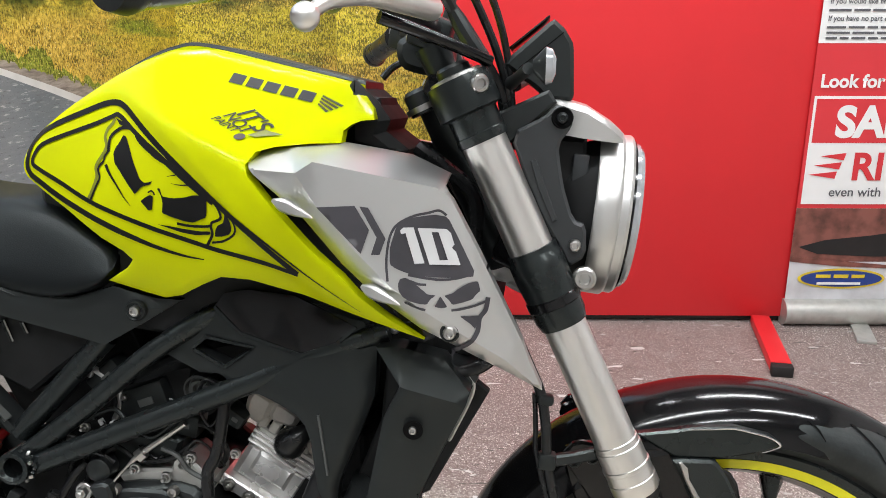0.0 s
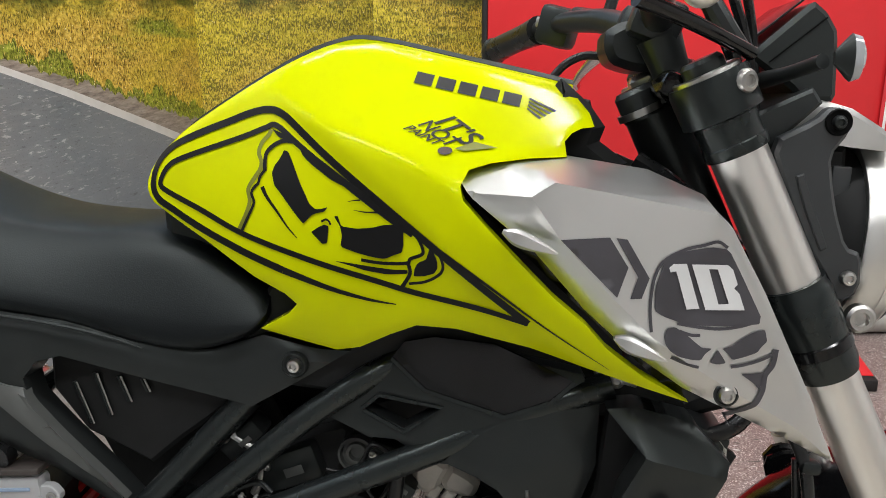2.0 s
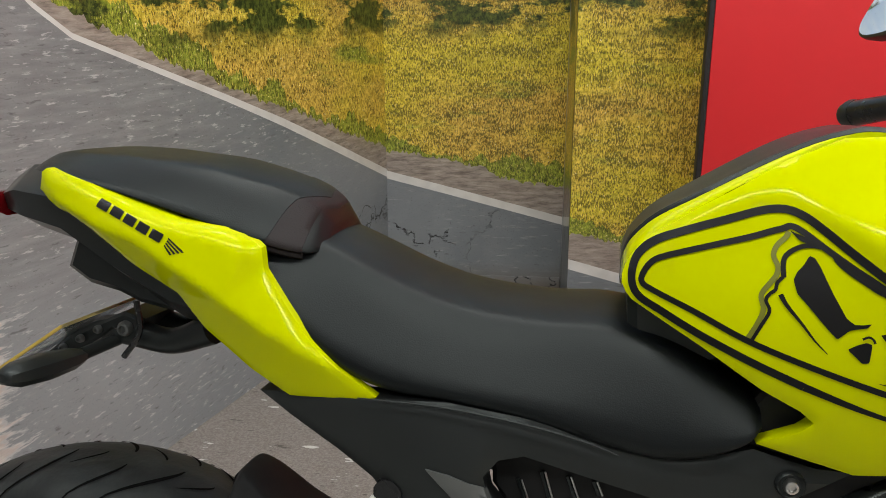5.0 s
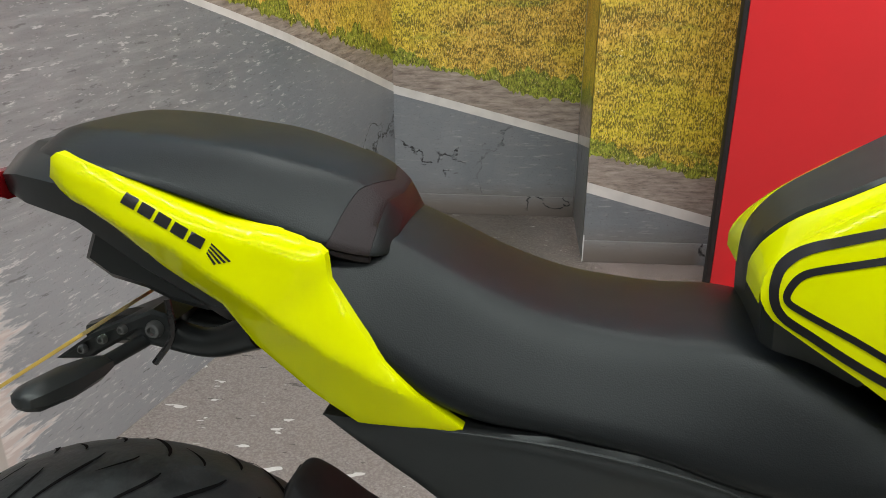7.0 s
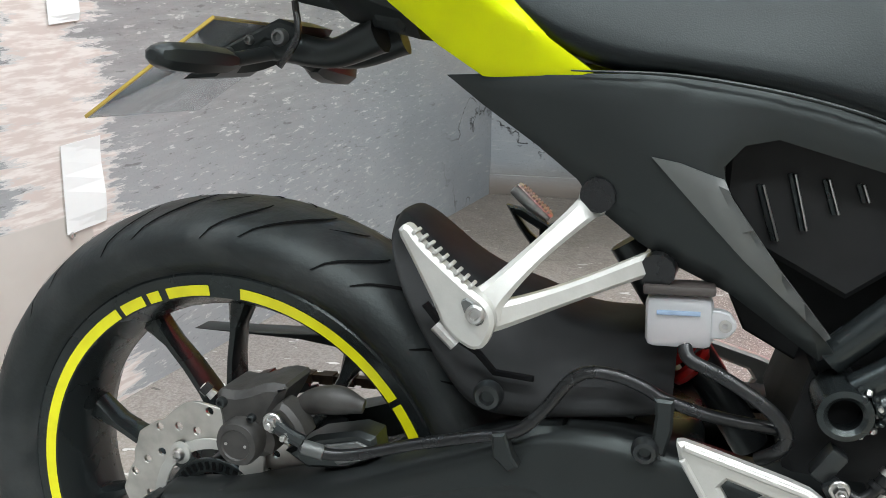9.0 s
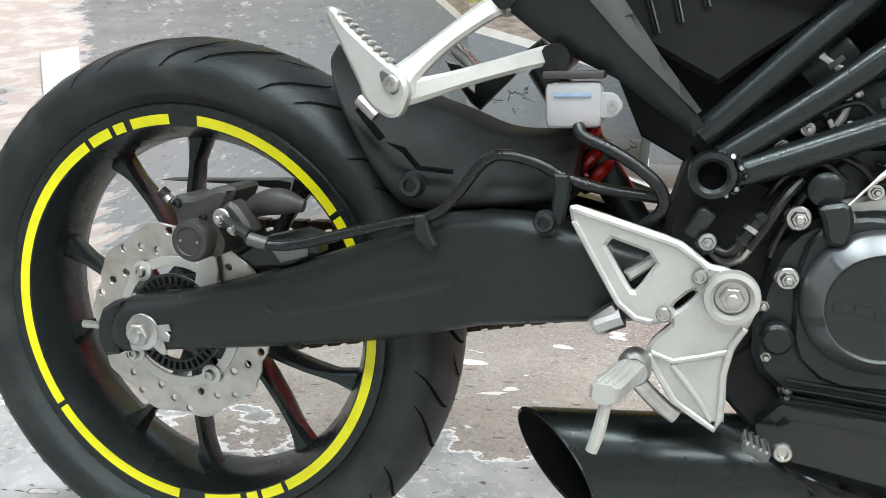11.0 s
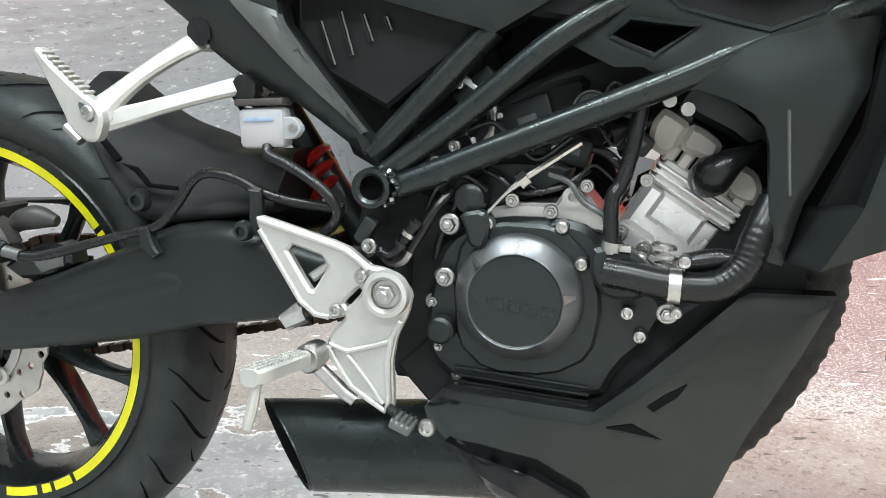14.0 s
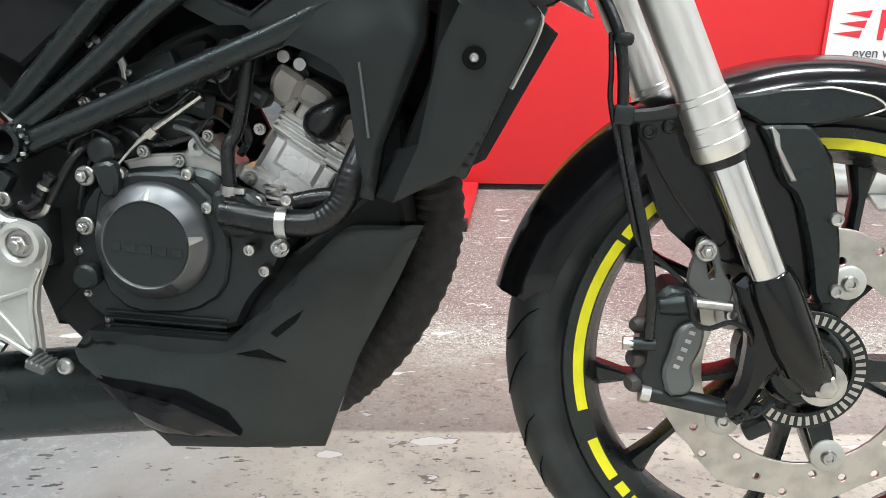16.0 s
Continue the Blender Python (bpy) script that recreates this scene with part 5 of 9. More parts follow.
seat_part("hugger_fender", [(0.170, 0.610, 0.606, 0.012, 0.022), (0.179, 0.617, 0.588, 0.030, 0.056), (0.194, 0.611, 0.556, 0.038, 0.074), (0.212, 0.598, 0.528, 0.043, 0.083), (0.236, 0.581, 0.495, 0.046, 0.089), (0.264, 0.567, 0.468, 0.049, 0.092),
                            (0.30, 0.556, 0.464, 0.051, 0.093), (0.345, 0.541, 0.470, 0.052, 0.093), (0.39, 0.541, 0.478, 0.052, 0.092), (0.42, 0.545, 0.485, 0.052, 0.092)], DARK, "black rear hugger mudguard")
seat_part("rider_seat", [(0.222, 0.870, 0.862, 0.045, 0.078), (0.232, 0.875, 0.838, 0.058, 0.093), (0.252, 0.875, 0.808, 0.066, 0.104), (0.279, 0.867, 0.779, 0.071, 0.110), (0.317, 0.851, 0.755, 0.075, 0.113), (0.358, 0.833, 0.743, 0.077, 0.115),
                         (0.408, 0.818, 0.738, 0.078, 0.115), (0.475, 0.811, 0.728, 0.080, 0.114), (0.53, 0.812, 0.714, 0.084, 0.115), (0.574, 0.803, 0.707, 0.090, 0.116), (0.607, 0.788, 0.711, 0.094, 0.117),
                         (0.632, 0.775, 0.720, 0.097, 0.117), (0.645, 0.767, 0.729, 0.097, 0.115), (0.652, 0.759, 0.739, 0.094, 0.109)], SEATV, "black vinyl rider seat")
PAD = [(0.000, 0.924, 0.917, 0.03, 0.05), (0.006, 0.931, 0.916, 0.052, 0.078), (0.030, 0.9360, 0.914, 0.066, 0.096), (0.075, 0.9355, 0.906, 0.071, 0.101), (0.122, 0.9320, 0.893, 0.071, 0.101), (0.165, 0.928, 0.880, 0.069, 0.100),
       (0.205, 0.919, 0.868, 0.065, 0.098), (0.236, 0.910, 0.857, 0.059, 0.094), (0.258, 0.900, 0.851, 0.053, 0.087), (0.272, 0.888, 0.849, 0.046, 0.078), (0.281, 0.874, 0.850, 0.036, 0.062)]
seat_part("pillion_seat", PAD, SEATV, "black vinyl pillion pad")
seat_wrap("nose_panel", PAD, lambda t: 0.226 + 0.036 * t ** 0.8, lambda t: 0.266 + 0.008 * t, 0.0007, SEATV2, "brown-black nose panel")
seat_wrap("seat_strap", PAD, lambda t: 0.199 + 0.042 * t ** 0.8, lambda t: 0.230 + 0.036 * t ** 0.8, 0.0013, SEATV, "stitched strap over the pad")


TAIL_TOP = [(0.034, 0.922, -0.101), (0.079, 0.9105, -0.100), (0.1225, 0.8956, -0.100), (0.165, 0.8826, -0.100), (0.204, 0.8773, -0.100), (0.236, 0.867, -0.102)]
TAIL_CREASE = [(0.036, 0.918, -0.106), (0.080, 0.9055, -0.112), (0.124, 0.8905, -0.115), (0.168, 0.880, -0.118), (0.190, 0.8745, -0.119), (0.232, 0.864, -0.119)]
TAIL_RIDGE = [(0.050, 0.893, -0.112), (0.0905, 0.877, -0.122), (0.1315, 0.866, -0.126), (0.173, 0.843, -0.132), (0.2145, 0.8195, -0.134), (0.247, 0.7985, -0.132), (0.2757, 0.783, -0.128), (0.304, 0.768, -0.122), (0.343, 0.746, -0.117)]
TAIL_FOOT = [(0.0265, 0.903, -0.101), (0.0455, 0.889, -0.102), (0.0755, 0.8695, -0.103), (0.1185, 0.840, -0.105), (0.162, 0.8175, -0.108), (0.187, 0.788, -0.109), (0.2305, 0.756, -0.112), (0.2655, 0.735, -0.112)]
TAIL_EDGE = [(0.242, 0.8625, -0.111), (0.2455, 0.844, -0.115), (0.2655, 0.8158, -0.118), (0.2868, 0.787, -0.119), (0.313, 0.7628, -0.118), (0.3445, 0.7415, -0.1155)]
tail_pts = {}
for run, key in ((TAIL_TOP, "t"), (TAIL_CREASE, "c"), (TAIL_RIDGE, "r"), (TAIL_FOOT, "f"), (TAIL_EDGE, "e")):
    tail_pts.update({f"{key}{k}": p for k, p in enumerate(run)})
tail_pts.update(tip=(0.3405, 0.7345, -0.113), low=(0.309, 0.734, -0.112))
tail_f = tin(tail_pts, [[f"c{k}" for k in range(6)] + ["e0"], [f"r{k}" for k in range(9)]])[0]
tail_f = softened(tail_f, 0.0040)
tail_o = [(0.031, 0.9185), (0.036, 0.922)] + [p[:2] for p in TAIL_TOP[1:] + TAIL_EDGE] + [(0.3405, 0.7345), (0.309, 0.734)] + [p[:2] for p in TAIL_FOOT[::-1]]
tail_ob = skin("tail_cowl", tail_o, tail_f, NEON, bike, "neon yellow tail cowl", both=True, thick=0.010, res=0.005, edge=0.002, round_in=0.004)
plate("tail_liner", [(0.04, 0.915), (0.2, 0.872), (0.34, 0.75), (0.28, 0.745), (0.2, 0.80), (0.1, 0.865)], -0.098, 0.098, DARK, bike)


def brand_blocks(f, x0, z0, x1, z1, height, n, name, label):
    """The maker's lettering as plain dark blocks, with a plain fan for its badge."""
    bm = bmesh.new()
    d = Vector((x1 - x0, z1 - z0))
    u = d.normalized()
    v = Vector((-u[1], u[0]))
    step = d.length / (n + 1.3)
    for k in range(n):
        o = Vector((x0, z0)) + u * step * k
        p = [o, o + u * step * 0.80, o + u * step * 0.80 + v * height, o + v * height]
        q = skin_mesh(p, lambda x, z: f(x, z) - 0.0012, thick=0, res=0.004, edge=0)
        me = bpy.data.meshes.new("joined")
        q.to_mesh(me)
        q.free()
        bm.from_mesh(me)
        bpy.data.meshes.remove(me)
    for k in range(4):
        o = Vector((x0, z0)) + u * step * (n + 0.15) + v * height * (0.95 - 0.28 * k)
        p = [o, o + u * step * (1.3 - 0.2 * k) - v * height * 0.55, o + u * step * (1.2 - 0.2 * k) - v * height * 0.72, o - v * height * 0.16]
        q = skin_mesh(p, lambda x, z: f(x, z) - 0.0012, thick=0, res=0.004, edge=0)
        me = bpy.data.meshes.new("joined")
        q.to_mesh(me)
        q.free()
        bm.from_mesh(me)
        bpy.data.meshes.remove(me)
    return part(name, bm, VINYL_K, bike, label)


brand_blocks(on_mesh(tail_ob, tail_f), 0.0935, 0.892, 0.1770, 0.8560, 0.0075, 5, "tail_marking", "black block marking and badge")

rear_r = []
for x, zt, zb, w in ((-0.060, 0.893, 0.872, 0.030), (-0.048, 0.906, 0.866, 0.055), (-0.018, 0.920, 0.858, 0.078), (0.03, 0.920, 0.846, 0.088), (0.08, 0.895, 0.81, 0.085), (0.13, 0.865, 0.775, 0.07), (0.19, 0.83, 0.762, 0.055)):
    rear_r.append([(x, -w * 0.6, zt), (x, -w, zt - (zt - zb) * 0.35), (x, -w * 0.9, zb + (zt - zb) * 0.25), (x, -w * 0.5, zb), (x, w * 0.5, zb), (x, w * 0.9, zb + (zt - zb) * 0.25), (x, w, zt - (zt - zb) * 0.35), (x, w * 0.6, zt)])
part("tail_end", loft_mesh(rear_r), PLASTIC, bike)
part("tail_lamp", loft_mesh([[(-0.0615, y * s, z) if k == 0 else (-0.052, y * s * 1.5, z) for y, z in ((-0.045, 0.893), (-0.05, 0.878), (-0.035, 0.869), (0.035, 0.869), (0.05, 0.878), (0.045, 0.893))] for k, s in ((0, 0.9), (1, 0.9))]), RED_LENS, bike, "red tail lamp lens")
tube("plate_arm", [(0.155, -0.03, 0.765), (0.11, -0.026, 0.748), (0.066, -0.022, 0.752), (0.03, -0.02, 0.752)], [0.016, 0.013, 0.014, 0.010], PLASTIC, bike)
tube("plate_arm", [(0.155, 0.03, 0.765), (0.11, 0.026, 0.748), (0.066, 0.022, 0.752), (0.03, 0.02, 0.752)], [0.016, 0.013, 0.014, 0.010], PLASTIC, bike)
plate("under_tail", [(0.0083, 0.8205), (0.0316, 0.8052), (0.0626, 0.7984), (0.0855, 0.7888), (0.1156, 0.7832), (0.1451, 0.7867), (0.1525, 0.7704), (0.1766, 0.7671), (0.2, 0.8), (0.12, 0.875), (0.03, 0.88)], -0.045, 0.045, PLASTIC, bike, chamfer=0.006)
bolt(bike, (0.064, -0.034, 0.760), 0.0078, SATIN_GREY, height=0.008)
pl = part("number_plate", block_mesh((-0.034, 0.0, 0.729), (0.158, 0.176, 0.003), 0.0008, (0, -33.9, 0)), PLATE_G, bike, "clear acrylic rear plate with a yellow edge")
for dx, dy, sx, sy in ((0.078, 0, 0.0012, 0.178), (0, -0.088, 0.158, 0.0018)):
    ca, sa = math.cos(radians(33.9)), math.sin(radians(33.9))
    part("plate_edge", block_mesh((-0.034 + dx * ca, dy, 0.729 + dx * sa), (sx, sy, 0.0032), 0.0004, (0, -33.9, 0)), PLATE_Y, pl, "yellow edge")
part("reflector", block_mesh((-0.080, -0.070, 0.705), (0.012, 0.010, 0.005), 0.0015, (0, -33.9, 0)), RED_LENS, bike, "red plate reflector")
tube("plate_bracket", [(0.05, 0.0, 0.752), (0.02, 0.0, 0.745), (-0.02, 0.0, 0.735)], [0.012, 0.016, 0.010], PLASTIC, bike, seg=8)
plate("plate_stay", [(-0.0375, 0.7203), (-0.0016, 0.7467), (0.0605, 0.7760), (0.0837, 0.7700), (0.0724, 0.7525), (0.0486, 0.7564), (0.0226, 0.7403), (-0.0041, 0.7237)], -0.034, 0.034, PLASTIC, bike, chamfer=0.003)
for bx, bz, by in ((0.034, 0.757, -0.035), (0.014, 0.746, -0.035), (-0.006, 0.735, -0.035)):
    bolt(bike, (bx, by, bz), 0.0042, SATIN_GREY, height=0.006)


def indicator(root_p, tip_p, r, mat_tip, name="rear_indicator"):
    """A blunt wedge on a rubber stalk."""
    a, b = Vector(root_p), Vector(tip_p)
    d = b - a
    rings = []
    side = d.cross(Vector((0, 0, 1))).normalized()
    up = side.cross(d).normalized()
    for t, w, h in ((0, 0.6, 0.5), (0.15, 0.9, 0.8), (0.5, 1.25, 0.95), (0.85, 1.15, 0.85), (0.97, 0.8, 0.55), (1.0, 0.45, 0.3)):
        o = a + d * t
        rings.append([o + side * r * w * u + up * r * h * v for u, v in ((-1, -0.4), (-0.5, -1), (0.5, -1), (1, -0.4), (1, 0.5), (0.4, 1), (-0.4, 1), (-1, 0.5))])
    ob = part(name, loft_mesh(rings), PLASTIC, bike)
    if mat_tip is not None:
        part("lens", loft_mesh([[o + (a + d * t - o) * 0 + side * r * w * u + up * r * h * v + d * 0.01 for u, v in ((-1, -1), (1, -1), (1, 1), (-1, 1))] for t, w, h, o in ((0.9, 0.7, 0.5, a + d * 0.93), (1.0, 0.4, 0.3, a + d * 1.02))]), mat_tip, ob)
    return ob


indicator((0.034, -0.064, 0.738), (0.0155, -0.150, 0.741), 0.0125, None)
indicator((0.064, 0.03, 0.738), (0.062, 0.112, 0.730), 0.015, CLEAR)
tube("indicator_stalk", [(0.055, -0.02, 0.748), (0.034, -0.066, 0.739)], 0.0065, PLASTIC, bike)
tube("indicator_stalk", [(0.055, 0.01, 0.748), (0.064, 0.03, 0.738)], 0.008, PLASTIC, bike)
tube("lamp_wire", [(0.07, -0.05, 0.735), (0.085, -0.045, 0.76), (0.08, -0.04, 0.79)], 0.003, HOSE, bike, seg=6)

# ---- side cover with its strut
cover_f = bulge([(0.242, 0.732, -0.108), (0.40, 0.744, -0.116), (0.54, 0.716, -0.112), (0.65, 0.722, -0.108), (0.72, 0.711, -0.108), (0.676, 0.70, -0.112), (0.635, 0.659, -0.108), (0.538, 0.684, -0.114),
                 (0.463, 0.70, -0.118), (0.441, 0.66, -0.120), (0.524, 0.558, -0.108), (0.512, 0.549, -0.100), (0.45, 0.591, -0.100), (0.41, 0.608, -0.104), (0.338, 0.664, -0.104), (0.40, 0.675, -0.124),
                 (0.45, 0.628, -0.119), (0.30, 0.71, -0.112), (0.37, 0.70, -0.120)], 8e-5)
cover_ob = skin("side_cover", [(0.236, 0.735), (0.285, 0.738), (0.404, 0.742), (0.487, 0.731), (0.538, 0.714), (0.602, 0.709), (0.648, 0.723), (0.696, 0.712), (0.722, 0.711), (0.671, 0.680), (0.635, 0.659), (0.538, 0.684),
                    (0.470, 0.702), (0.449, 0.697), (0.437, 0.682), (0.441, 0.664), (0.524, 0.556), (0.515, 0.548), (0.45, 0.591), (0.41, 0.608), (0.385, 0.622), (0.351, 0.646), (0.338, 0.664), (0.307, 0.687), (0.264, 0.715)],
     cover_f, PLASTIC, bike, "matt black side cover", both=True, thick=0.03, res=0.010, edge=0.004)
cover_s = on_mesh(cover_ob, cover_f)
skin("cover_facet", [(0.3895, 0.686), (0.4087, 0.6832), (0.4382, 0.6736), (0.4449, 0.6608), (0.4821, 0.6124), (0.5188, 0.5697), (0.5157, 0.5671), (0.4567, 0.6188)], lambda x, z: cover_s(x, z) - 0.0035, SATIN_GREY, bike, "satin grey strut face", thick=0.012, res=0.006, edge=0.001)
tube("cover_edge", [(0.330, -0.1205, 0.7415), (0.40, -0.1225, 0.741), (0.465, -0.121, 0.733), (0.515, -0.1185, 0.722), (0.545, -0.1165, 0.712)], [0.0006, 0.0013, 0.0014, 0.0013, 0.0006], PLASTIC, bike, seg=8)
bolt(bike, (0.676, -0.1135, 0.700), 0.0062, STEEL)
lathe("bolt_cup", [(0.0, 0.0004), (0.0075, 0.0005), (0.0098, 0.0022), (0.0112, 0.0005), (0.0116, -0.002)], (0.676, -0.113, 0.700), PLASTIC, bike, seg=28)
for z in (0.660, 0.622):
    tube("rubber_plug", [(0.358 if z > 0.65 else 0.404, -0.07, z - (0 if z > 0.65 else 0.012)), (0.354 if z > 0.65 else 0.400, -0.112, z - (0.005 if z > 0.65 else 0.018))], 0.013, HOSE, bike)

# dark boxes under the seat and tank
plate("battery_box", [(0.44, 0.715), (0.64, 0.715), (0.62, 0.660), (0.56, 0.615), (0.53, 0.59), (0.47, 0.62), (0.44, 0.66)], -0.080, 0.080, DARK, bike, chamfer=0.004)
for (x0, z0), (x1, z1) in (((0.463, 0.668), (0.477, 0.629)), ((0.483, 0.677), (0.495, 0.638)), ((0.505, 0.675), (0.514, 0.651)), ((0.527, 0.673), (0.532, 0.661))):
    tube("box_rib", [(x0, -0.083, z0), (x1, -0.083, z1)], 0.0020, FRAME, bike, seg=6)
    # thin steel rod beside the rib, drawn in as its glint
    tube("box_rib_glint", [(x0 + 0.003, -0.0845, z0), (x1 + 0.003, -0.0845, z1)], 0.0009, STEEL, bike, seg=6)
plate("air_box", [(0.66, 0.775), (0.90, 0.86), (0.95, 0.80), (0.95, 0.70), (0.90, 0.67), (0.81, 0.672), (0.76, 0.672), (0.72, 0.668), (0.66, 0.675), (0.60, 0.70)], -0.095, 0.095, DARK, bike, chamfer=0.004)
plate("throttle_body", [(0.605, 0.56), (0.66, 0.615), (0.715, 0.63), (0.705, 0.585), (0.695, 0.56), (0.70, 0.535), (0.65, 0.522), (0.61, 0.53)], -0.055, 0.05, DARK, bike, chamfer=0.006, cut=1)
lathe("throttle_cap", [(0, 0.002), (0.006, 0.002), (0.007, 0.008), (0.010, 0.008), (0.011, 0.004), (0.014, 0.004), (0.015, 0.010), (0.017, 0.010), (0.017, 0)], (0.716, -0.050, 0.597), SATIN_GREY, bike, seg=24)
plate("regulator", [(0.640, 0.553), (0.692, 0.556), (0.688, 0.526), (0.652, 0.522)], -0.075, -0.05, ENGINE, bike, chamfer=0.003)

# ---- pillion footrests and fluid reservoir
for sgn in (1,):
    m = ALU
    root = new("pillion_footrest")
    root.parent = bike
    for rows in ([(0.352, -0.086, 0.650, 0.0120, 0.010), (0.343, -0.112, 0.641, 0.0086, 0.008), (0.318, -0.142, 0.616, 0.0072, 0.008), (0.296, -0.162, 0.591, 0.0098, 0.008), (0.288, -0.168, 0.580, 0.015, 0.007)],
                 [(0.402, -0.084, 0.607, 0.0115, 0.010), (0.390, -0.104, 0.606, 0.0082, 0.008), (0.345, -0.138, 0.590, 0.0070, 0.008), (0.305, -0.160, 0.576, 0.0092, 0.008), (0.289, -0.168, 0.574, 0.014, 0.007)]):
        flat_bar("bracket_arm", rows, m, root)
    for px, pz in ((0.352, 0.650), (0.402, 0.607)):
        lathe("mount_boss", [(0, 0.004), (0.011, 0.004), (0.013, 0), (0.013, -0.012)], (px, -0.098, pz), m, root, seg=24)
    pg = [(0.2280, 0.630), (0.2325, 0.6355), (0.2375, 0.634), (0.2425, 0.627), (0.250, 0.6195), (0.2595, 0.612), (0.268, 0.605), (0.280, 0.596), (0.2925, 0.588), (0.298, 0.580), (0.2995, 0.571), (0.2935, 0.555), (0.284, 0.552), (0.2715, 0.5585), (0.262, 0.568), (0.2585, 0.577), (0.2485, 0.595), (0.2385, 0.613)]
    bm = plate_mesh(chaikin([Vector(p) for p in pg], 0.2), -0.184 * sgn, -0.168 * sgn, 0.003)
    peg = part("footrest_bar", bm, m, root, smooth=30)
    tb = bmesh.new()
    for k in range(9):
        t = k / 8
        block_mesh((0.2405 + 0.041 * t, -0.176 * sgn, 0.6305 - 0.0335 * t), (0.0026, 0.014, 0.003), 0.0005, (0, 40, 0), tb)
    part("grip_teeth", tb, m, peg)
    plate("pivot_slot", [(0.2755, 0.587), (0.2805, 0.590), (0.292, 0.580), (0.2925, 0.573), (0.287, 0.570), (0.2795, 0.577)], -0.1855 * sgn, -0.183 * sgn, SATIN_GREY, root, chamfer=0.001, cut=1)
    bolt(root, (0.2865, -0.185 * sgn, 0.579), 0.0068, STEEL, axis=(0, -sgn, 0), height=0.004)
    tube("stop_pin", [(0.257, -0.176 * sgn, 0.566), (0.272, -0.176 * sgn, 0.553)], 0.0058, STEEL, root, seg=10)
far = new("pillion_footrest")
far.parent = bike
plate("bracket", [(0.234, 0.601), (0.252, 0.598), (0.281, 0.583), (0.313, 0.604), (0.345, 0.63), (0.36, 0.62), (0.322, 0.593), (0.279, 0.546), (0.267, 0.554), (0.248, 0.578)], 0.142, 0.152, FRAME, far, chamfer=0.002,
      holes=[[Vector(p) for p in ((0.247, 0.590), (0.271, 0.577), (0.272, 0.565), (0.262, 0.572))]])
peg = part("footrest_bar", block_mesh((0.2565, 0.172, 0.599), (0.052, 0.022, 0.014), 0.003, (0, 41, 0)), STEEL, far, "knurled steel bar")
tb = bmesh.new()
for k in range(10):
    for j in (-1, 0, 1):
        block_mesh((0.2565 + 0.0044 * (k - 4.5) * 0.755 + 0.0045, 0.172 + 0.006 * j, 0.599 - 0.0044 * (k - 4.5) * 0.656 + 0.0055), (0.0028, 0.0032, 0.004), 0.0004, (0, 41, 0), tb)
part("grip_teeth", tb, STEEL, peg)
res = new("brake_fluid_reservoir")
res.parent = bike
part("cup", block_mesh((0.4185, -0.104, 0.5685), (0.047, 0.022, 0.038), 0.006, (0, -4, 0)), MILK, res, "milky translucent cup")
part("fluid", block_mesh((0.4185, -0.104, 0.5615), (0.041, 0.016, 0.020), 0.003, (0, -4, 0)), FLUID, res, "pinkish fluid behind the plastic")
part("level_line", block_mesh((0.4175, -0.1155, 0.5765), (0.030, 0.0008, 0.0035), 0.0003, (0, -4, 0)), LEVEL, res, "blue level line")
part("lid", block_mesh((0.4165, -0.104, 0.5925), (0.050, 0.024, 0.0068), 0.002, (0, -4, 0)), BROWN_LID, res, "dark brown lid")
plate("tab", [(0.438, 0.580), (0.451, 0.580), (0.459, 0.570), (0.452, 0.560), (0.438, 0.559)], -0.112, -0.102, MILK, res, chamfer=0.001, cut=1)
lathe("tab_eye", [(0.002, 0), (0.0045, 0), (0.0045, 0.001), (0.002, 0.001)], (0.450, -0.1125, 0.570), STEEL, res, seg=16)
tube("reservoir_hose", [(0.424, -0.112, 0.552), (0.429, -0.118, 0.544), (0.450, -0.12, 0.536), (0.475, -0.122, 0.523), (0.492, -0.122, 0.5095), (0.498, -0.12, 0.496), (0.494, -0.118, 0.485), (0.482, -0.113, 0.474)], 0.0052, HOSE, bike)


# ---- frame
tube("frame_tube", [(0.553, -0.108, 0.522), (0.67, -0.108, 0.573), (0.79, -0.108, 0.625), (0.85, -0.109, 0.655), (0.90, -0.112, 0.677), (0.94, -0.110, 0.690)], 0.0122, FRAME, bike, both=True)
tube("frame_tube", [(0.540, -0.104, 0.533), (0.61, -0.104, 0.588), (0.68, -0.104, 0.648), (0.73, -0.098, 0.682), (0.77, -0.088, 0.705)], 0.0112, FRAME, bike, both=True)
tube("frame_tube", [(0.522, -0.090, 0.548), (0.575, -0.090, 0.605), (0.63, -0.090, 0.664)], 0.0125, FRAME, bike, both=True)
lathe("frame_boss", [(0.011, -0.05), (0.011, 0.0), (0.014, 0.003), (0.018, 0.002), (0.0185, -0.004), (0.0175, -0.06), (0.0175, -0.22)], (0.532, -0.124, 0.521), FRAME, bike, seg=32)
lathe("boss_bore", [(0, 0), (0.0112, 0)], (0.532, -0.112, 0.521), GROOVE, bike, seg=24)
rw = random.Random(9)
for k in range(20):
    a, rr = radians(-60 + 130 * k / 19), 0.0185
    part("weld_bead", block_mesh((0.534 + (rr + 0.003) * math.cos(a) + rw.uniform(-0.002, 0.002), -0.116 + rw.uniform(-0.008, 0.006), 0.522 + rr * math.sin(a)), (0.004, 0.005, 0.003), 0.001, (rw.uniform(0, 90), rw.uniform(0, 90), 0)), STEEL if k % 4 == 0 else FRAME, bike)
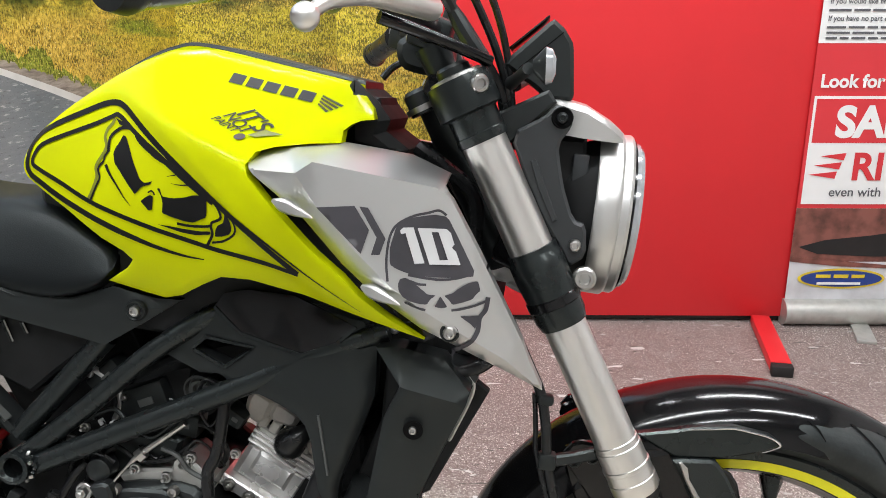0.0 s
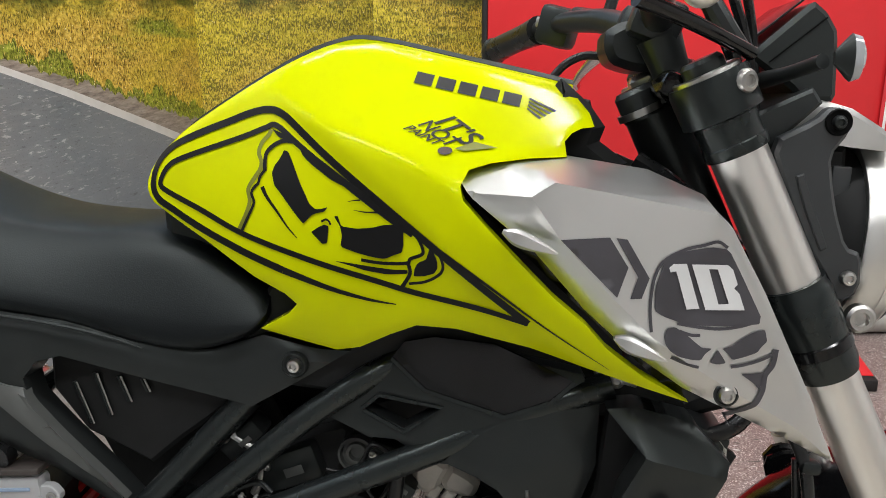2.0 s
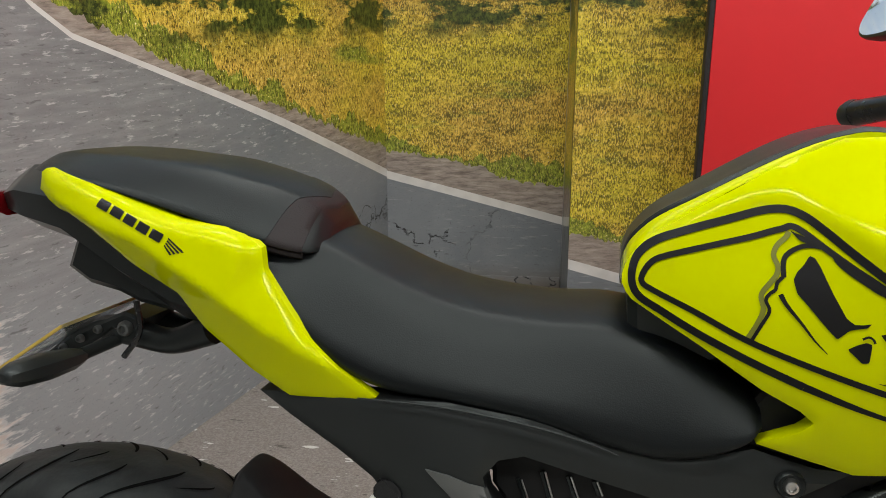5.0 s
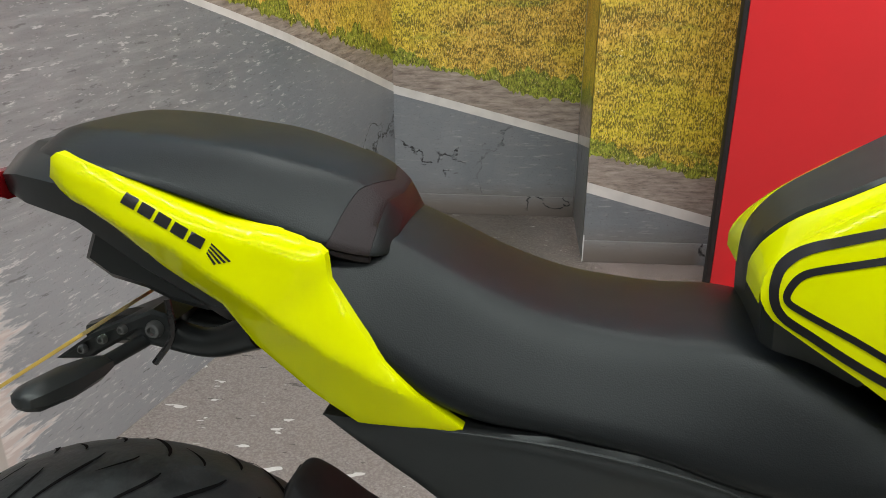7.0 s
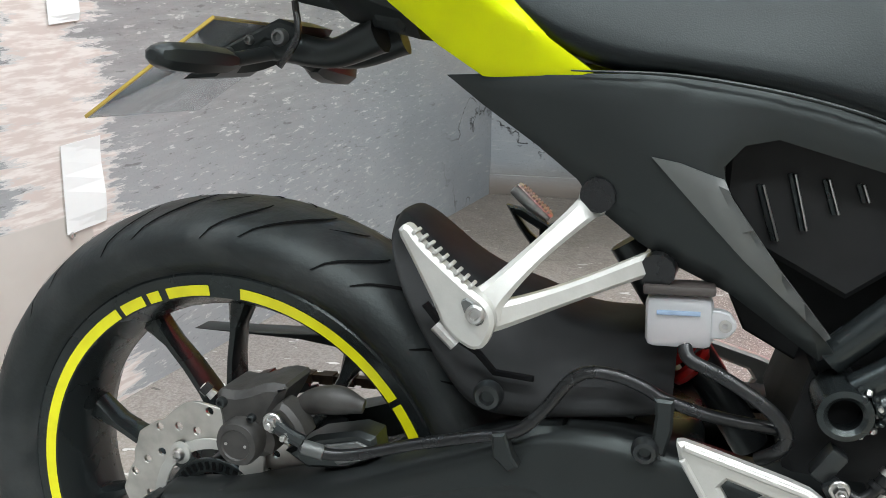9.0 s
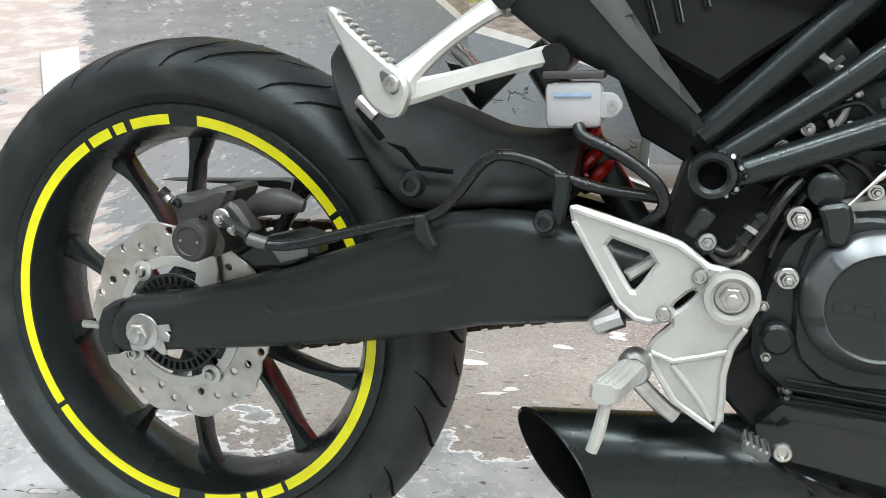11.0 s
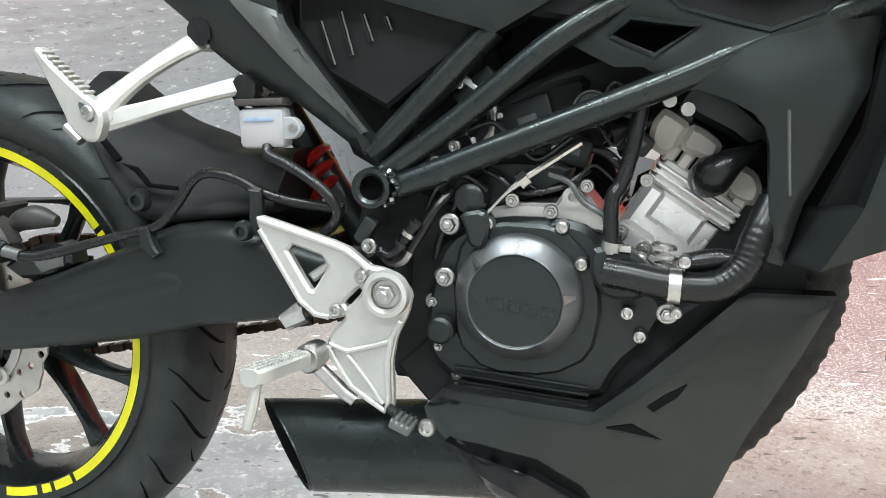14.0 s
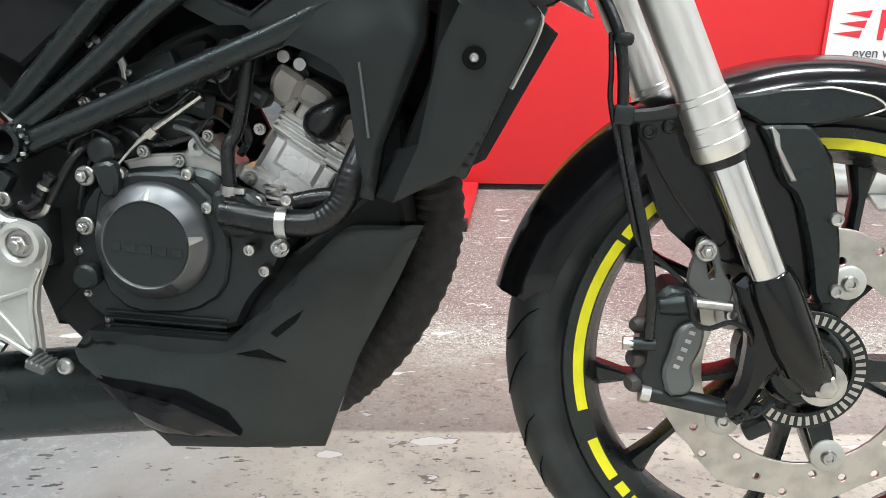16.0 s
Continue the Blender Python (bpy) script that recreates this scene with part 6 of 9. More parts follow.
plate("pivot_plate", [(0.515, 0.535), (0.60, 0.51), (0.62, 0.47), (0.585, 0.38), (0.575, 0.33), (0.545, 0.33), (0.52, 0.40), (0.50, 0.47)], -0.082, 0.082, DARK, bike, chamfer=0.006)

MID = {"u0": (0.700, 0.650, -0.100), "u1": (0.731, 0.682, -0.101), "u2": (0.772, 0.714, -0.105), "u3": (0.825, 0.718, -0.108), "u4": (0.915, 0.700, -0.117), "u5": (0.945, 0.672, -0.118),
       "r0": (0.736, 0.633, -0.102), "r1": (0.7743, 0.6326, -0.112), "r2": (0.8226, 0.6533, -0.117), "r3": (0.8502, 0.6667, -0.119), "r4": (0.897, 0.688, -0.121),
       "g0": (0.782, 0.6207, -0.110), "g1": (0.8115, 0.6237, -0.119), "g2": (0.831, 0.6195, -0.126), "g3": (0.848, 0.6138, -0.1295), "g4": (0.860, 0.6164, -0.1305), "g5": (0.9022, 0.6417, -0.1285), "g6": (0.916, 0.650, -0.122),
       "t0": (0.922, 0.620, -0.128), "t1": (0.9043, 0.5766, -0.1285), "t2": (0.8837, 0.530, -0.126), "t3": (0.876, 0.484, -0.118),
       "h0": (0.850, 0.606, -0.128), "h1": (0.862, 0.590, -0.127), "h2": (0.866, 0.54, -0.124), "h3": (0.869, 0.482, -0.116), "e0": (0.958, 0.627, -0.104), "e1": (0.938, 0.588, -0.104), "e2": (0.905, 0.52, -0.106), "e3": (0.887, 0.478, -0.108)}
mid_f = tin(MID, [["g0", "g1", "g2", "g3", "g4", "g5", "g6"], ["g6", "t0", "t1", "t2", "t3"], ["r1", "r2", "r3", "r4"]])[0]
mid_f = softened(mid_f, 0.008)
mid_ob = skin("frame_cover", [(0.700, 0.650), (0.731, 0.682), (0.772, 0.714), (0.825, 0.718), (0.915, 0.700), (0.930, 0.674), (0.928, 0.624), (0.910, 0.5766), (0.891, 0.530), (0.882, 0.479), (0.870, 0.482), (0.8655, 0.54), (0.8615, 0.575), (0.8565, 0.590), (0.848, 0.600),
                     (0.830, 0.609), (0.8054, 0.617), (0.7905, 0.616), (0.760, 0.634), (0.736, 0.633)], mid_f, PLASTIC, bike, "matt black frame cover with a window", both=True, thick=0.02, res=0.007, edge=0.002, round_in=0.005,
     holes=[[Vector(p) for p in ((0.7320, 0.6590), (0.7470, 0.6710), (0.7990, 0.6650), (0.7680, 0.6450))]])
mid_s = on_mesh(mid_ob, mid_f)
INSET = [(0.757, 0.706), (0.768, 0.7205), (0.793, 0.7255), (0.844, 0.722), (0.908, 0.695), (0.888, 0.679), (0.853, 0.665), (0.820, 0.673), (0.786, 0.682)]
skin("cover_panel", INSET, lambda x, z: mid_f(x, z) - 0.0022, GLOSS, bike, "gloss black inset panel", both=True, thick=0.004, res=0.008, edge=0.001)
skin("cover_lip", ribbon([(0.757, 0.7055), (0.786, 0.6805), (0.820, 0.6715), (0.853, 0.6635), (0.890, 0.678), (0.909, 0.6945)], 0.0032), lambda x, z: mid_f(x, z) - 0.0036, FRAME, bike, thick=0.004, res=0.006, edge=0.001)
skin("window_lip", ribbon([(0.7300, 0.6590), (0.7460, 0.6730), (0.801, 0.6665), (0.7680, 0.6425), (0.7310, 0.6580)], 0.0036), lambda x, z: mid_f(x, z) - 0.0022, FRAME, bike, thick=0.004, res=0.006, edge=0.001)
# highlight on the cover's edge, laid on as a thin grey tube
tube("cover_glint", [(0.872, mid_s(0.872, 0.604) - 0.0005, 0.604), (0.876, mid_s(0.876, 0.57) - 0.0005, 0.57), (0.880, mid_s(0.880, 0.538) - 0.0005, 0.538)], 0.0016, SATIN_GREY, bike, "grey line for the highlight on the cover's edge", seg=6)

RADC = {"t0": (0.933, 0.680, -0.140), "t1": (0.9558, 0.683, -0.143), "t2": (0.9993, 0.672, -0.140), "f1": (0.961, 0.652, -0.1685), "f2": (1.0235, 0.6345, -0.161), "f2b": (1.0265, 0.645, -0.155), "f3": (0.9594, 0.511, -0.154), "f3b": (0.9839, 0.5503, -0.157), "f4": (0.9324, 0.498, -0.151),
        "f5": (0.905, 0.4835, -0.147), "l1": (0.9445, 0.618, -0.164), "l2": (0.9275, 0.5347, -0.157), "n0": (0.925, 0.645, -0.112), "n1": (0.926, 0.588, -0.110), "n2": (0.900, 0.525, -0.110), "n3": (0.884, 0.483, -0.114)}
rad_f, rad_folds = tin(RADC, [["t0", "f1", "f2"], ["f1", "l1", "l2", "f5"]])
skin("radiator_cover", [RADC[k][:2] for k in ("f1", "t0", "t1", "t2", "f2b", "f2", "f3b", "f3", "f4", "f5", "n3", "n2", "l2", "l1")], rad_f, PLASTIC, bike,
     "matt black radiator cover", both=True, thick=0.03, res=0.006, edge=0.002, round_in=0.004, lines=rad_folds)
# dark plate added behind the slot between the covers for its deep shade
plate("slot_backing", [(0.895, 0.500), (0.930, 0.590), (0.940, 0.690), (0.990, 0.690), (0.972, 0.610), (0.935, 0.505)], -0.098, 0.098, DARK, bike, chamfer=0.003)
plate("under_tray", [(0.905, 0.705), (0.99, 0.712), (1.05, 0.700), (1.045, 0.668), (1.0, 0.655), (0.92, 0.655)], -0.095, 0.095, DARK, bike, chamfer=0.006)
for x, z in ((0.932, 0.697), (0.945, 0.690)):
    bolt(bike, (x, -0.099, z), 0.006, STEEL, height=0.006)
part("tray_clip", block_mesh((0.955, -0.100, 0.690), (0.014, 0.006, 0.006), 0.001, (0, 15, 0)), STEEL, bike)
lathe("bolt_recess", [(0.0, 0.0012), (0.0075, 0.0014), (0.0090, 0.0018), (0.0098, 0.0005)], (0.974, -0.1670, 0.610), GROOVE, bike, seg=28)
bolt(bike, (0.974, -0.1682, 0.610), 0.0042, STEEL, height=0.003)
rad = part("radiator", block_mesh((0.985, 0, 0.585), (0.034, 0.26, 0.165), 0.004, (0, 24, 0)), ENGINE, bike)
for k in range(14):
    z = -0.07 + 0.14 * k / 13
    part("cooling_fin", block_mesh((0.985 + z * math.sin(radians(24)), -0.1315, 0.585 + z * math.cos(radians(24))), (0.030, 0.002, 0.0025), 0, (0, 24, 0)), ENGINE, rad, smooth=0)
plate("radiator_side", [(1.027, 0.645), (1.043, 0.632), (0.984, 0.521), (0.960, 0.508), (0.955, 0.53)], -0.112, -0.100, DARK, bike, chamfer=0.002)
tube("radiator_edge", [(1.017, -0.128, 0.660), (1.028, -0.128, 0.640), (1.008, -0.128, 0.592), (1.004, -0.128, 0.585)], 0.0022, ALU, bike, "thin bright radiator edge", seg=6)

# ---- engine
eng = new("engine")
eng.parent = bike
plate("crankcase", [(0.588, 0.462), (0.606, 0.486), (0.647, 0.500), (0.70, 0.502), (0.727, 0.496), (0.748, 0.466), (0.80, 0.435), (0.785, 0.40), (0.76, 0.373), (0.744, 0.338), (0.616, 0.335), (0.582, 0.362), (0.578, 0.41)], -0.098, 0.098, ENGINE, eng, chamfer=0.006, cut=1)
plate("sump_guard", [(0.545, 0.345), (0.60, 0.40), (0.66, 0.37), (0.80, 0.42), (0.86, 0.47), (0.90, 0.50), (0.91, 0.44), (0.86, 0.32), (0.82, 0.24), (0.68, 0.235), (0.59, 0.30)], -0.085, 0.085, DARK, eng, chamfer=0.004)
plate("front_mount", [(0.80, 0.50), (0.86, 0.53), (0.90, 0.55), (0.905, 0.46), (0.86, 0.44), (0.80, 0.42)], -0.05, 0.05, DARK, eng, chamfer=0.004)
lathe("clutch_cover", [(0.058, -0.006), (0.058, 0.006), (0.0568, 0.010), (0.0545, 0.012), (0.0440, 0.0240), (0.0426, 0.0248), (0.0416, 0.0240)], (0.667, -0.102, 0.430), RING, eng, "round satin gunmetal cover ring", seg=72)
lathe("cover_disc", [(0.0417, 0.0242), (0.0406, 0.0230), (0, 0.0230)], (0.667, -0.102, 0.430), ENGINE, eng, "matt black cover disc", seg=72)
plate("case_web", [(0.605, 0.445), (0.612, 0.478), (0.640, 0.496), (0.70, 0.496), (0.728, 0.470), (0.742, 0.43), (0.735, 0.38), (0.70, 0.358), (0.64, 0.355), (0.61, 0.38)], -0.104, -0.097, ENGINE, eng, chamfer=0.003, cut=1)
for deg in (88, 8, -62, 200, 140):
    a = radians(deg)
    o, w, q = Vector((0.667, -0.1012, 0.430)), Vector((math.cos(a), 0, math.sin(a))), Vector((-math.sin(a), 0, math.cos(a)))
    nb = bmesh.new()
    tip = [nb.verts.new(o + w * r + q * d + Vector((0, -h, 0))) for r, d, h in ((0.0435, -0.0042, 0.0258), (0.0435, 0.0042, 0.0258), (0.0530, 0.0016, 0.0155), (0.0530, -0.0016, 0.0155), (0.0435, 0, 0.0268))]
    for f in ((0, 4, 3), (4, 1, 2), (4, 2, 3), (0, 1, 4)):
        nb.faces.new([tip[i] for i in f])
    part("cover_notch", nb, STEEL if deg in (88, 8) else RING, eng, smooth=0)
bm = bmesh.new()
for k in range(5):
    block_mesh((0.637 + 0.0150 * k, -0.1254, 0.4285 - 0.0012 * k), (0.0108, 0.0012, 0.008), 0.0003, (0, 4, 0), bm)
part("cover_marking", bm, ENGINE, eng, "raised plain block marking")
for k in range(3):
    part("case_rib", block_mesh((0.672, -0.0995, 0.353 - 0.007 * k), (0.125, 0.004, 0.003), 0.001, (0, 2, 0)), ENGINE, eng)
for x, y, z in ((0.597, -0.085, 0.492), (0.636, -0.100, 0.494), (0.702, -0.100, 0.496), (0.721, -0.102, 0.465), (0.763, -0.107, 0.427), (0.770, -0.100, 0.473), (0.594, -0.10, 0.443), (0.775, -0.100, 0.405)):
    bolt(eng, (x, y, z), 0.0065, STEEL, height=0.008)
plate("bright_casting", [(0.630, 0.504), (0.660, 0.512), (0.693, 0.514), (0.700, 0.526), (0.712, 0.530), (0.722, 0.522), (0.739, 0.503), (0.738, 0.490), (0.69, 0.495), (0.638, 0.493)], -0.088, -0.03, ALU, eng, chamfer=0.003)
lathe("casting_eye", [(0.004, 0), (0.009, 0), (0.009, 0.004), (0.004, 0.004)], (0.708, -0.0885, 0.521), ALU, eng, seg=24)
plate("harness_cover", [(0.555, 0.52), (0.57, 0.62), (0.64, 0.695), (0.80, 0.695), (0.90, 0.67), (0.93, 0.56), (0.89, 0.48), (0.82, 0.44), (0.60, 0.45)], 0.040, 0.052, DARK, eng,
      holes=[[Vector(p) for p in ((0.724, 0.556), (0.742, 0.562), (0.752, 0.552), (0.776, 0.560), (0.779, 0.543), (0.757, 0.530), (0.752, 0.505), (0.742, 0.500), (0.728, 0.512), (0.738, 0.528))]])
plate("inlet_cover", [(0.60, 0.575), (0.645, 0.612), (0.70, 0.640), (0.76, 0.655), (0.80, 0.640), (0.79, 0.615), (0.755, 0.60), (0.735, 0.585), (0.728, 0.565), (0.712, 0.555), (0.69, 0.545), (0.65, 0.53), (0.61, 0.535)], -0.045, 0.045, DARK, eng, chamfer=0.006, cut=1)
plate("starter_cover", [(0.585, 0.50), (0.60, 0.545), (0.66, 0.552), (0.705, 0.548), (0.70, 0.528), (0.66, 0.512), (0.63, 0.500)], -0.080, -0.03, PLASTIC, eng, chamfer=0.005, cut=1)
tube("inlet_rubber", [(0.735, -0.02, 0.575), (0.765, -0.02, 0.585), (0.80, -0.015, 0.592)], [0.024, 0.022, 0.026], HOSE, eng)
tube("wire_loom", [(0.70, -0.062, 0.555), (0.725, -0.07, 0.562), (0.745, -0.075, 0.55), (0.752, -0.072, 0.53), (0.742, -0.068, 0.512)], 0.004, HOSE, eng, seg=8)
tube("wire_loom", [(0.615, -0.085, 0.545), (0.64, -0.09, 0.535), (0.66, -0.088, 0.522), (0.695, -0.088, 0.528), (0.72, -0.08, 0.545)], 0.003, HOSE, eng, seg=8)
tube("wire_loom", [(0.575, -0.09, 0.50), (0.59, -0.10, 0.525), (0.612, -0.10, 0.535), (0.632, -0.095, 0.522)], 0.0032, HOSE, eng, seg=8)
# slanted barrel and head
ax = Vector((0.516, 0.0, 0.857)).normalized()


def barrel_slab(name, s0, s1, w0, w1, depth, mat, chamfer=0.002):
    o, nrm = Vector((0.788, 0.0, 0.486)), Vector((ax.z, 0, -ax.x))
    pts = [o + ax * s0 - nrm * w0, o + ax * s0 + nrm * w1, o + ax * s1 + nrm * w1, o + ax * s1 - nrm * w0]
    return plate(name, [(p.x, p.z) for p in pts], -depth, depth, mat, eng, chamfer=chamfer)


barrel_slab("cylinder_foot", -0.026, -0.010, 0.046, 0.052, 0.062, CYL)
barrel_slab("cylinder", -0.012, 0.037, 0.041, 0.040, 0.052, CYL, 0.007)
barrel_slab("cylinder_panel", 0.005, 0.0345, 0.025, 0.022, 0.0568, CYL, 0.0042)
for k in range(3):
    barrel_slab("cylinder_fin", 0.0365 + 0.0068 * k, 0.0402 + 0.0068 * k, 0.0432, 0.0415, 0.0575, CYL, 0.0014)
barrel_slab("cylinder_core", 0.034, 0.060, 0.040, 0.040, 0.0545, ALU)
HEAD = material("beige_cast_head", (0.56, 0.53, 0.48, 1), 0.5, metal=0.15, vary=0.2, scale=40, bump=0.12, bump_scale=300)
barrel_slab("head_core", 0.054, 0.094, 0.044, 0.044, 0.042, DARK, 0.004)
for outline in ([(0.7672, 0.5761), (0.7700, 0.5889), (0.7784, 0.6003), (0.7861, 0.5971), (0.8034, 0.5862), (0.7963, 0.5738), (0.7920, 0.5619), (0.7811, 0.5578), (0.7705, 0.5644)],
                [(0.7940, 0.5707), (0.8030, 0.5880), (0.8146, 0.5832), (0.8313, 0.5714), (0.8272, 0.5602), (0.8207, 0.5548), (0.8089, 0.5592), (0.7978, 0.5625)],
                [(0.8340, 0.5362), (0.8453, 0.5561), (0.8616, 0.5479), (0.8677, 0.5331), (0.8630, 0.5190), (0.8517, 0.5193), (0.8388, 0.5262)]):
    plate("cylinder_head", outline, -0.056, 0.056, HEAD, eng, chamfer=0.005, cut=1)
for w0, w1 in ((0.0440, -0.0330), (0.0300, -0.0190), (0.0160, -0.0080), (-0.0120, 0.0230), (-0.0270, 0.0400)):
    barrel_slab("head_rib", 0.0555, 0.0730, w0, w1, 0.0535, HEAD, 0.002)
for bx, bz in ((0.781, 0.607), (0.797, 0.600)):
    tube("head_bolt", [(bx, -0.030, bz), (bx + 0.002, -0.056, bz)], 0.0062, STEEL, eng, seg=10)
plate("head_cover", [(0.785, 0.604), (0.806, 0.592), (0.836, 0.578), (0.866, 0.556), (0.880, 0.580), (0.840, 0.612), (0.800, 0.626)], -0.046, 0.046, ENGINE, eng, chamfer=0.006)
for w in (-0.034, -0.008, 0.018, 0.042):
    p2 = Vector((0.788, 0, 0.486)) + ax * (-0.018) + Vector((ax.z, 0, -ax.x)) * w
    bolt(eng, (p2.x, -0.062, p2.z), 0.005, STEEL, hexed=True)
tube("plug_cap", [(0.8205, -0.050, 0.540), (0.8221, -0.066, 0.5431), (0.8260, -0.076, 0.548), (0.8360, -0.078, 0.5570), (0.8480, -0.074, 0.5650), (0.8620, -0.066, 0.5730)], [0.0175, 0.0180, 0.0170, 0.0125, 0.0080, 0.0060], HOSE, eng)
plate("pump_housing", [(0.728, 0.480), (0.745, 0.486), (0.765, 0.482), (0.785, 0.462), (0.775, 0.440), (0.745, 0.438), (0.730, 0.455)], -0.118, -0.09, ENGINE, eng, chamfer=0.004, cut=1)
ch = spline([Vector(p) for p in ((0.742, -0.122, 0.464), (0.763, -0.124, 0.462), (0.795, -0.124, 0.458), (0.830, -0.122, 0.459), (0.852, -0.118, 0.476), (0.861, -0.112, 0.502), (0.872, -0.10, 0.53))], 10)
tube("coolant_hose", [tuple(p) for p in ch], [0.0130 - (0.0005 if k % 2 and 30 < k < 52 else 0) for k in range(len(ch))], HOSE, eng, "ribbed coolant hose", n=2)
for x, z in ((0.800, 0.4555),):
    lathe("hose_clamp", [(0.0140, -0.005), (0.0148, -0.005), (0.0148, 0.005), (0.0140, 0.005)], (x, -0.124, z + 0.0015), STEEL, eng, axis=(1, 0, 0), seg=24)
bolt(eng, (0.803, -0.132, 0.437), 0.005, STEEL)
bolt(eng, (0.806, -0.13, 0.480), 0.006, STEEL)
tube("breather_hose", [(0.762, -0.095, 0.612), (0.757, -0.098, 0.57), (0.750, -0.10, 0.538), (0.743, -0.105, 0.522), (0.745, -0.11, 0.485), (0.745, -0.112, 0.470)], 0.0068, HOSE, eng)
lathe("hose_clamp", [(0.0076, -0.004), (0.0082, -0.004), (0.0082, 0.004), (0.0076, 0.004)], (0.745, -0.1105, 0.482), STEEL, eng, axis=(0, 0, 1), seg=20)
tube("coolant_hose", [(0.806, -0.11, 0.474), (0.835, -0.108, 0.480), (0.862, -0.10, 0.476)], 0.009, HOSE, eng)
tube("clutch_cable", [(0.632, -0.105, 0.500), (0.648, -0.10, 0.519), (0.664, -0.095, 0.534), (0.712, -0.088, 0.569)], [0.0015, 0.0015, 0.0034, 0.0034], STEEL, eng, seg=8)
tube("cable_nut", [(0.661, -0.097, 0.531), (0.668, -0.096, 0.537)], 0.0075, STEEL, eng, seg=6)
plate("clutch_arm", [(0.612, 0.503), (0.634, 0.508), (0.640, 0.492), (0.636, 0.472), (0.622, 0.474), (0.618, 0.49)], -0.118, -0.100, ENGINE, eng, chamfer=0.003, cut=1)
lathe("filler_cap", [(0, 0), (0.013, 0), (0.013, 0.012), (0.010, 0.015), (0, 0.015)], (0.597, -0.100, 0.392), PLASTIC, eng, seg=14)
tube("metal_pipe", [(0.585, -0.09, 0.455), (0.59, -0.092, 0.475), (0.60, -0.094, 0.50), (0.615, -0.09, 0.525), (0.63, -0.08, 0.535)], 0.0035, HOSE, eng, seg=8)
tube("brake_pipe", [(0.535, -0.11, 0.462), (0.548, -0.112, 0.452), (0.560, -0.112, 0.455), (0.566, -0.112, 0.464)], 0.0042, STEEL, eng, seg=10)
tube("brake_line", [(0.566, -0.112, 0.464), (0.576, -0.11, 0.482), (0.588, -0.104, 0.505), (0.60, -0.095, 0.52)], 0.0048, HOSE, eng, seg=10)
part("pipe_union", block_mesh((0.527, -0.118, 0.482), (0.014, 0.016, 0.026), 0.003, (0, 30, 0)), ENGINE, eng)
tube("vent_pipe", [(0.60, -0.07, 0.62), (0.625, -0.07, 0.602), (0.63, -0.07, 0.58), (0.622, -0.07, 0.56)], 0.004, SILVER, eng, seg=8)

bolt(eng, (0.601, -0.104, 0.491), 0.0068, STEEL, height=0.008, hexed=True)
lathe("switch_cap", [(0, 0.010), (0.009, 0.010), (0.0135, 0.007), (0.0145, 0), (0.0145, -0.012)], (0.618, -0.098, 0.515), ENGINE, eng, seg=28)
lathe("hose_clamp", [(0.0082, -0.004), (0.0092, -0.004), (0.0092, 0.004), (0.0082, 0.004)], (0.7465, -0.112, 0.484), STEEL, eng, axis=(0.1, 0, 1), seg=20)
part("clamp_ear", block_mesh((0.7575, -0.118, 0.484), (0.010, 0.005, 0.006), 0.001), STEEL, eng)
for bx, bz in ((0.796, 0.433), (0.599, 0.442)):
    bolt(eng, (bx, -0.122 if bx > 0.7 else -0.106, bz), 0.0062, STEEL, height=0.007, hexed=True)
for k in range(0, 6, 2):
    part("clamp_band", lathe_mesh([(0.0098, -0.0012), (0.0106, -0.0012), (0.0106, 0.0012), (0.0098, 0.0012)], (0.789 + 0.0006 * k, -0.112, 0.488 - 0.0042 * k), (0.15, 0, 1), 18, closed=True), STEEL, eng)
tube("brake_pipe", [(0.541, -0.118, 0.462), (0.550, -0.120, 0.460), (0.558, -0.119, 0.467), (0.567, -0.117, 0.482), (0.575, -0.115, 0.493)], [0.0040, 0.0040, 0.0040, 0.0046, 0.0046], HOSE, eng, seg=12)
for k in range(3):
    lathe("pipe_collar", [(0.0052, -0.002), (0.0064, -0.002), (0.0064, 0.002), (0.0052, 0.002)], (0.560 + 0.006 * k, -0.1185 + 0.0013 * k, 0.471 + 0.0095 * k), STEEL if k == 1 else HOSE, eng, axis=(0.5, 0.1, 0.85), seg=18)
part("banjo_block", block_mesh((0.532, -0.124, 0.466), (0.013, 0.012, 0.015), 0.003, (0, -35, 0)), ENGINE, eng)
bolt(eng, (0.534, -0.131, 0.470), 0.0048, STEEL, height=0.007, hexed=True)
rd = random.Random(5)
for x, z, w, h, turn in ((0.655, 0.585, 0.060, 0.034, -20), (0.700, 0.560, 0.040, 0.026, 12), (0.640, 0.548, 0.030, 0.022, -30), (0.745, 0.603, 0.034, 0.022, 18), (0.612, 0.612, 0.044, 0.020, -42), (0.760, 0.570, 0.024, 0.018, 35)):
    box = part("electric_box", block_mesh((x, -0.058, z), (w, 0.030, h), 0.004, (0, turn, 0)), PLASTIC, eng)
    part("box_label", block_mesh((x + 0.1 * w, -0.0735, z), (w * 0.3, 0.001, h * 0.25), 0.0003, (0, turn, 0)), SATIN_GREY, box)
    bolt(eng, (x - w * 0.32, -0.073, z + h * 0.1), 0.004, STEEL, height=0.003)
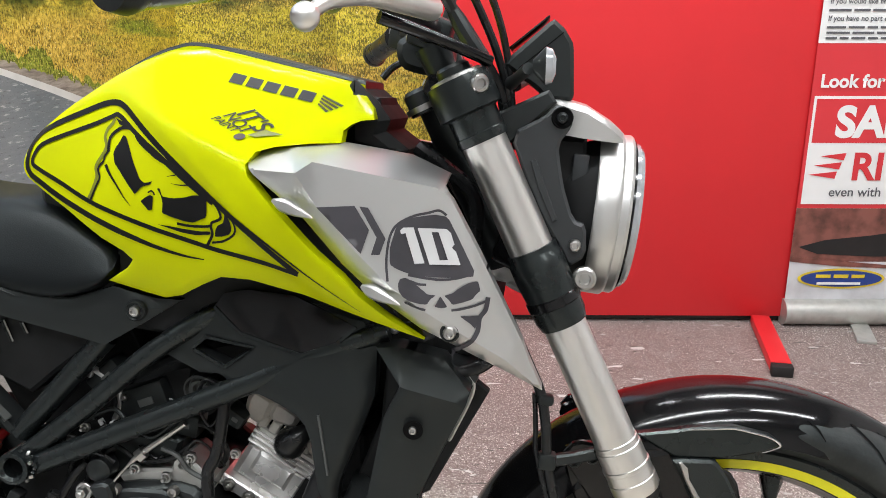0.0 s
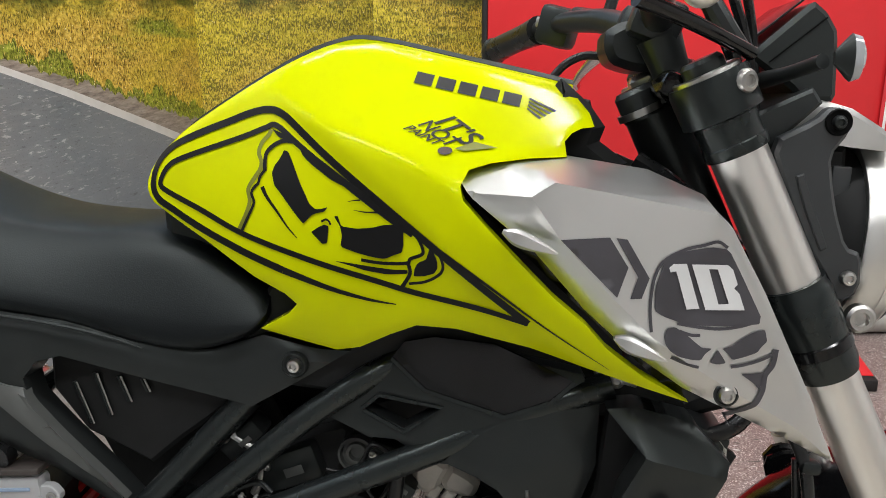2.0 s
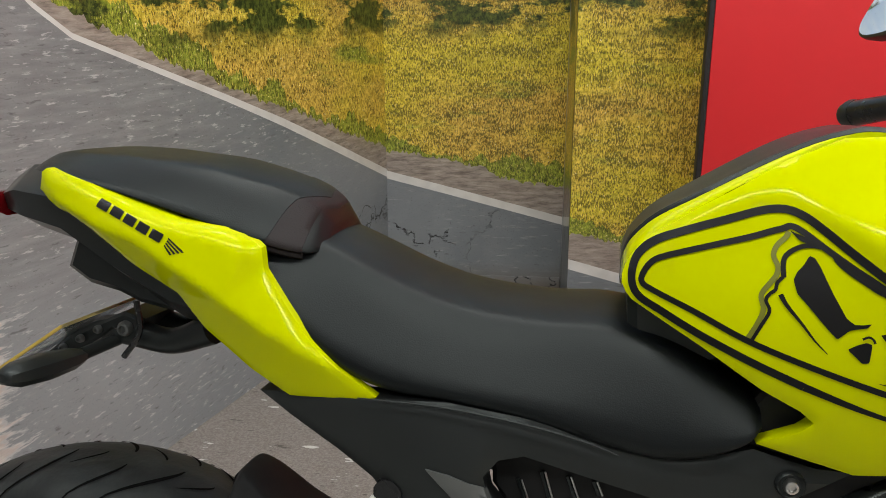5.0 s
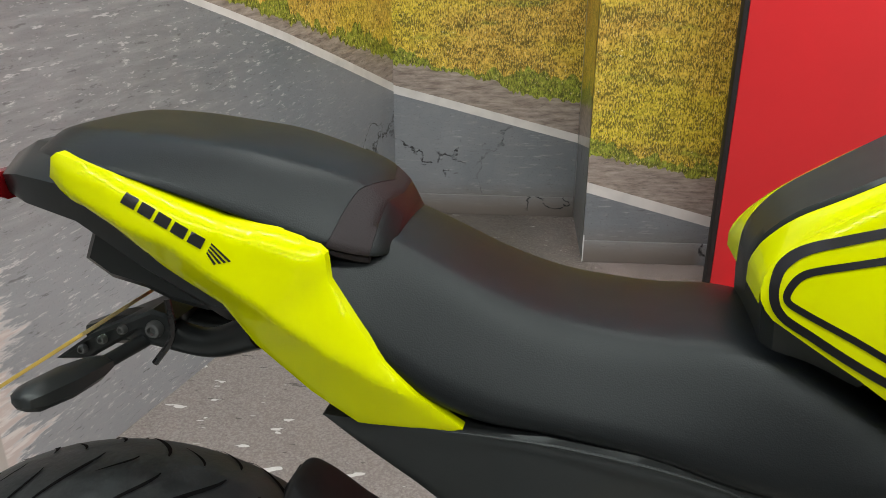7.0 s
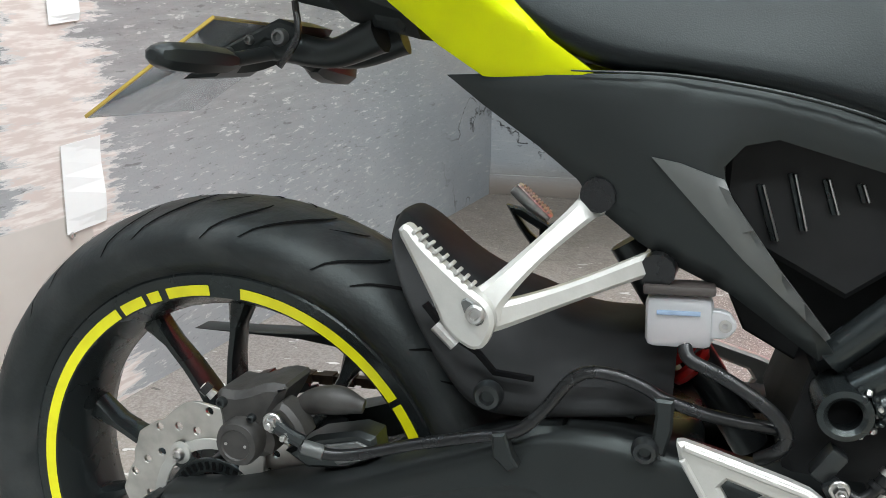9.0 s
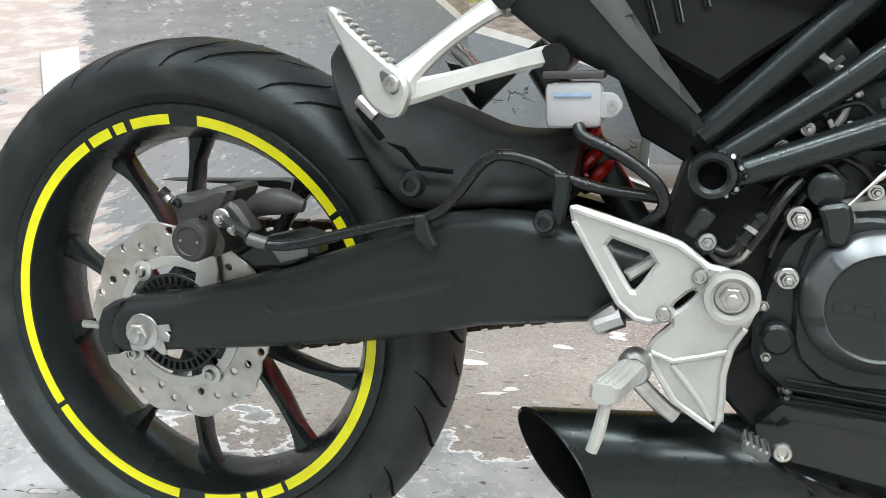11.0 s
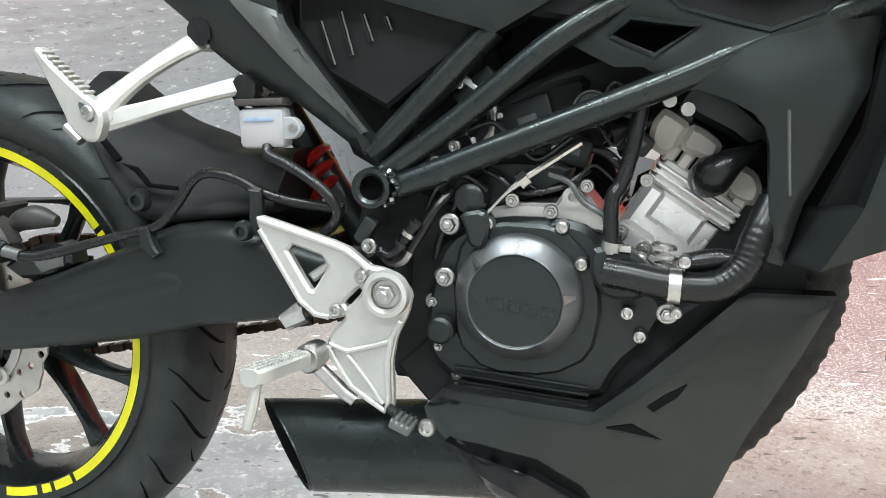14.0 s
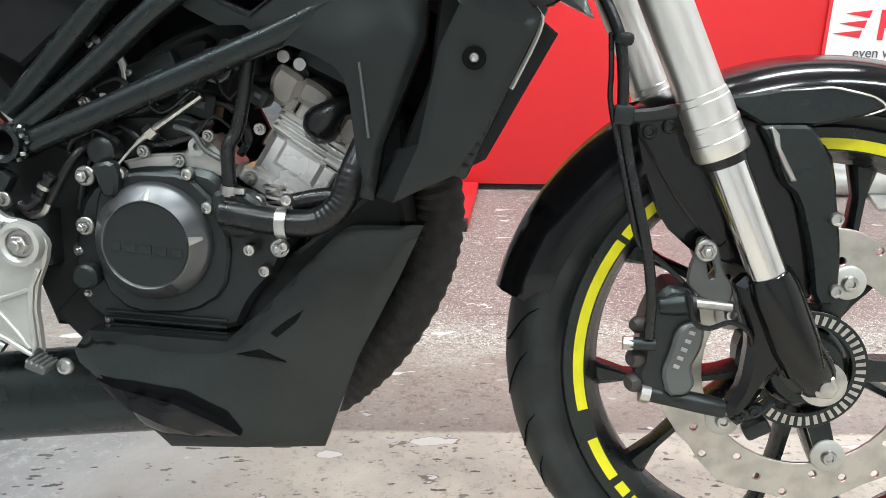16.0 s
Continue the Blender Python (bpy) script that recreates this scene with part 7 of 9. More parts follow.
for k in range(9):
    x, z = rd.uniform(0.59, 0.76), rd.uniform(0.53, 0.60)
    pts = [(x, -0.080 - rd.uniform(0, 0.012), z)]
    for j in range(3):
        pts.append((pts[-1][0] + rd.uniform(0.012, 0.030), pts[-1][1] + rd.uniform(-0.006, 0.006), pts[-1][2] + rd.uniform(-0.022, 0.022)))
    tube("wire", pts, rd.choice((0.0016, 0.0022, 0.0028)), rd.choice((HOSE, HOSE, ENGINE, SATIN_GREY)), eng, seg=8)
    if k % 2:
        part("cable_tie", block_mesh(pts[1], (0.004, 0.007, 0.007), 0.001, (0, rd.uniform(-40, 40), 0)), rd.choice((STEEL, ENGINE, PALE_DECAL)), eng)
for x, z, r in ((0.583, 0.545, 0.0042), (0.600, 0.560, 0.004), (0.655, 0.515, 0.0045), (0.690, 0.507, 0.0045), (0.770, 0.540, 0.004), (0.720, 0.532, 0.0042), (0.585, 0.415, 0.0055), (0.592, 0.372, 0.005), (0.612, 0.345, 0.005)):
    bolt(eng, (x, -0.092, z), r, STEEL, height=0.005, hexed=True)
# dark ribbed tube: a curve ahead of the engine, down towards the muffler
hp = spline([Vector(p) for p in ((0.85, 0.0, 0.545), (0.90, 0.005, 0.525), (0.927, 0.01, 0.48), (0.931, 0.012, 0.43), (0.918, 0.012, 0.375), (0.885, 0.012, 0.31), (0.845, 0.01, 0.262), (0.80, 0.0, 0.235), (0.70, -0.03, 0.225))], 16)
tube("ribbed_tube", [tuple(p) for p in hp[::2]], [0.026 + 0.0022 * (k % 2) for k in range(len(hp[::2]))], RIBBED, bike, "dark ribbed tube curving ahead of the engine", seg=20, n=2)

# muffler with a slash-cut open end
mu = []
for t, r in ((0.0, 0.0425), (0.03, 0.0440), (0.3, 0.045), (0.7, 0.047), (1.0, 0.048)):
    ring = []
    for k in range(40):
        a = 6.28319 * k / 40
        y, z = r * math.cos(a), r * math.sin(a)
        slant = (-0.46 * z - 0.90 * y) * (1 - t) ** 2
        ring.append((0.422 + 0.255 * t + slant, -0.070 - 0.006 * t + y, 0.236 + 0.037 * t + z))
    mu.append(ring)
inner = [[(x + 0.0005 + 0.09 * s, -0.070 + (y + 0.070) * q, 0.236 + 0.010 * s + (z - 0.236) * q) for x, y, z in mu[0]] for s, q in ((0, 0.94), (1, 0.90))]
part("muffler", loft_mesh([inner[0]] + mu, cap=False), FRAME, bike, "short black slash-cut muffler")
part("muffler_bore", loft_mesh([inner[0], inner[1]], cap=False), GROOVE, bike, "dark muffler bore")
tube("muffler_lip", mu[0] + [mu[0][0]], 0.0012, FRAME, bike, seg=6, n=1)
part("bore_end", loft_mesh([inner[1], [(x + 0.003, y, z) for x, y, z in inner[1]]]), GROOVE, bike)
lathe("muffler_cap", [(0, 0), (0.046, 0), (0.046, -0.004), (0, -0.004)], (0.676, -0.076, 0.276), ENGINE, bike, axis=(1, 0, 0.19), seg=40)

# belly cowl
belly_f = facets([[(0.861, 0.453, -0.118), (0.927, 0.455, -0.104), (0.904, 0.403, -0.108), (0.868, 0.328, -0.114), (0.833, 0.229, -0.112), (0.679, 0.224, -0.120), (0.62, 0.282, -0.130), (0.59, 0.311, -0.130), (0.605, 0.343, -0.126),
                   (0.745, 0.339, -0.127), (0.776, 0.373, -0.125), (0.74, 0.29, -0.130), (0.83, 0.36, -0.122), (0.66, 0.31, -0.131)]])
belly_ob = skin("belly_cowl", [(0.852, 0.450), (0.862, 0.455), (0.928, 0.456), (0.906, 0.405), (0.868, 0.326), (0.834, 0.228), (0.68, 0.223), (0.657, 0.247), (0.626, 0.279), (0.592, 0.309), (0.588, 0.322), (0.605, 0.343), (0.64, 0.343), (0.742, 0.339), (0.776, 0.370)],
     belly_f, COWL, bike, "scuffed semi-gloss black belly cowl", both=True, thick=0.02, res=0.009, edge=0.003)
belly_s = on_mesh(belly_ob, belly_f)
# vent openings drawn as near-black patches on the cowl
decal("cowl_vent", [(0.786, 0.350), (0.800, 0.362), (0.818, 0.374), (0.811, 0.362), (0.792, 0.346)], belly_s, GROOVE, bike)
decal("cowl_vent", [(0.752, 0.327), (0.775, 0.333), (0.800, 0.321), (0.778, 0.324)], belly_s, GROOVE, bike)
tube("vent_lip", [(0.754, belly_s(0.754, 0.3265) - 0.001, 0.3265), (0.778, belly_s(0.778, 0.3235) - 0.001, 0.3235), (0.800, belly_s(0.800, 0.3205) - 0.001, 0.3205)], 0.0010, GLOSS, bike, seg=6)
SCOOP = {"r0": (0.6109, 0.2938, -0.134), "r1": (0.6388, 0.289, -0.143), "r2": (0.6939, 0.2791, -0.147), "r3": (0.7372, 0.2579, -0.142), "r4": (0.7535, 0.2425, -0.131), "m0": (0.6302, 0.2813, -0.142), "m1": (0.656, 0.270, -0.1475), "m2": (0.685, 0.258, -0.148), "m3": (0.7101, 0.2455, -0.138),
         "b0": (0.6402, 0.262, -0.128), "b1": (0.6547, 0.2462, -0.127), "b2": (0.6769, 0.2369, -0.127), "b3": (0.715, 0.2365, -0.127), "h0": (0.661, 0.280, -0.1445), "h1": (0.70, 0.268, -0.1440)}
scoop_f, scoop_folds = tin(SCOOP, [["r0", "m0", "m1", "m2", "m3"]])
skin("cowl_scoop", [SCOOP[k][:2] for k in ("r0", "r1", "r2", "r3", "r4", "b3", "b2", "b1", "b0", "m0")], scoop_f, GLOSS, bike, "gloss black scoop", thick=0.012, res=0.005, edge=0.003, lines=scoop_folds)
bolt(bike, (0.604, -0.168, 0.322), 0.008, STEEL)

# rider footrest carriers
brk = [(0.4245, 0.4889), (0.4309, 0.4905), (0.5132, 0.4700), (0.5297, 0.4590), (0.5380, 0.4530), (0.5489, 0.4520), (0.5662, 0.4460), (0.5776, 0.4310), (0.5745, 0.4131), (0.5641, 0.3894), (0.5603, 0.366), (0.5618, 0.3456), (0.5625, 0.3210), (0.5565, 0.3165), (0.5393, 0.3257), (0.5207, 0.3359),
       (0.5059, 0.3567), (0.4959, 0.3765), (0.5007, 0.3874), (0.5156, 0.4044), (0.5003, 0.3992), (0.4846, 0.4012), (0.4685, 0.4125), (0.4466, 0.4464), (0.429, 0.473)]
plate("footrest_carrier", brk, -0.140, -0.128, ALU, bike, "cast alloy footrest carrier", chamfer=0.0028, cut=1, ratio=0.15, both=True,
      holes=[[Vector(p) for p in ((0.4515, 0.4690), (0.5005, 0.4555), (0.4835, 0.4255), (0.4795, 0.4255))], [Vector(p) for p in ((0.5126, 0.4169), (0.5272, 0.4324), (0.5309, 0.4287), (0.5164, 0.4122))]])
plate("carrier_rim", ribbon([(0.4985, 0.3755), (0.5085, 0.3590), (0.5225, 0.3390), (0.5395, 0.3290), (0.5555, 0.3200), (0.5590, 0.3300), (0.5570, 0.3660), (0.5605, 0.3900), (0.5690, 0.4070)], 0.0052), -0.1445, -0.139, ALU, bike, chamfer=0.0012)
plate("carrier_rim", ribbon([(0.5000, 0.3770), (0.5180, 0.3720), (0.5430, 0.3800), (0.5585, 0.3860)], 0.0045), -0.1435, -0.139, ALU, bike, chamfer=0.0012)
plate("carrier_rim", ribbon([(0.5180, 0.3690), (0.5400, 0.3440), (0.5530, 0.3260)], 0.0042), -0.1435, -0.139, ALU, bike, chamfer=0.0012)
plate("carrier_rim", ribbon([(0.4300, 0.4870), (0.5120, 0.4665), (0.5290, 0.4560), (0.5370, 0.4490)], 0.0048), -0.1425, -0.139, ALU, bike, chamfer=0.0012)
plate("carrier_rim", ribbon([(0.4300, 0.4780), (0.4490, 0.4480), (0.4705, 0.4150), (0.4855, 0.4035), (0.4990, 0.4020)], 0.0048), -0.1425, -0.139, ALU, bike, chamfer=0.0012)
lathe("pivot_ring", [(0.0135, 0.001), (0.0135, 0.007), (0.0165, 0.010), (0.0205, 0.009), (0.0215, 0.005), (0.0215, 0)], (0.556, -0.142, 0.431), ALU, bike, seg=48)
lathe("pivot_well", [(0, 0.0005), (0.0136, 0.0005)], (0.556, -0.1425, 0.431), ENGINE, bike, seg=32)
bolt(bike, (0.556, -0.143, 0.431), 0.0095, STEEL, height=0.009, hexed=True)
for x, z in ((0.531, 0.444), (0.507, 0.410)):
    bolt(bike, (x, -0.142, z), 0.0062, STEEL, height=0.004)
plate("heel_bar", [(0.472, 0.437), (0.497, 0.456), (0.503, 0.450), (0.478, 0.430)], -0.128, -0.115, ALU, bike, chamfer=0.002)
fr = new("rider_footrest")
fr.parent = bike
part("pivot_knuckle", lathe_mesh([(0, -0.01), (0.012, -0.01), (0.0135, 0), (0.0135, 0.014), (0.011, 0.018), (0, 0.018)], (0.489, -0.150, 0.368), (0, -1, 0), 24), STEEL, fr)
rings = []
for t in (0, 0.06, 0.5, 0.94, 1.0):
    w = 0.010 if 0 < t < 1 else 0.007
    o = Vector((0.487, -0.170, 0.371)).lerp(Vector((0.472, -0.240, 0.374)), t)
    rings.append([o + Vector((w * u * 1.1, 0, 0.0075 * v)) for u, v in ((-1, -0.6), (-0.5, -1), (0.5, -1), (1, -0.6), (1, 0.7), (0.6, 1), (-0.6, 1), (-1, 0.7))])
bar = part("footrest_bar", loft_mesh(rings), ALU, fr)
tb = bmesh.new()
for k in range(14):
    for s in (-1, 0, 1):
        o = Vector((0.487, -0.178, 0.380)).lerp(Vector((0.473, -0.236, 0.383)), k / 13)
        block_mesh((o.x + 0.0055 * s, o.y, o.z - 0.0008), (0.0026, 0.0028, 0.0022), 0.0005, (0, 0, 0), tb)
part("grip_teeth", tb, ALU, bar)
tube("feeler_peg", [(0.474, -0.230, 0.368), (0.471, -0.234, 0.345), (0.467, -0.236, 0.328)], [0.0045, 0.005, 0.0045], ALU, fr, seg=10)
tube("brake_pedal", [(0.505, -0.118, 0.360), (0.530, -0.122, 0.336), (0.560, -0.140, 0.322), (0.583, -0.166, 0.324)], [0.006, 0.005, 0.0046, 0.0045], PLASTIC, bike)
pp = part("pedal_pad", block_mesh((0.584, -0.174, 0.325), (0.020, 0.024, 0.009), 0.002, (0, 20, 0)), SATIN_GREY, bike)
for k in range(4):
    part("pad_rib", block_mesh((0.577 + 0.0047 * k, -0.174, 0.3315 - 0.0017 * k), (0.0018, 0.024, 0.003), 0, (0, 20, 0)), STEEL, pp, smooth=0)
tube("pedal_spring", [(0.455, -0.135, 0.392), (0.475, -0.135, 0.402)], 0.009, STEEL, bike, seg=8)
part("brake_switch", block_mesh((0.462, -0.132, 0.398), (0.026, 0.018, 0.018), 0.003, (0, -40, 0)), STEEL, bike)
tube("return_lever", [(0.49, -0.145, 0.355), (0.51, -0.14, 0.335), (0.525, -0.138, 0.325)], 0.007, STEEL, bike)

# ---- tank
CREASE = [(0.600, 0.915, -0.0730), (0.640, 0.9215, -0.0862), (0.667, 0.9165, -0.0999), (0.702, 0.8985, -0.1241), (0.742, 0.879, -0.1480), (0.775, 0.8705, -0.1605), (0.806, 0.866, -0.1681)]
UPPER = [(0.565, 0.885, -0.074), (0.596, 0.906, -0.068), (0.662, 0.947, -0.062), (0.707, 0.965, -0.060), (0.734, 0.967, -0.060), (0.82, 0.949, -0.060), (0.905, 0.930, -0.056), (0.777, 0.940, -0.092), (0.887, 0.912, -0.079),
         (0.806, 0.882, -0.160), (0.66, 0.922, -0.090), (0.729, 0.894, -0.135), (0.769, 0.876, -0.154), (0.822, 0.868, -0.166), (0.912, 0.890, -0.100), (0.86, 0.890, -0.130)]
SIDE = [(0.543, 0.844, -0.078), (0.66, 0.893, -0.112), (0.683, 0.759, -0.128), (0.647, 0.731, -0.118), (0.871, 0.760, -0.186), (0.985, 0.705, -0.190), (0.60, 0.805, -0.110), (0.715, 0.721, -0.126), (0.79, 0.750, -0.152),
        (0.93, 0.745, -0.188), (0.61, 0.860, -0.106), (0.70, 0.810, -0.140), (0.76, 0.820, -0.164), (0.84, 0.810, -0.182), (0.822, 0.868, -0.166), (0.769, 0.876, -0.154), (0.729, 0.894, -0.135)]
tank_b = facets([UPPER + CREASE * 3, SIDE + CREASE * 3], 0.0022)


FLANK = [(0.560, 0.886), (0.595, 0.902), (0.652, 0.920), (0.674, 0.914), (0.703, 0.896), (0.734, 0.8735), (0.764, 0.8495), (0.788, 0.8275), (0.824, 0.7925), (0.864, 0.759), (0.95, 0.70)]

FLANK = [tuple(q) for q in spline([Vector(q) for q in FLANK], 5)]


def tank_f(x, z):
    """The tank's side: an upper face and a flank that meet in a crease, the flank sunk below a bevel."""
    r = -from_line(FLANK, x, z)
    t = min(1.0, max(0.0, (r + 0.007) / 0.020))
    sink = t * t * (3 - 2 * t) * min(1.0, max(0.0, (0.115 - r) / 0.08)) * min(1.0, max(0.0, (x - 0.585) / 0.06))
    return tank_b(x, z) + 0.0055 * sink


tank_o = [(0.5405, 0.851), (0.541, 0.844), (0.544, 0.838), (0.549, 0.8325), (0.602, 0.804), (0.647, 0.777), (0.674, 0.765), (0.684, 0.757), (0.676, 0.748), (0.648, 0.731), (0.715, 0.719), (0.736, 0.724), (0.762, 0.738), (0.784, 0.748), (0.815, 0.748), (0.87, 0.738), (0.927, 0.722), (0.986, 0.704),
          (0.952, 0.7238), (0.926, 0.744), (0.9105, 0.7617), (0.886, 0.782), (0.839, 0.829), (0.821, 0.848), (0.8185, 0.858), (0.824, 0.869), (0.840, 0.8735), (0.870, 0.8765), (0.897, 0.877), (0.896, 0.888), (0.902, 0.894), (0.910, 0.8975), (0.921, 0.8985), (0.918, 0.909), (0.908, 0.922), (0.897, 0.9325), (0.82, 0.950), (0.740, 0.967), (0.705, 0.965), (0.662, 0.947), (0.596, 0.907), (0.563, 0.884), (0.554, 0.876), (0.547, 0.867), (0.5425, 0.859)]
tank_ob = skin("tank_shell", tank_o, tank_f, NEON, bike, "neon yellow tank cover with black striping", both=True, thick=0.018, res=0.0048, edge=0.0015, round_in=0.004)
tank_s = on_mesh(tank_ob, tank_f)
# the tank's crown: yellow shoulders rising from the shell to a black centre strip; x, z and half width at the shell's edge, rise, half width of the strip
CROWN = [(0.5405, 0.850, 0.0775, 0.004, 0.022), (0.5425, 0.858, 0.0785, 0.005, 0.026), (0.549, 0.870, 0.0775, 0.006, 0.031), (0.5665, 0.888, 0.0735, 0.006, 0.038), (0.5965, 0.908, 0.0675, 0.0045, 0.046), (0.662, 0.948, 0.0620, 0.002, 0.053),
         (0.705, 0.966, 0.0600, 0.001, 0.0545), (0.740, 0.968, 0.0600, 0.001, 0.0545), (0.820, 0.951, 0.0600, 0.001, 0.0545), (0.880, 0.9375, 0.0570, 0.001, 0.052), (0.905, 0.9315, 0.0560, 0.001, 0.051)]
CROWN = [(x, z, -tank_f(x, z - 0.001) - 0.0035, r, i) for x, z, w, r, i in spline([Vector(q) for q in CROWN], 4)]
part("tank_top", loft_mesh([[(x, i * s, z + r + (0.0005 if abs(s) == 1 else 0.0040)) for s in (-1, -0.95, -0.5, 0, 0.5, 0.95, 1)] + [(x, i * s, z - 0.02) for s in (1, -1)] for x, z, w, r, i in CROWN]), PLASTIC, bike, "satin black tank centre")
for sgn in (-1, 1):
    part("tank_shoulder", loft_mesh([[(x, sgn * (w + 0.001), z - 0.010), (x, sgn * w, z - 0.002), (x, sgn * (w + (i - w) * 0.2), z + r * 0.36), (x, sgn * (w + (i - w) * 0.55), z + r * 0.74), (x, sgn * (i + 0.0005), z + r), (x, sgn * (i + 0.001), z - 0.01)] for x, z, w, r, i in CROWN]), NEON, bike, smooth=50)
nose = [(0.895, 0.938), (0.9186, 0.917), (0.9325, 0.898), (0.928, 0.886), (0.952, 0.868), (0.945, 0.858), (0.888, 0.868), (0.888, 0.930)]
plate("tank_nose", nose, -0.068, 0.068, DARK, bike, "black tank nose", chamfer=0.010)
plate("tank_fill", [(0.56, 0.86), (0.70, 0.955), (0.75, 0.955), (0.92, 0.92), (0.95, 0.80), (0.66, 0.76)], -0.052, 0.052, DARK, bike)
plate("tank_tail", [(0.5475, 0.860), (0.5455, 0.846), (0.548, 0.800), (0.60, 0.765), (0.63, 0.78), (0.62, 0.875), (0.575, 0.880)], -0.0665, 0.0665, PLASTIC, bike, chamfer=0.008)
plate("tank_fill", [(0.552, 0.845), (0.60, 0.875), (0.68, 0.84), (0.70, 0.76), (0.64, 0.745), (0.60, 0.775), (0.562, 0.805)], -0.060, 0.060, DARK, bike, chamfer=0.006)
# gloss black panel under the shroud's edge, also standing in for the shadow there
skin("shroud_gap", [(0.808, 0.862), (0.818, 0.869), (0.860, 0.871), (0.91, 0.872), (0.94, 0.868), (0.98, 0.80), (1.03, 0.72), (0.985, 0.700), (0.931, 0.746), (0.884, 0.789), (0.843, 0.828)],
     lambda x, z: -0.146 - 0.20 * max(0, 0.86 - z) + 1.9 * max(0, z - 0.845), GLOSS, bike, both=True, thick=0.02, res=0.014)

def tank_line(nm, width, taper, pts):
    decal(nm, ribbon(spline([Vector(p) for p in pts], 5), width, taper), tank_s, VINYL_K, bike, res=0.006)


tank_line("stripe", 0.0058, True, [(0.674, 0.7853), (0.7128, 0.7739), (0.7463, 0.767), (0.7686, 0.7649)])
tank_line("stripe", 0.006, False, [(0.674, 0.7853), (0.6382, 0.7979), (0.601, 0.813), (0.571, 0.8277), (0.5551, 0.8359), (0.5487, 0.8457), (0.5488, 0.8593), (0.5543, 0.8711), (0.5672, 0.8817), (0.5906, 0.8916), (0.6189, 0.9017), (0.6421, 0.9098), (0.658, 0.9117), (0.6703, 0.9075), (0.6829, 0.8985), (0.7004, 0.8844), (0.7212, 0.8686), (0.7494, 0.8481), (0.7883, 0.8198), (0.8272, 0.791), (0.8692, 0.76)])
tank_line("stripe", 0.0046, False, [(0.8692, 0.76), (0.826, 0.7686), (0.7851, 0.7754), (0.7532, 0.7826), (0.7079, 0.7927), (0.6604, 0.8055), (0.6289, 0.8158), (0.5957, 0.8303), (0.5661, 0.8419), (0.5564, 0.8473), (0.557, 0.855), (0.5636, 0.8645), (0.5758, 0.8707), (0.6067, 0.8809), (0.6345, 0.8898), (0.6546, 0.8973), (0.6647, 0.899), (0.6879, 0.8829), (0.7256, 0.8573), (0.7613, 0.8334), (0.7827, 0.8205)])
tank_line("stripe", 0.003, True, [(0.8, 0.8128), (0.8383, 0.7882), (0.884, 0.7564), (0.9276, 0.7283)])
tank_line("graphic_line", 0.0034, False, [(0.6812, 0.8869), (0.674, 0.8874), (0.6674, 0.8857), (0.6609, 0.8817), (0.6571, 0.8769), (0.6562, 0.8705), (0.6568, 0.863)])
tank_line("graphic_line", 0.0024, False, [(0.6564, 0.8635), (0.6526, 0.8587), (0.6514, 0.8535), (0.648, 0.8503), (0.6454, 0.8452), (0.648, 0.8376), (0.6428, 0.8262), (0.6366, 0.8132)])
tank_line("graphic_line", 0.0036, True, [(0.6549, 0.8506), (0.6598, 0.8427), (0.6693, 0.8318), (0.6784, 0.8205), (0.687, 0.8121)])
tank_line("graphic_line", 0.0016, False, [(0.7079, 0.826), (0.7117, 0.828), (0.7146, 0.8265), (0.7157, 0.824)])
tank_line("graphic_line", 0.0014, True, [(0.7403, 0.8442), (0.7347, 0.8436), (0.7293, 0.8423)])
tank_line("graphic_line", 0.0022, True, [(0.7639, 0.8364), (0.754, 0.8357), (0.7434, 0.8354), (0.7348, 0.8364)])
tank_line("graphic_line", 0.0026, False, [(0.7411, 0.7985), (0.754, 0.7972), (0.7688, 0.7974), (0.7787, 0.7989), (0.7807, 0.8021), (0.7891, 0.8058), (0.7906, 0.8095), (0.7877, 0.8167), (0.7836, 0.8215)])
tank_line("graphic_line", 0.003, False, [(0.7787, 0.7989), (0.7802, 0.7909), (0.7761, 0.7831), (0.773, 0.7785)])
tank_line("graphic_line", 0.0022, False, [(0.8033, 0.8068), (0.8055, 0.8014), (0.8056, 0.7958), (0.8018, 0.7906), (0.7915, 0.7849), (0.7792, 0.7825)])
decal("graphic_shadow", ribbon(spline([Vector(p) for p in [(0.6599, 0.8958), (0.6575, 0.8912), (0.6521, 0.8853), (0.6498, 0.8777), (0.653, 0.8699), (0.6516, 0.8634), (0.6475, 0.8573), (0.6422, 0.8483), (0.6440, 0.8379), (0.6398, 0.826), (0.6341, 0.8148)]], 5), 0.0036), tank_s, OLIVE, bike, "olive shadow line", lift=0.0009)


def tank_patch(pts):
    decal("graphic_patch", chaikin([Vector(p) for p in pts], 0.12), tank_s, VINYL_K, bike, res=0.006)


tank_patch([(0.6603, 0.8967), (0.6666, 0.8943), (0.6722, 0.8923), (0.6817, 0.8875), (0.6961, 0.8793), (0.71, 0.8712), (0.7235, 0.8624), (0.7367, 0.854), (0.7496, 0.8456), (0.7633, 0.8374), (0.7581, 0.8382), (0.7475, 0.8434), (0.7368, 0.8489), (0.728, 0.8535), (0.7232, 0.8552), (0.7148, 0.8589), (0.7069, 0.864), (0.6988, 0.8691), (0.693, 0.8735), (0.6896, 0.8769), (0.6873, 0.881), (0.6847, 0.8849), (0.6812, 0.8876), (0.6725, 0.8884), (0.667, 0.89)])
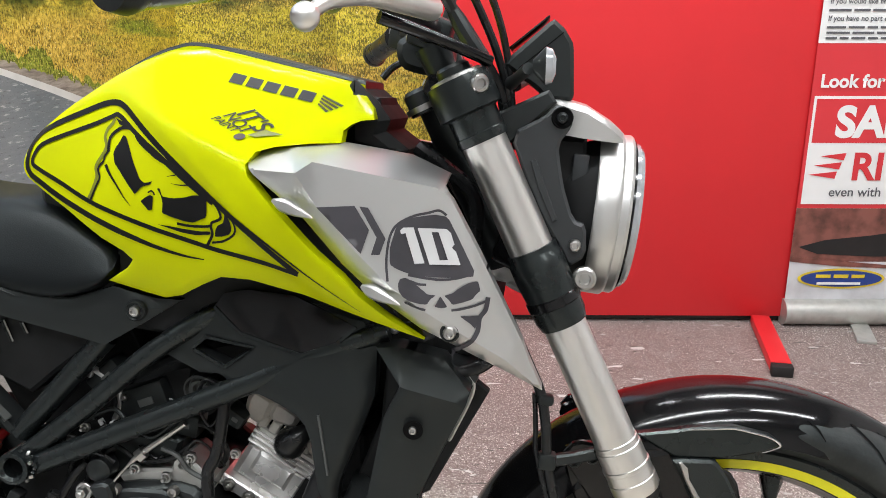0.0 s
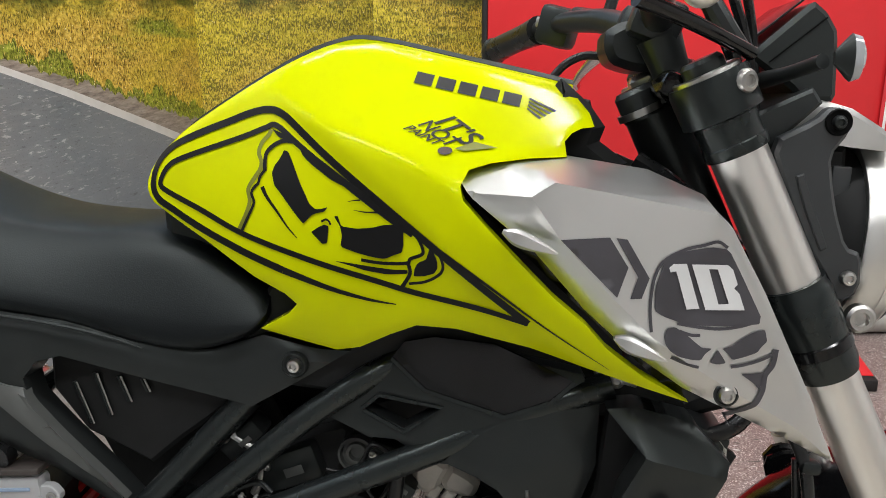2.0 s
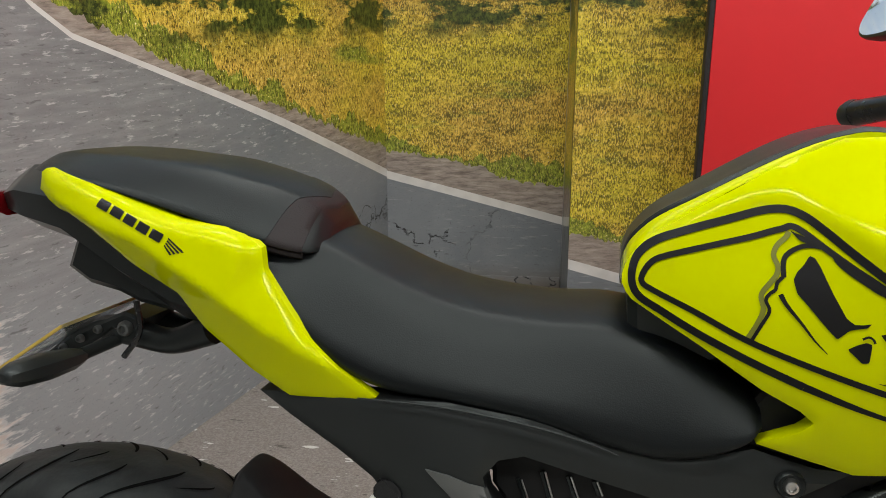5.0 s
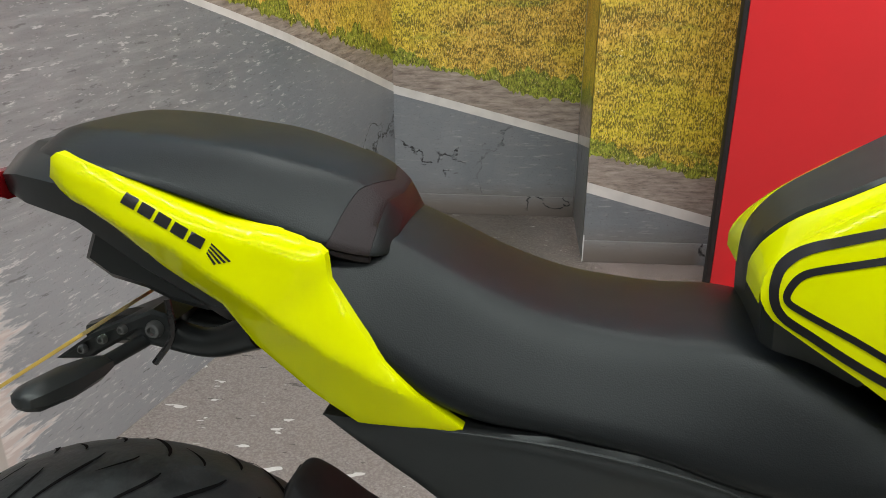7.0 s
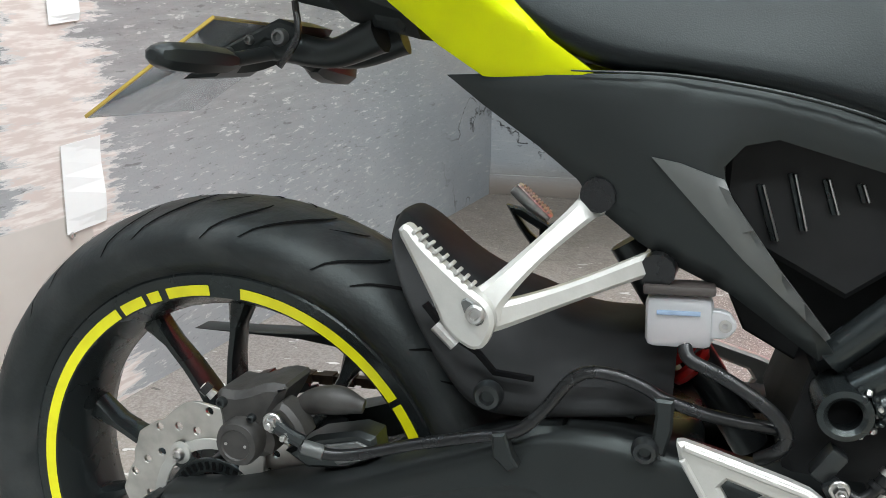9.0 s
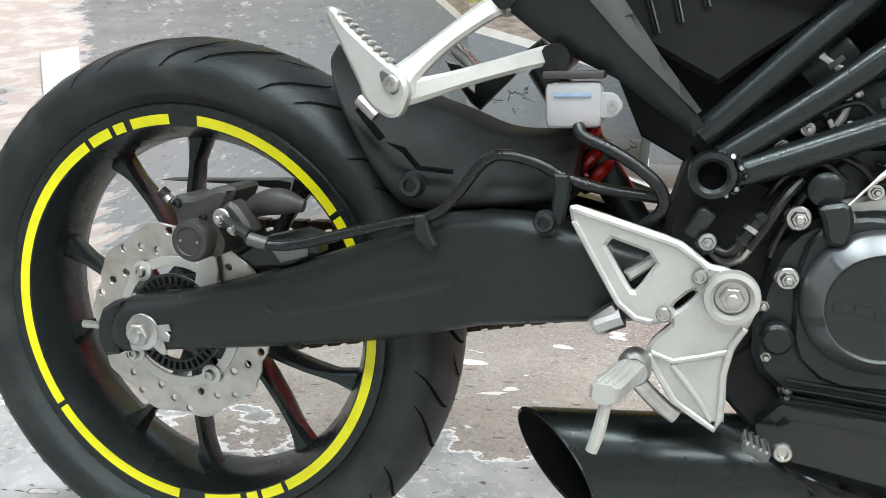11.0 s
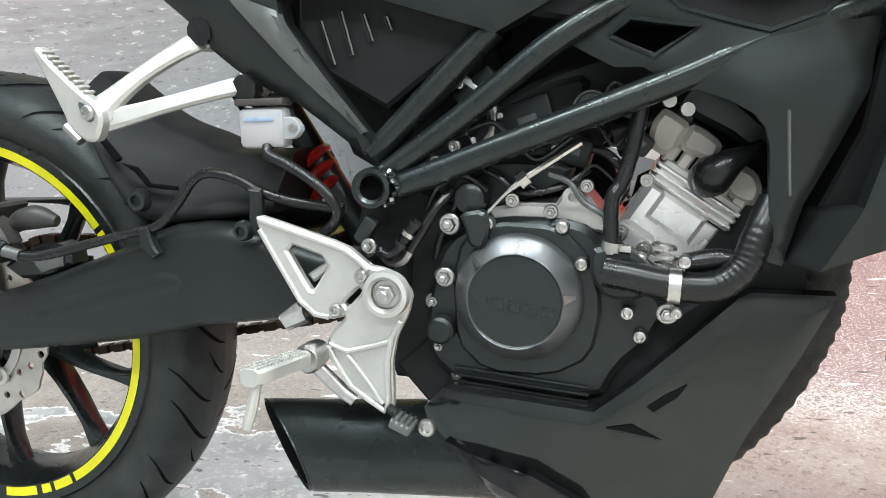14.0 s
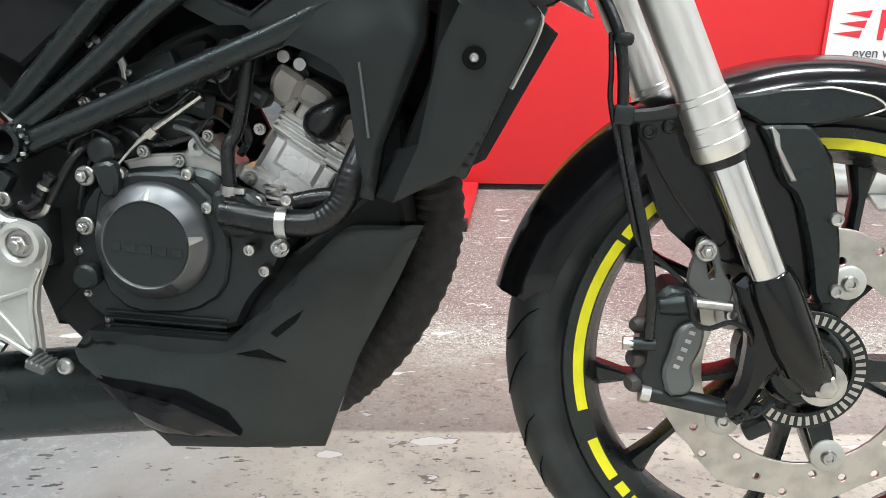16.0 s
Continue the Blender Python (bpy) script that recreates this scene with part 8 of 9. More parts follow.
tank_patch([(0.6732, 0.88), (0.6768, 0.8788), (0.6803, 0.873), (0.6841, 0.8648), (0.689, 0.8544), (0.6937, 0.8462), (0.6975, 0.8391), (0.7027, 0.8354), (0.7079, 0.8359), (0.7133, 0.8375), (0.7102, 0.8339), (0.7039, 0.8324), (0.6993, 0.8306), (0.6924, 0.8236), (0.689, 0.8269), (0.6833, 0.8329), (0.6764, 0.841), (0.6705, 0.8476), (0.6659, 0.8521), (0.6632, 0.8618), (0.6653, 0.8676), (0.6696, 0.8731)])
tank_patch([(0.6991, 0.8174), (0.7049, 0.8214), (0.7105, 0.824), (0.7141, 0.823), (0.713, 0.8097), (0.7085, 0.8088), (0.7047, 0.8125)])
tank_patch([(0.7186, 0.8306), (0.7217, 0.8313), (0.7248, 0.8234), (0.737, 0.8223), (0.7499, 0.8238), (0.7603, 0.8267), (0.7686, 0.827), (0.7743, 0.8249), (0.7785, 0.8222), (0.7752, 0.8222), (0.7753, 0.8125), (0.7737, 0.8063), (0.7688, 0.8045), (0.76, 0.8005), (0.7498, 0.8012), (0.7369, 0.8039), (0.7241, 0.8076), (0.7254, 0.8165), (0.7235, 0.8239)])
tank_patch([(0.7181, 0.7962), (0.7323, 0.7953), (0.7497, 0.7937), (0.7667, 0.7926), (0.7783, 0.7934), (0.7784, 0.7903), (0.7625, 0.7885), (0.7454, 0.7901), (0.7323, 0.7932)])
tank_patch([(0.7868, 0.7997), (0.7928, 0.8024), (0.7946, 0.8077), (0.7961, 0.8125), (0.7994, 0.8077), (0.8015, 0.8019), (0.8017, 0.7965), (0.799, 0.7921), (0.7914, 0.7895), (0.7829, 0.7885), (0.784, 0.7954)])
brand_blocks(tank_s, 0.7754, 0.9335, 0.887, 0.9085, 0.0095, 5, "tank_marking", "black block marking and badge")


def surface_words(words, f, start, end, top, mat, name="lettering", bold=0.012):
    """Words laid on a surface: start and end of their foot line, and the top of their first stroke."""
    bm = text_mesh(words, 1.0, (0, 0, 0), (1, 0, 0), (0, 0, 1), bold=bold)
    bmesh.ops.triangulate(bm, faces=bm.faces)
    bmesh.ops.subdivide_edges(bm, edges=[e for e in bm.edges if e.calc_length() > 0.22], cuts=3)
    x0, x1 = min(q.co.x for q in bm.verts), max(q.co.x for q in bm.verts)
    z0, z1 = min(q.co.z for q in bm.verts), max(q.co.z for q in bm.verts)
    s, u, v = Vector(start), Vector(end) - Vector(start), Vector(top) - Vector(start)
    for q in bm.verts:
        p = s + u * (q.co.x - x0) / (x1 - x0) + v * (q.co.z - z0) / (z1 - z0)
        q.co = (p[0], f(p[0], p[1]) - 0.0016, p[1])
    return part(name, bm, mat, bike, smooth=0)


surface_words("IT'S", tank_s, (0.7944, 0.9026), (0.8195, 0.8860), (0.811, 0.9078), VINYL_K)
surface_words("NOT", tank_s, (0.7824, 0.9008), (0.8072, 0.8848), (0.7935, 0.9045), VINYL_K)
surface_words("PAINT", tank_s, (0.7717, 0.8981), (0.7979, 0.8863), (0.7789, 0.9007), VINYL_K)
decal("graphic_block", [(0.8124, 0.8841), (0.8268, 0.8886), (0.8443, 0.8844), (0.8193, 0.8822)], tank_s, OLIVE, bike, "olive block of an exclamation mark", lift=0.002)
decal("graphic_dot", [(0.8055 + 0.0055 * math.cos(a), 0.8825 + 0.0028 * math.sin(a)) for a in np.linspace(0, 6.2832, 17)[:-1]], tank_s, MAROON, bike, lift=0.002)

# ---- silver shrouds
SHROUD = {"a0": (0.8245, 0.8547, -0.180), "a1": (0.8235, 0.8688, -0.140), "a2": (0.8435, 0.8758, -0.132), "a3": (0.897, 0.8770, -0.125), "a4": (0.9622, 0.8662, -0.122), "a5": (1.0011, 0.8490, -0.128),
          "b1": (0.8695, 0.8530, -0.189), "b2": (0.886, 0.8634, -0.190), "b3": (0.9973, 0.8430, -0.188), "b4": (1.0086, 0.8350, -0.186), "c1": (0.8895, 0.8248, -0.1935), "c2": (0.925, 0.7855, -0.195), "c3": (0.9565, 0.7556, -0.1965), "c4": (0.985, 0.735, -0.196),
          "c5": (1.02, 0.7135, -0.192), "c6": (1.06, 0.6895, -0.186), "tip": (1.094, 0.659, -0.177), "d0": (0.828, 0.850, -0.181), "d1": (0.872, 0.813, -0.180), "d2": (0.909, 0.771, -0.181), "d3": (0.941, 0.742, -0.182), "d4": (0.982, 0.714, -0.182), "d5": (1.058, 0.676, -0.176),
          "e1": (1.034, 0.787, -0.187), "e2": (1.075, 0.704, -0.181)}
sh_f, sh_folds = tin(SHROUD, [["a0", "b1", "c1", "c2", "c3", "c4", "c5", "c6", "tip"], ["b1", "b2", "b3", "b4"]])
sh_o = [SHROUD[k][:2] for k in ("a1", "a2", "a3", "a4", "a5")] + [(1.001, 0.842), (1.0095, 0.832)] + [SHROUD[k][:2] for k in ("e1", "e2")] + [(1.080, 0.690)] + [SHROUD[k][:2] for k in ("tip", "d5", "d4", "d3", "d2", "d1", "d0")] + [(0.819, 0.860)]


sh_ob = skin("shroud", sh_o, sh_f, SILVER, bike, "satin silver tank shroud", both=True, thick=0.02, res=0.006, edge=0.002, round_in=0.004, lines=sh_folds)
sh_s = on_mesh(sh_ob, sh_f)
for x0, z0, x1, z1 in ((0.850, 0.829, 0.888, 0.815), (0.930, 0.754, 0.966, 0.740)):
    a, b = Vector((x0, -0.192, z0)), Vector((x1, -0.200, z1))
    flat_bar("shroud_fin", [(*(a.lerp(b, t)), h, w) for t, h, w in ((0, 0.0015, 0.003), (0.25, 0.0058, 0.006), (0.6, 0.0048, 0.005), (1.0, 0.0008, 0.001))], SILVER, bike)
bolt(bike, (1.010, -0.1915, 0.714), 0.0060, STEEL)
lathe("bolt_cup", [(0.0, 0.0004), (0.0065, 0.0005), (0.0078, 0.0015), (0.0090, 0.0005)], (1.010, -0.191, 0.714), ENGINE, bike, seg=28)
def shroud_patch(nm, pts, sharp=False):
    loop = [Vector(p) for p in pts]
    decal(nm, loop if sharp else chaikin(loop, 0.15), sh_s, GREY_DECAL, bike, res=0.006)


shroud_patch("graphic_patch", [(0.8904, 0.8239), (0.9244, 0.826), (0.9376, 0.805), (0.9304, 0.7838)], True)
shroud_patch("graphic_chevron", [(0.9287, 0.8256), (0.9364, 0.8247), (0.9524, 0.7978), (0.9473, 0.7835), (0.9395, 0.7831), (0.9444, 0.7986)], True)
shroud_patch("helmet_patch", [(0.9623, 0.8105), (0.9747, 0.8169), (0.9943, 0.8199), (1.0064, 0.8183), (1.0162, 0.7999), (1.0332, 0.766), (1.0113, 0.7642), (0.9794, 0.7652), (0.9623, 0.7714), (0.9564, 0.7753), (0.9562, 0.7903)])
shroud_patch("graphic_patch", [(0.9638, 0.7573), (0.9656, 0.7627), (0.9712, 0.7638), (0.9785, 0.7591), (0.9857, 0.753), (0.9906, 0.7491), (0.9977, 0.7488), (0.9931, 0.7453), (0.9899, 0.7403), (0.9837, 0.7406), (0.9742, 0.7428), (0.9684, 0.7466), (0.9649, 0.7514)])
shroud_patch("graphic_patch", [(1.0342, 0.7617), (1.0257, 0.7598), (1.0174, 0.7549), (1.0119, 0.7504), (1.0048, 0.7484), (1.0092, 0.7445), (1.0122, 0.7402), (1.0207, 0.7422), (1.0296, 0.7452), (1.0328, 0.7496), (1.0364, 0.753), (1.0353, 0.7583)])
shroud_patch("graphic_patch", [(0.9962, 0.7384), (0.9993, 0.7434), (1.0015, 0.7479), (1.0045, 0.7435), (1.008, 0.7381), (1.0024, 0.7371)])
shroud_patch("graphic_patch", [(1.0183, 0.7304), (1.0269, 0.7299), (1.0364, 0.7309), (1.0348, 0.725), (1.0327, 0.718), (1.0291, 0.7225)])
for pts in ([(0.9548, 0.76), (0.9534, 0.7752), (0.9543, 0.7903), (0.9573, 0.8029), (0.9638, 0.8116), (0.9772, 0.8185), (0.9896, 0.8214), (0.9988, 0.8235), (1.0055, 0.8194)], [(0.9726, 0.7663), (0.9878, 0.7637), (1.002, 0.7625), (1.0161, 0.7641), (1.0301, 0.768)], [(0.9695, 0.7412), (0.9791, 0.7376), (0.9887, 0.7353)],
            [(1.0421, 0.7437), (1.0313, 0.7393), (1.0195, 0.7363), (1.0115, 0.7352)], [(1.0434, 0.7471), (1.0415, 0.7358), (1.0365, 0.7284), (1.0351, 0.717), (1.0298, 0.707), (1.0196, 0.6979), (1.0116, 0.6938)], [(0.9741, 0.761), (0.9823, 0.7582), (0.9889, 0.7579)]):
    decal("graphic_line", ribbon(spline([Vector(p) for p in pts], 4), 0.0042 if pts[0][0] == 1.0434 else 0.0022), sh_s, GREY_DECAL, bike, res=0.006)
over = lambda x, z: sh_s(x, z) - 0.0012
decal("number_lettering", [(0.9653, 0.8057), (0.9683, 0.8083), (0.9772, 0.8086), (0.9872, 0.7771), (0.9784, 0.7765), (0.9702, 0.8033), (0.9662, 0.8026)], over, PALE_DECAL, bike, "pale figure one")
zero = [Vector(p) for p in ((0.9807, 0.8082), (1.0058, 0.8076), (1.0095, 0.8044), (1.0131, 0.7942), (1.0108, 0.7913), (1.0146, 0.7876), (1.0188, 0.776), (0.9916, 0.7761))]
slot = [Vector(p) for p in ((0.9928, 0.8048), (0.9989, 0.8046), (1.0076, 0.7804), (1.0004, 0.7801))]
part("number_lettering", skin_mesh(zero, lambda x, z: over(x, z) - 0.0012, [slot], thick=0, res=0.008, edge=0), PALE_DECAL, bike, "pale figure nought")


# ---- forks
def fork_x(z):
    return 1.0325 + 0.47 * (0.877 - z)


FA = Vector((-0.47, 0, 1)).normalized()


def on_fork(z, y):
    return Vector((fork_x(z) - (0.015 if y > 0 else 0.0), y, z))


for sgn in (-1, 1):
    fk = new("fork_leg")
    fk.parent = bike
    y = 0.1 * sgn

    def turned(name, rows, mat, label=""):
        z0 = rows[0][0]
        part(name, lathe_mesh([(r, (z - z0) / FA.z) for z, r in rows], on_fork(z0, y), FA, 40), mat, fk, label)
    turned("outer_tube", [(0.532, 0.0), (0.532, 0.0235), (0.5345, 0.0250), (0.5455, 0.0250), (0.5462, 0.0243), (0.5560, 0.0243), (0.5566, 0.0250), (0.5600, 0.0250), (0.5607, 0.0238), (0.5780, 0.0238), (0.5788, 0.0228), (0.5840, 0.0228), (0.5848, 0.0218), (0.60, 0.0217),
                          (0.69, 0.0217), (0.70, 0.0218), (0.73, 0.0224), (0.74, 0.0225), (0.92, 0.0225), (0.93, 0.0225), (0.93, 0.0)], ALU_FORK, "satin silver fork tube")
    turned("dust_seal", [(0.524, 0.0), (0.524, 0.0205), (0.534, 0.0222), (0.536, 0.0)], HOSE)
    turned("inner_tube", [(0.40, 0.0175), (0.53, 0.0175)], CHROME, "polished fork tube")
    turned("fork_foot", [(0.33, 0.0), (0.335, 0.020), (0.36, 0.0235), (0.41, 0.0235), (0.424, 0.0205), (0.426, 0.0)], GLOSS)
    turned("clamp_ring", [(0.937, 0.021), (0.9405, 0.0215), (0.9415, 0.024), (0.9405, 0.0265), (0.937, 0.027)], STEEL)
    turned("lower_clamp", [(0.703, 0.0), (0.703, 0.0235), (0.712, 0.0262), (0.735, 0.0262), (0.740, 0.0268), (0.752, 0.0275), (0.768, 0.0275), (0.771, 0.0255), (0.777, 0.0255), (0.779, 0.0)], FRAME)
    turned("upper_clamp", [(0.880, 0.0), (0.880, 0.0245), (0.883, 0.0255), (0.888, 0.0255), (0.889, 0.0245), (0.906, 0.0248), (0.908, 0.0318), (0.932, 0.0322), (0.938, 0.0312), (0.939, 0.0)], FRAME)
    turned("fork_cap", [(0.936, 0.017), (0.948, 0.017), (0.951, 0.014), (0.951, 0.0)], ENGINE)
    p = on_fork(0.932, y + 0.0 * sgn) + Vector((0.020, 0.024 * sgn, 0.002))
    bolt(fk, p, 0.0095, STEEL, axis=(0.5, sgn, 0))
    tube("axle_lug", [(fork_x(0.36), y, 0.36), (1.30, y * 0.85, 0.325), (FRONT[0], y * 0.70, FRONT[1])], [0.0225, 0.024, 0.022], GLOSS, fk)
    lathe("fork_guide", [(0.0255, -0.006), (0.0275, -0.004), (0.0275, 0.004), (0.0255, 0.006)], on_fork(0.727, y), GLOSS, fk, axis=FA)
bolt(bike, (FRONT[0] - 0.001, -0.097, FRONT[1] + 0.004), 0.0125, STEEL, height=0.008, hexed=True)
lathe("axle_washer", [(0, 0), (0.022, 0), (0.022, 0.003), (0.018, 0.004), (0, 0.004)], (FRONT[0] - 0.001, -0.094, FRONT[1] + 0.004), STEEL, bike, seg=32)
tube("front_axle", [(FRONT[0], -0.096, FRONT[1] + 0.003), (FRONT[0], 0.09, FRONT[1] + 0.003)], 0.011, STEEL, bike, smooth_path=False)
up = bmesh.new()
block_mesh((fork_x(0.928) - 0.012, 0, 0.924), (0.055, 0.19, 0.022), 0.006, (0, 25, 0), up)
part("top_yoke", up, GLOSS, bike)
part("bottom_yoke", block_mesh((fork_x(0.765) - 0.012, 0, 0.765), (0.062, 0.19, 0.034), 0.007, (0, 25, 0)), GLOSS, bike)
tube("steering_stem", [(fork_x(0.75) - 0.035, 0, 0.745), (fork_x(0.92) - 0.035, 0, 0.915)], 0.026, ENGINE, bike, smooth_path=False)
lathe("stem_nut", [(0, 0), (0.019, 0), (0.019, 0.008), (0.015, 0.012), (0, 0.012)], (0.976, 0, 0.934), STEEL, bike, axis=FA, seg=6)
lathe("ignition_lock", [(0, 0), (0.018, 0), (0.018, 0.022), (0.015, 0.026), (0, 0.026)], (0.968, -0.034, 0.906), ENGINE, bike, axis=FA, seg=24)
lathe("ignition_ring", [(0.012, 0), (0.0205, 0), (0.0205, 0.006), (0.012, 0.006)], (0.966, -0.034, 0.908), STEEL, bike, axis=FA, seg=24)
for y in (-0.05, 0.05):
    tube("bar_riser", [(0.995, y, 0.925), (0.985, y, 0.945), (0.974, y, 0.972)], [0.018, 0.016, 0.019], ENGINE, bike)
    part("bar_clamp", block_mesh((0.972, y, 0.985), (0.042, 0.032, 0.036), 0.006, (0, 20, 0)), ENGINE, bike)

# ---- handlebar and controls
BAR = [(0.835, -0.40, 0.985), (0.855, -0.34, 0.995), (0.905, -0.22, 1.012), (0.945, -0.14, 1.008), (0.970, -0.07, 0.988), (0.972, 0, 0.986), (0.970, 0.07, 0.988), (0.945, 0.14, 1.002), (0.905, 0.22, 1.006), (0.862, 0.31, 0.998), (0.832, 0.38, 0.988)]
tube("handlebar", BAR, [0.011, 0.011, 0.0115, 0.013, 0.014, 0.014, 0.014, 0.013, 0.0115, 0.011, 0.011], ENGINE, bike, n=8)
for pts in ([(0.830, 0.385, 0.987), (0.848, 0.343, 0.993), (0.866, 0.302, 0.998), (0.884, 0.262, 1.003)], [(0.835, -0.405, 0.985), (0.850, -0.36, 0.993), (0.868, -0.31, 1.003), (0.886, -0.265, 1.010)]):
    tube("grip", pts, [0.0165, 0.0155, 0.0155, 0.0175], HOSE, bike, "black rubber grip", seg=18)
    e = Vector(pts[0])
    d = (e - Vector(pts[1])).normalized()
    lathe("bar_end", [(0, 0), (0.017, 0), (0.0185, 0.008), (0.015, 0.020), (0, 0.022)], e, ENGINE, bike, axis=d, seg=20)
for sgn, x, z in ((1, 0.905, 1.004), (-1, 0.908, 1.012)):
    sw = new("switch_cluster")
    sw.parent = bike
    part("switch_body", block_mesh((x, 0.232 * sgn, z), (0.042, 0.040, 0.046), 0.008, (0, 15, -22 * sgn)), PLASTIC, sw)
    part("switch_button", block_mesh((x - 0.022, 0.236 * sgn, z + 0.006), (0.006, 0.012, 0.012), 0.002, (0, 15, -22 * sgn)), STEEL, sw)
    part("lever_perch", block_mesh((x + 0.035, 0.195 * sgn, z + 0.004), (0.045, 0.030, 0.024), 0.006, (0, 10, -25 * sgn)), ENGINE, sw)
tube("brake_lever", [(0.995, -0.225, 0.990), (0.982, -0.265, 0.990), (0.962, -0.315, 0.989), (0.946, -0.355, 0.981), (0.939, -0.378, 0.972)], [0.010, 0.0092, 0.0072, 0.0055, 0.005], ALU_FORK, bike, "silver front brake lever")
lathe("lever_ball", [(0, -0.0095), (0.005, -0.0080), (0.0085, -0.004), (0.0095, 0), (0.0085, 0.004), (0.005, 0.0080), (0, 0.0095)], (0.937, -0.386, 0.968), ALU_FORK, bike, seg=24)
tube("clutch_lever", [(0.975, 0.215, 0.985), (0.955, 0.25, 0.972), (0.94, 0.30, 0.955), (0.935, 0.34, 0.944), (0.935, 0.36, 0.94)], [0.009, 0.008, 0.006, 0.0055, 0.0075], CHROME, bike, "polished clutch lever")
part("fluid_cup", block_mesh((0.975, -0.185, 1.03), (0.05, 0.045, 0.03), 0.006, (0, 8, 20)), ENGINE, bike)
tube("mirror_stem", [(0.958, 0.20, 1.012), (0.965, 0.205, 1.06), (0.925, 0.26, 1.10), (0.872, 0.33, 1.12)], [0.007, 0.006, 0.006, 0.006], ENGINE, bike, seg=10)
tube("mirror_stem", [(0.958, -0.20, 1.016), (0.965, -0.205, 1.06), (0.94, -0.26, 1.13), (0.90, -0.33, 1.16)], [0.007, 0.006, 0.006, 0.006], ENGINE, bike, seg=10)
for sgn in (1, -1):
    cxm = Vector((0.850 if sgn > 0 else 0.885, 0.345 * sgn, 1.115 + (0.04 if sgn < 0 else 0)))
    dirm = Vector((-1, -0.15 * sgn, 0.52)).normalized()
    sd = dirm.cross(Vector((0, 0, 1))).normalized()
    um = sd.cross(dirm)

    def oval(s, off):
        return [cxm + dirm * off + sd * 0.068 * s * math.copysign(abs(math.cos(a)) ** 0.7, math.cos(a)) + um * 0.044 * s * math.copysign(abs(math.sin(a)) ** 0.7, math.sin(a)) for a in np.linspace(0, 6.28319, 33)[:-1]]
    hs = part("mirror_housing", loft_mesh([oval(0.5, -0.026), oval(0.9, -0.016), oval(1.0, -0.004), oval(1.0, 0.002), oval(0.95, 0.003)]), PLASTIC, bike)
    part("mirror_glass", loft_mesh([oval(0.94, 0.0032), oval(0.94, 0.0042)]), MIRROR, hs, "mirror glass")
tube("clutch_cable", [(0.975, 0.18, 0.99), (0.99, 0.10, 0.965), (1.00, 0.05, 0.955), (1.01, -0.02, 0.95), (1.00, -0.06, 0.92)], 0.0038, HOSE, bike, seg=8)
tube("bar_stay", [(0.940, -0.16, 0.990), (0.985, -0.135, 0.975), (1.036, -0.105, 0.955)], [0.0065, 0.006, 0.0055], GLOSS, bike)
for k, pts in enumerate(([(0.985, -0.12, 1.03), (1.00, -0.10, 1.0), (1.025, -0.075, 0.962), (1.045, -0.06, 0.925), (1.05, -0.055, 0.88)], [(1.00, -0.10, 1.05), (1.025, -0.08, 1.0), (1.04, -0.07, 0.965), (1.05, -0.06, 0.93), (1.06, -0.05, 0.88)],
                         [(1.02, -0.08, 1.05), (1.04, -0.065, 1.0), (1.05, -0.055, 0.96), (1.055, -0.05, 0.92), (1.06, -0.04, 0.87)])):
    tube("control_cable", pts, (0.0055, 0.0042, 0.0038)[k], HOSE, bike, seg=8)
tube("cable_sleeve", [(1.003, -0.096, 0.995), (1.02, -0.08, 0.970)], 0.0075, ENGINE, bike, seg=10)
tube("wire_loom", [(0.96, -0.05, 0.87), (0.99, -0.06, 0.85), (1.02, -0.06, 0.82), (1.02, -0.05, 0.76)], 0.008, HOSE, bike, seg=8)

plate("bar_clamp_cover", [(0.9331, 0.9786), (0.9443, 0.9853), (0.9584, 0.9886), (0.9867, 0.9805), (0.9911, 0.9668), (0.986, 0.9501), (0.9681, 0.9433), (0.9538, 0.9454), (0.9383, 0.9508), (0.9323, 0.9636)], -0.030, 0.050, ENGINE, bike, chamfer=0.007, cut=1)
tube("control_cable", [(0.8945, 0.1, 0.9435), (0.9075, 0.1, 0.9564), (0.9249, 0.1, 0.9642), (0.9445, 0.1, 0.9631), (0.9608, 0.1, 0.9581)], 0.0045, HOSE, bike, seg=8)
tube("control_cable", [(0.991, 0.06, 0.9543), (1.0078, 0.06, 0.9508), (1.0234, 0.06, 0.9436), (1.036, 0.06, 0.9352)], 0.0040, HOSE, bike, seg=8)
tube("cable_boot", [(0.9942, -0.1, 1.0092), (1.0033, -0.1, 0.9945), (1.0108, -0.1, 0.9822), (1.0194, -0.1, 0.9699), (1.0299, -0.1, 0.9585)], [0.0050, 0.0075, 0.0085, 0.0080, 0.0060], ENGINE, bike, seg=10)

# ---- headlamp, meter and front indicators
hl = new("headlamp")
hl.parent = bike
HA = Vector((0.99, 0, -0.10)).normalized()
LO = (1.1385, 0, 0.803)
part("lamp_bucket", lathe_mesh([(0.0, -0.045), (0.045, -0.042), (0.068, -0.025), (0.078, 0.002), (0.0, 0.003)], LO, HA, 48), DARK, hl)
part("housing", lathe_mesh([(0.078, 0.002), (0.0865, 0.0), (0.0880, 0.0022), (0.0885, 0.0225), (0.0872, 0.0248), (0.0850, 0.0262), (0.0855, 0.0335), (0.0835, 0.0365), (0.0795, 0.0372)], LO, HA, 72), SILVER, hl, "satin silver lamp shell")
part("bezel", lathe_mesh([(0.080, 0.0365), (0.0805, 0.0390), (0.0785, 0.0398), (0.076, 0.038)], LO, HA, 72), GLOSS, hl)
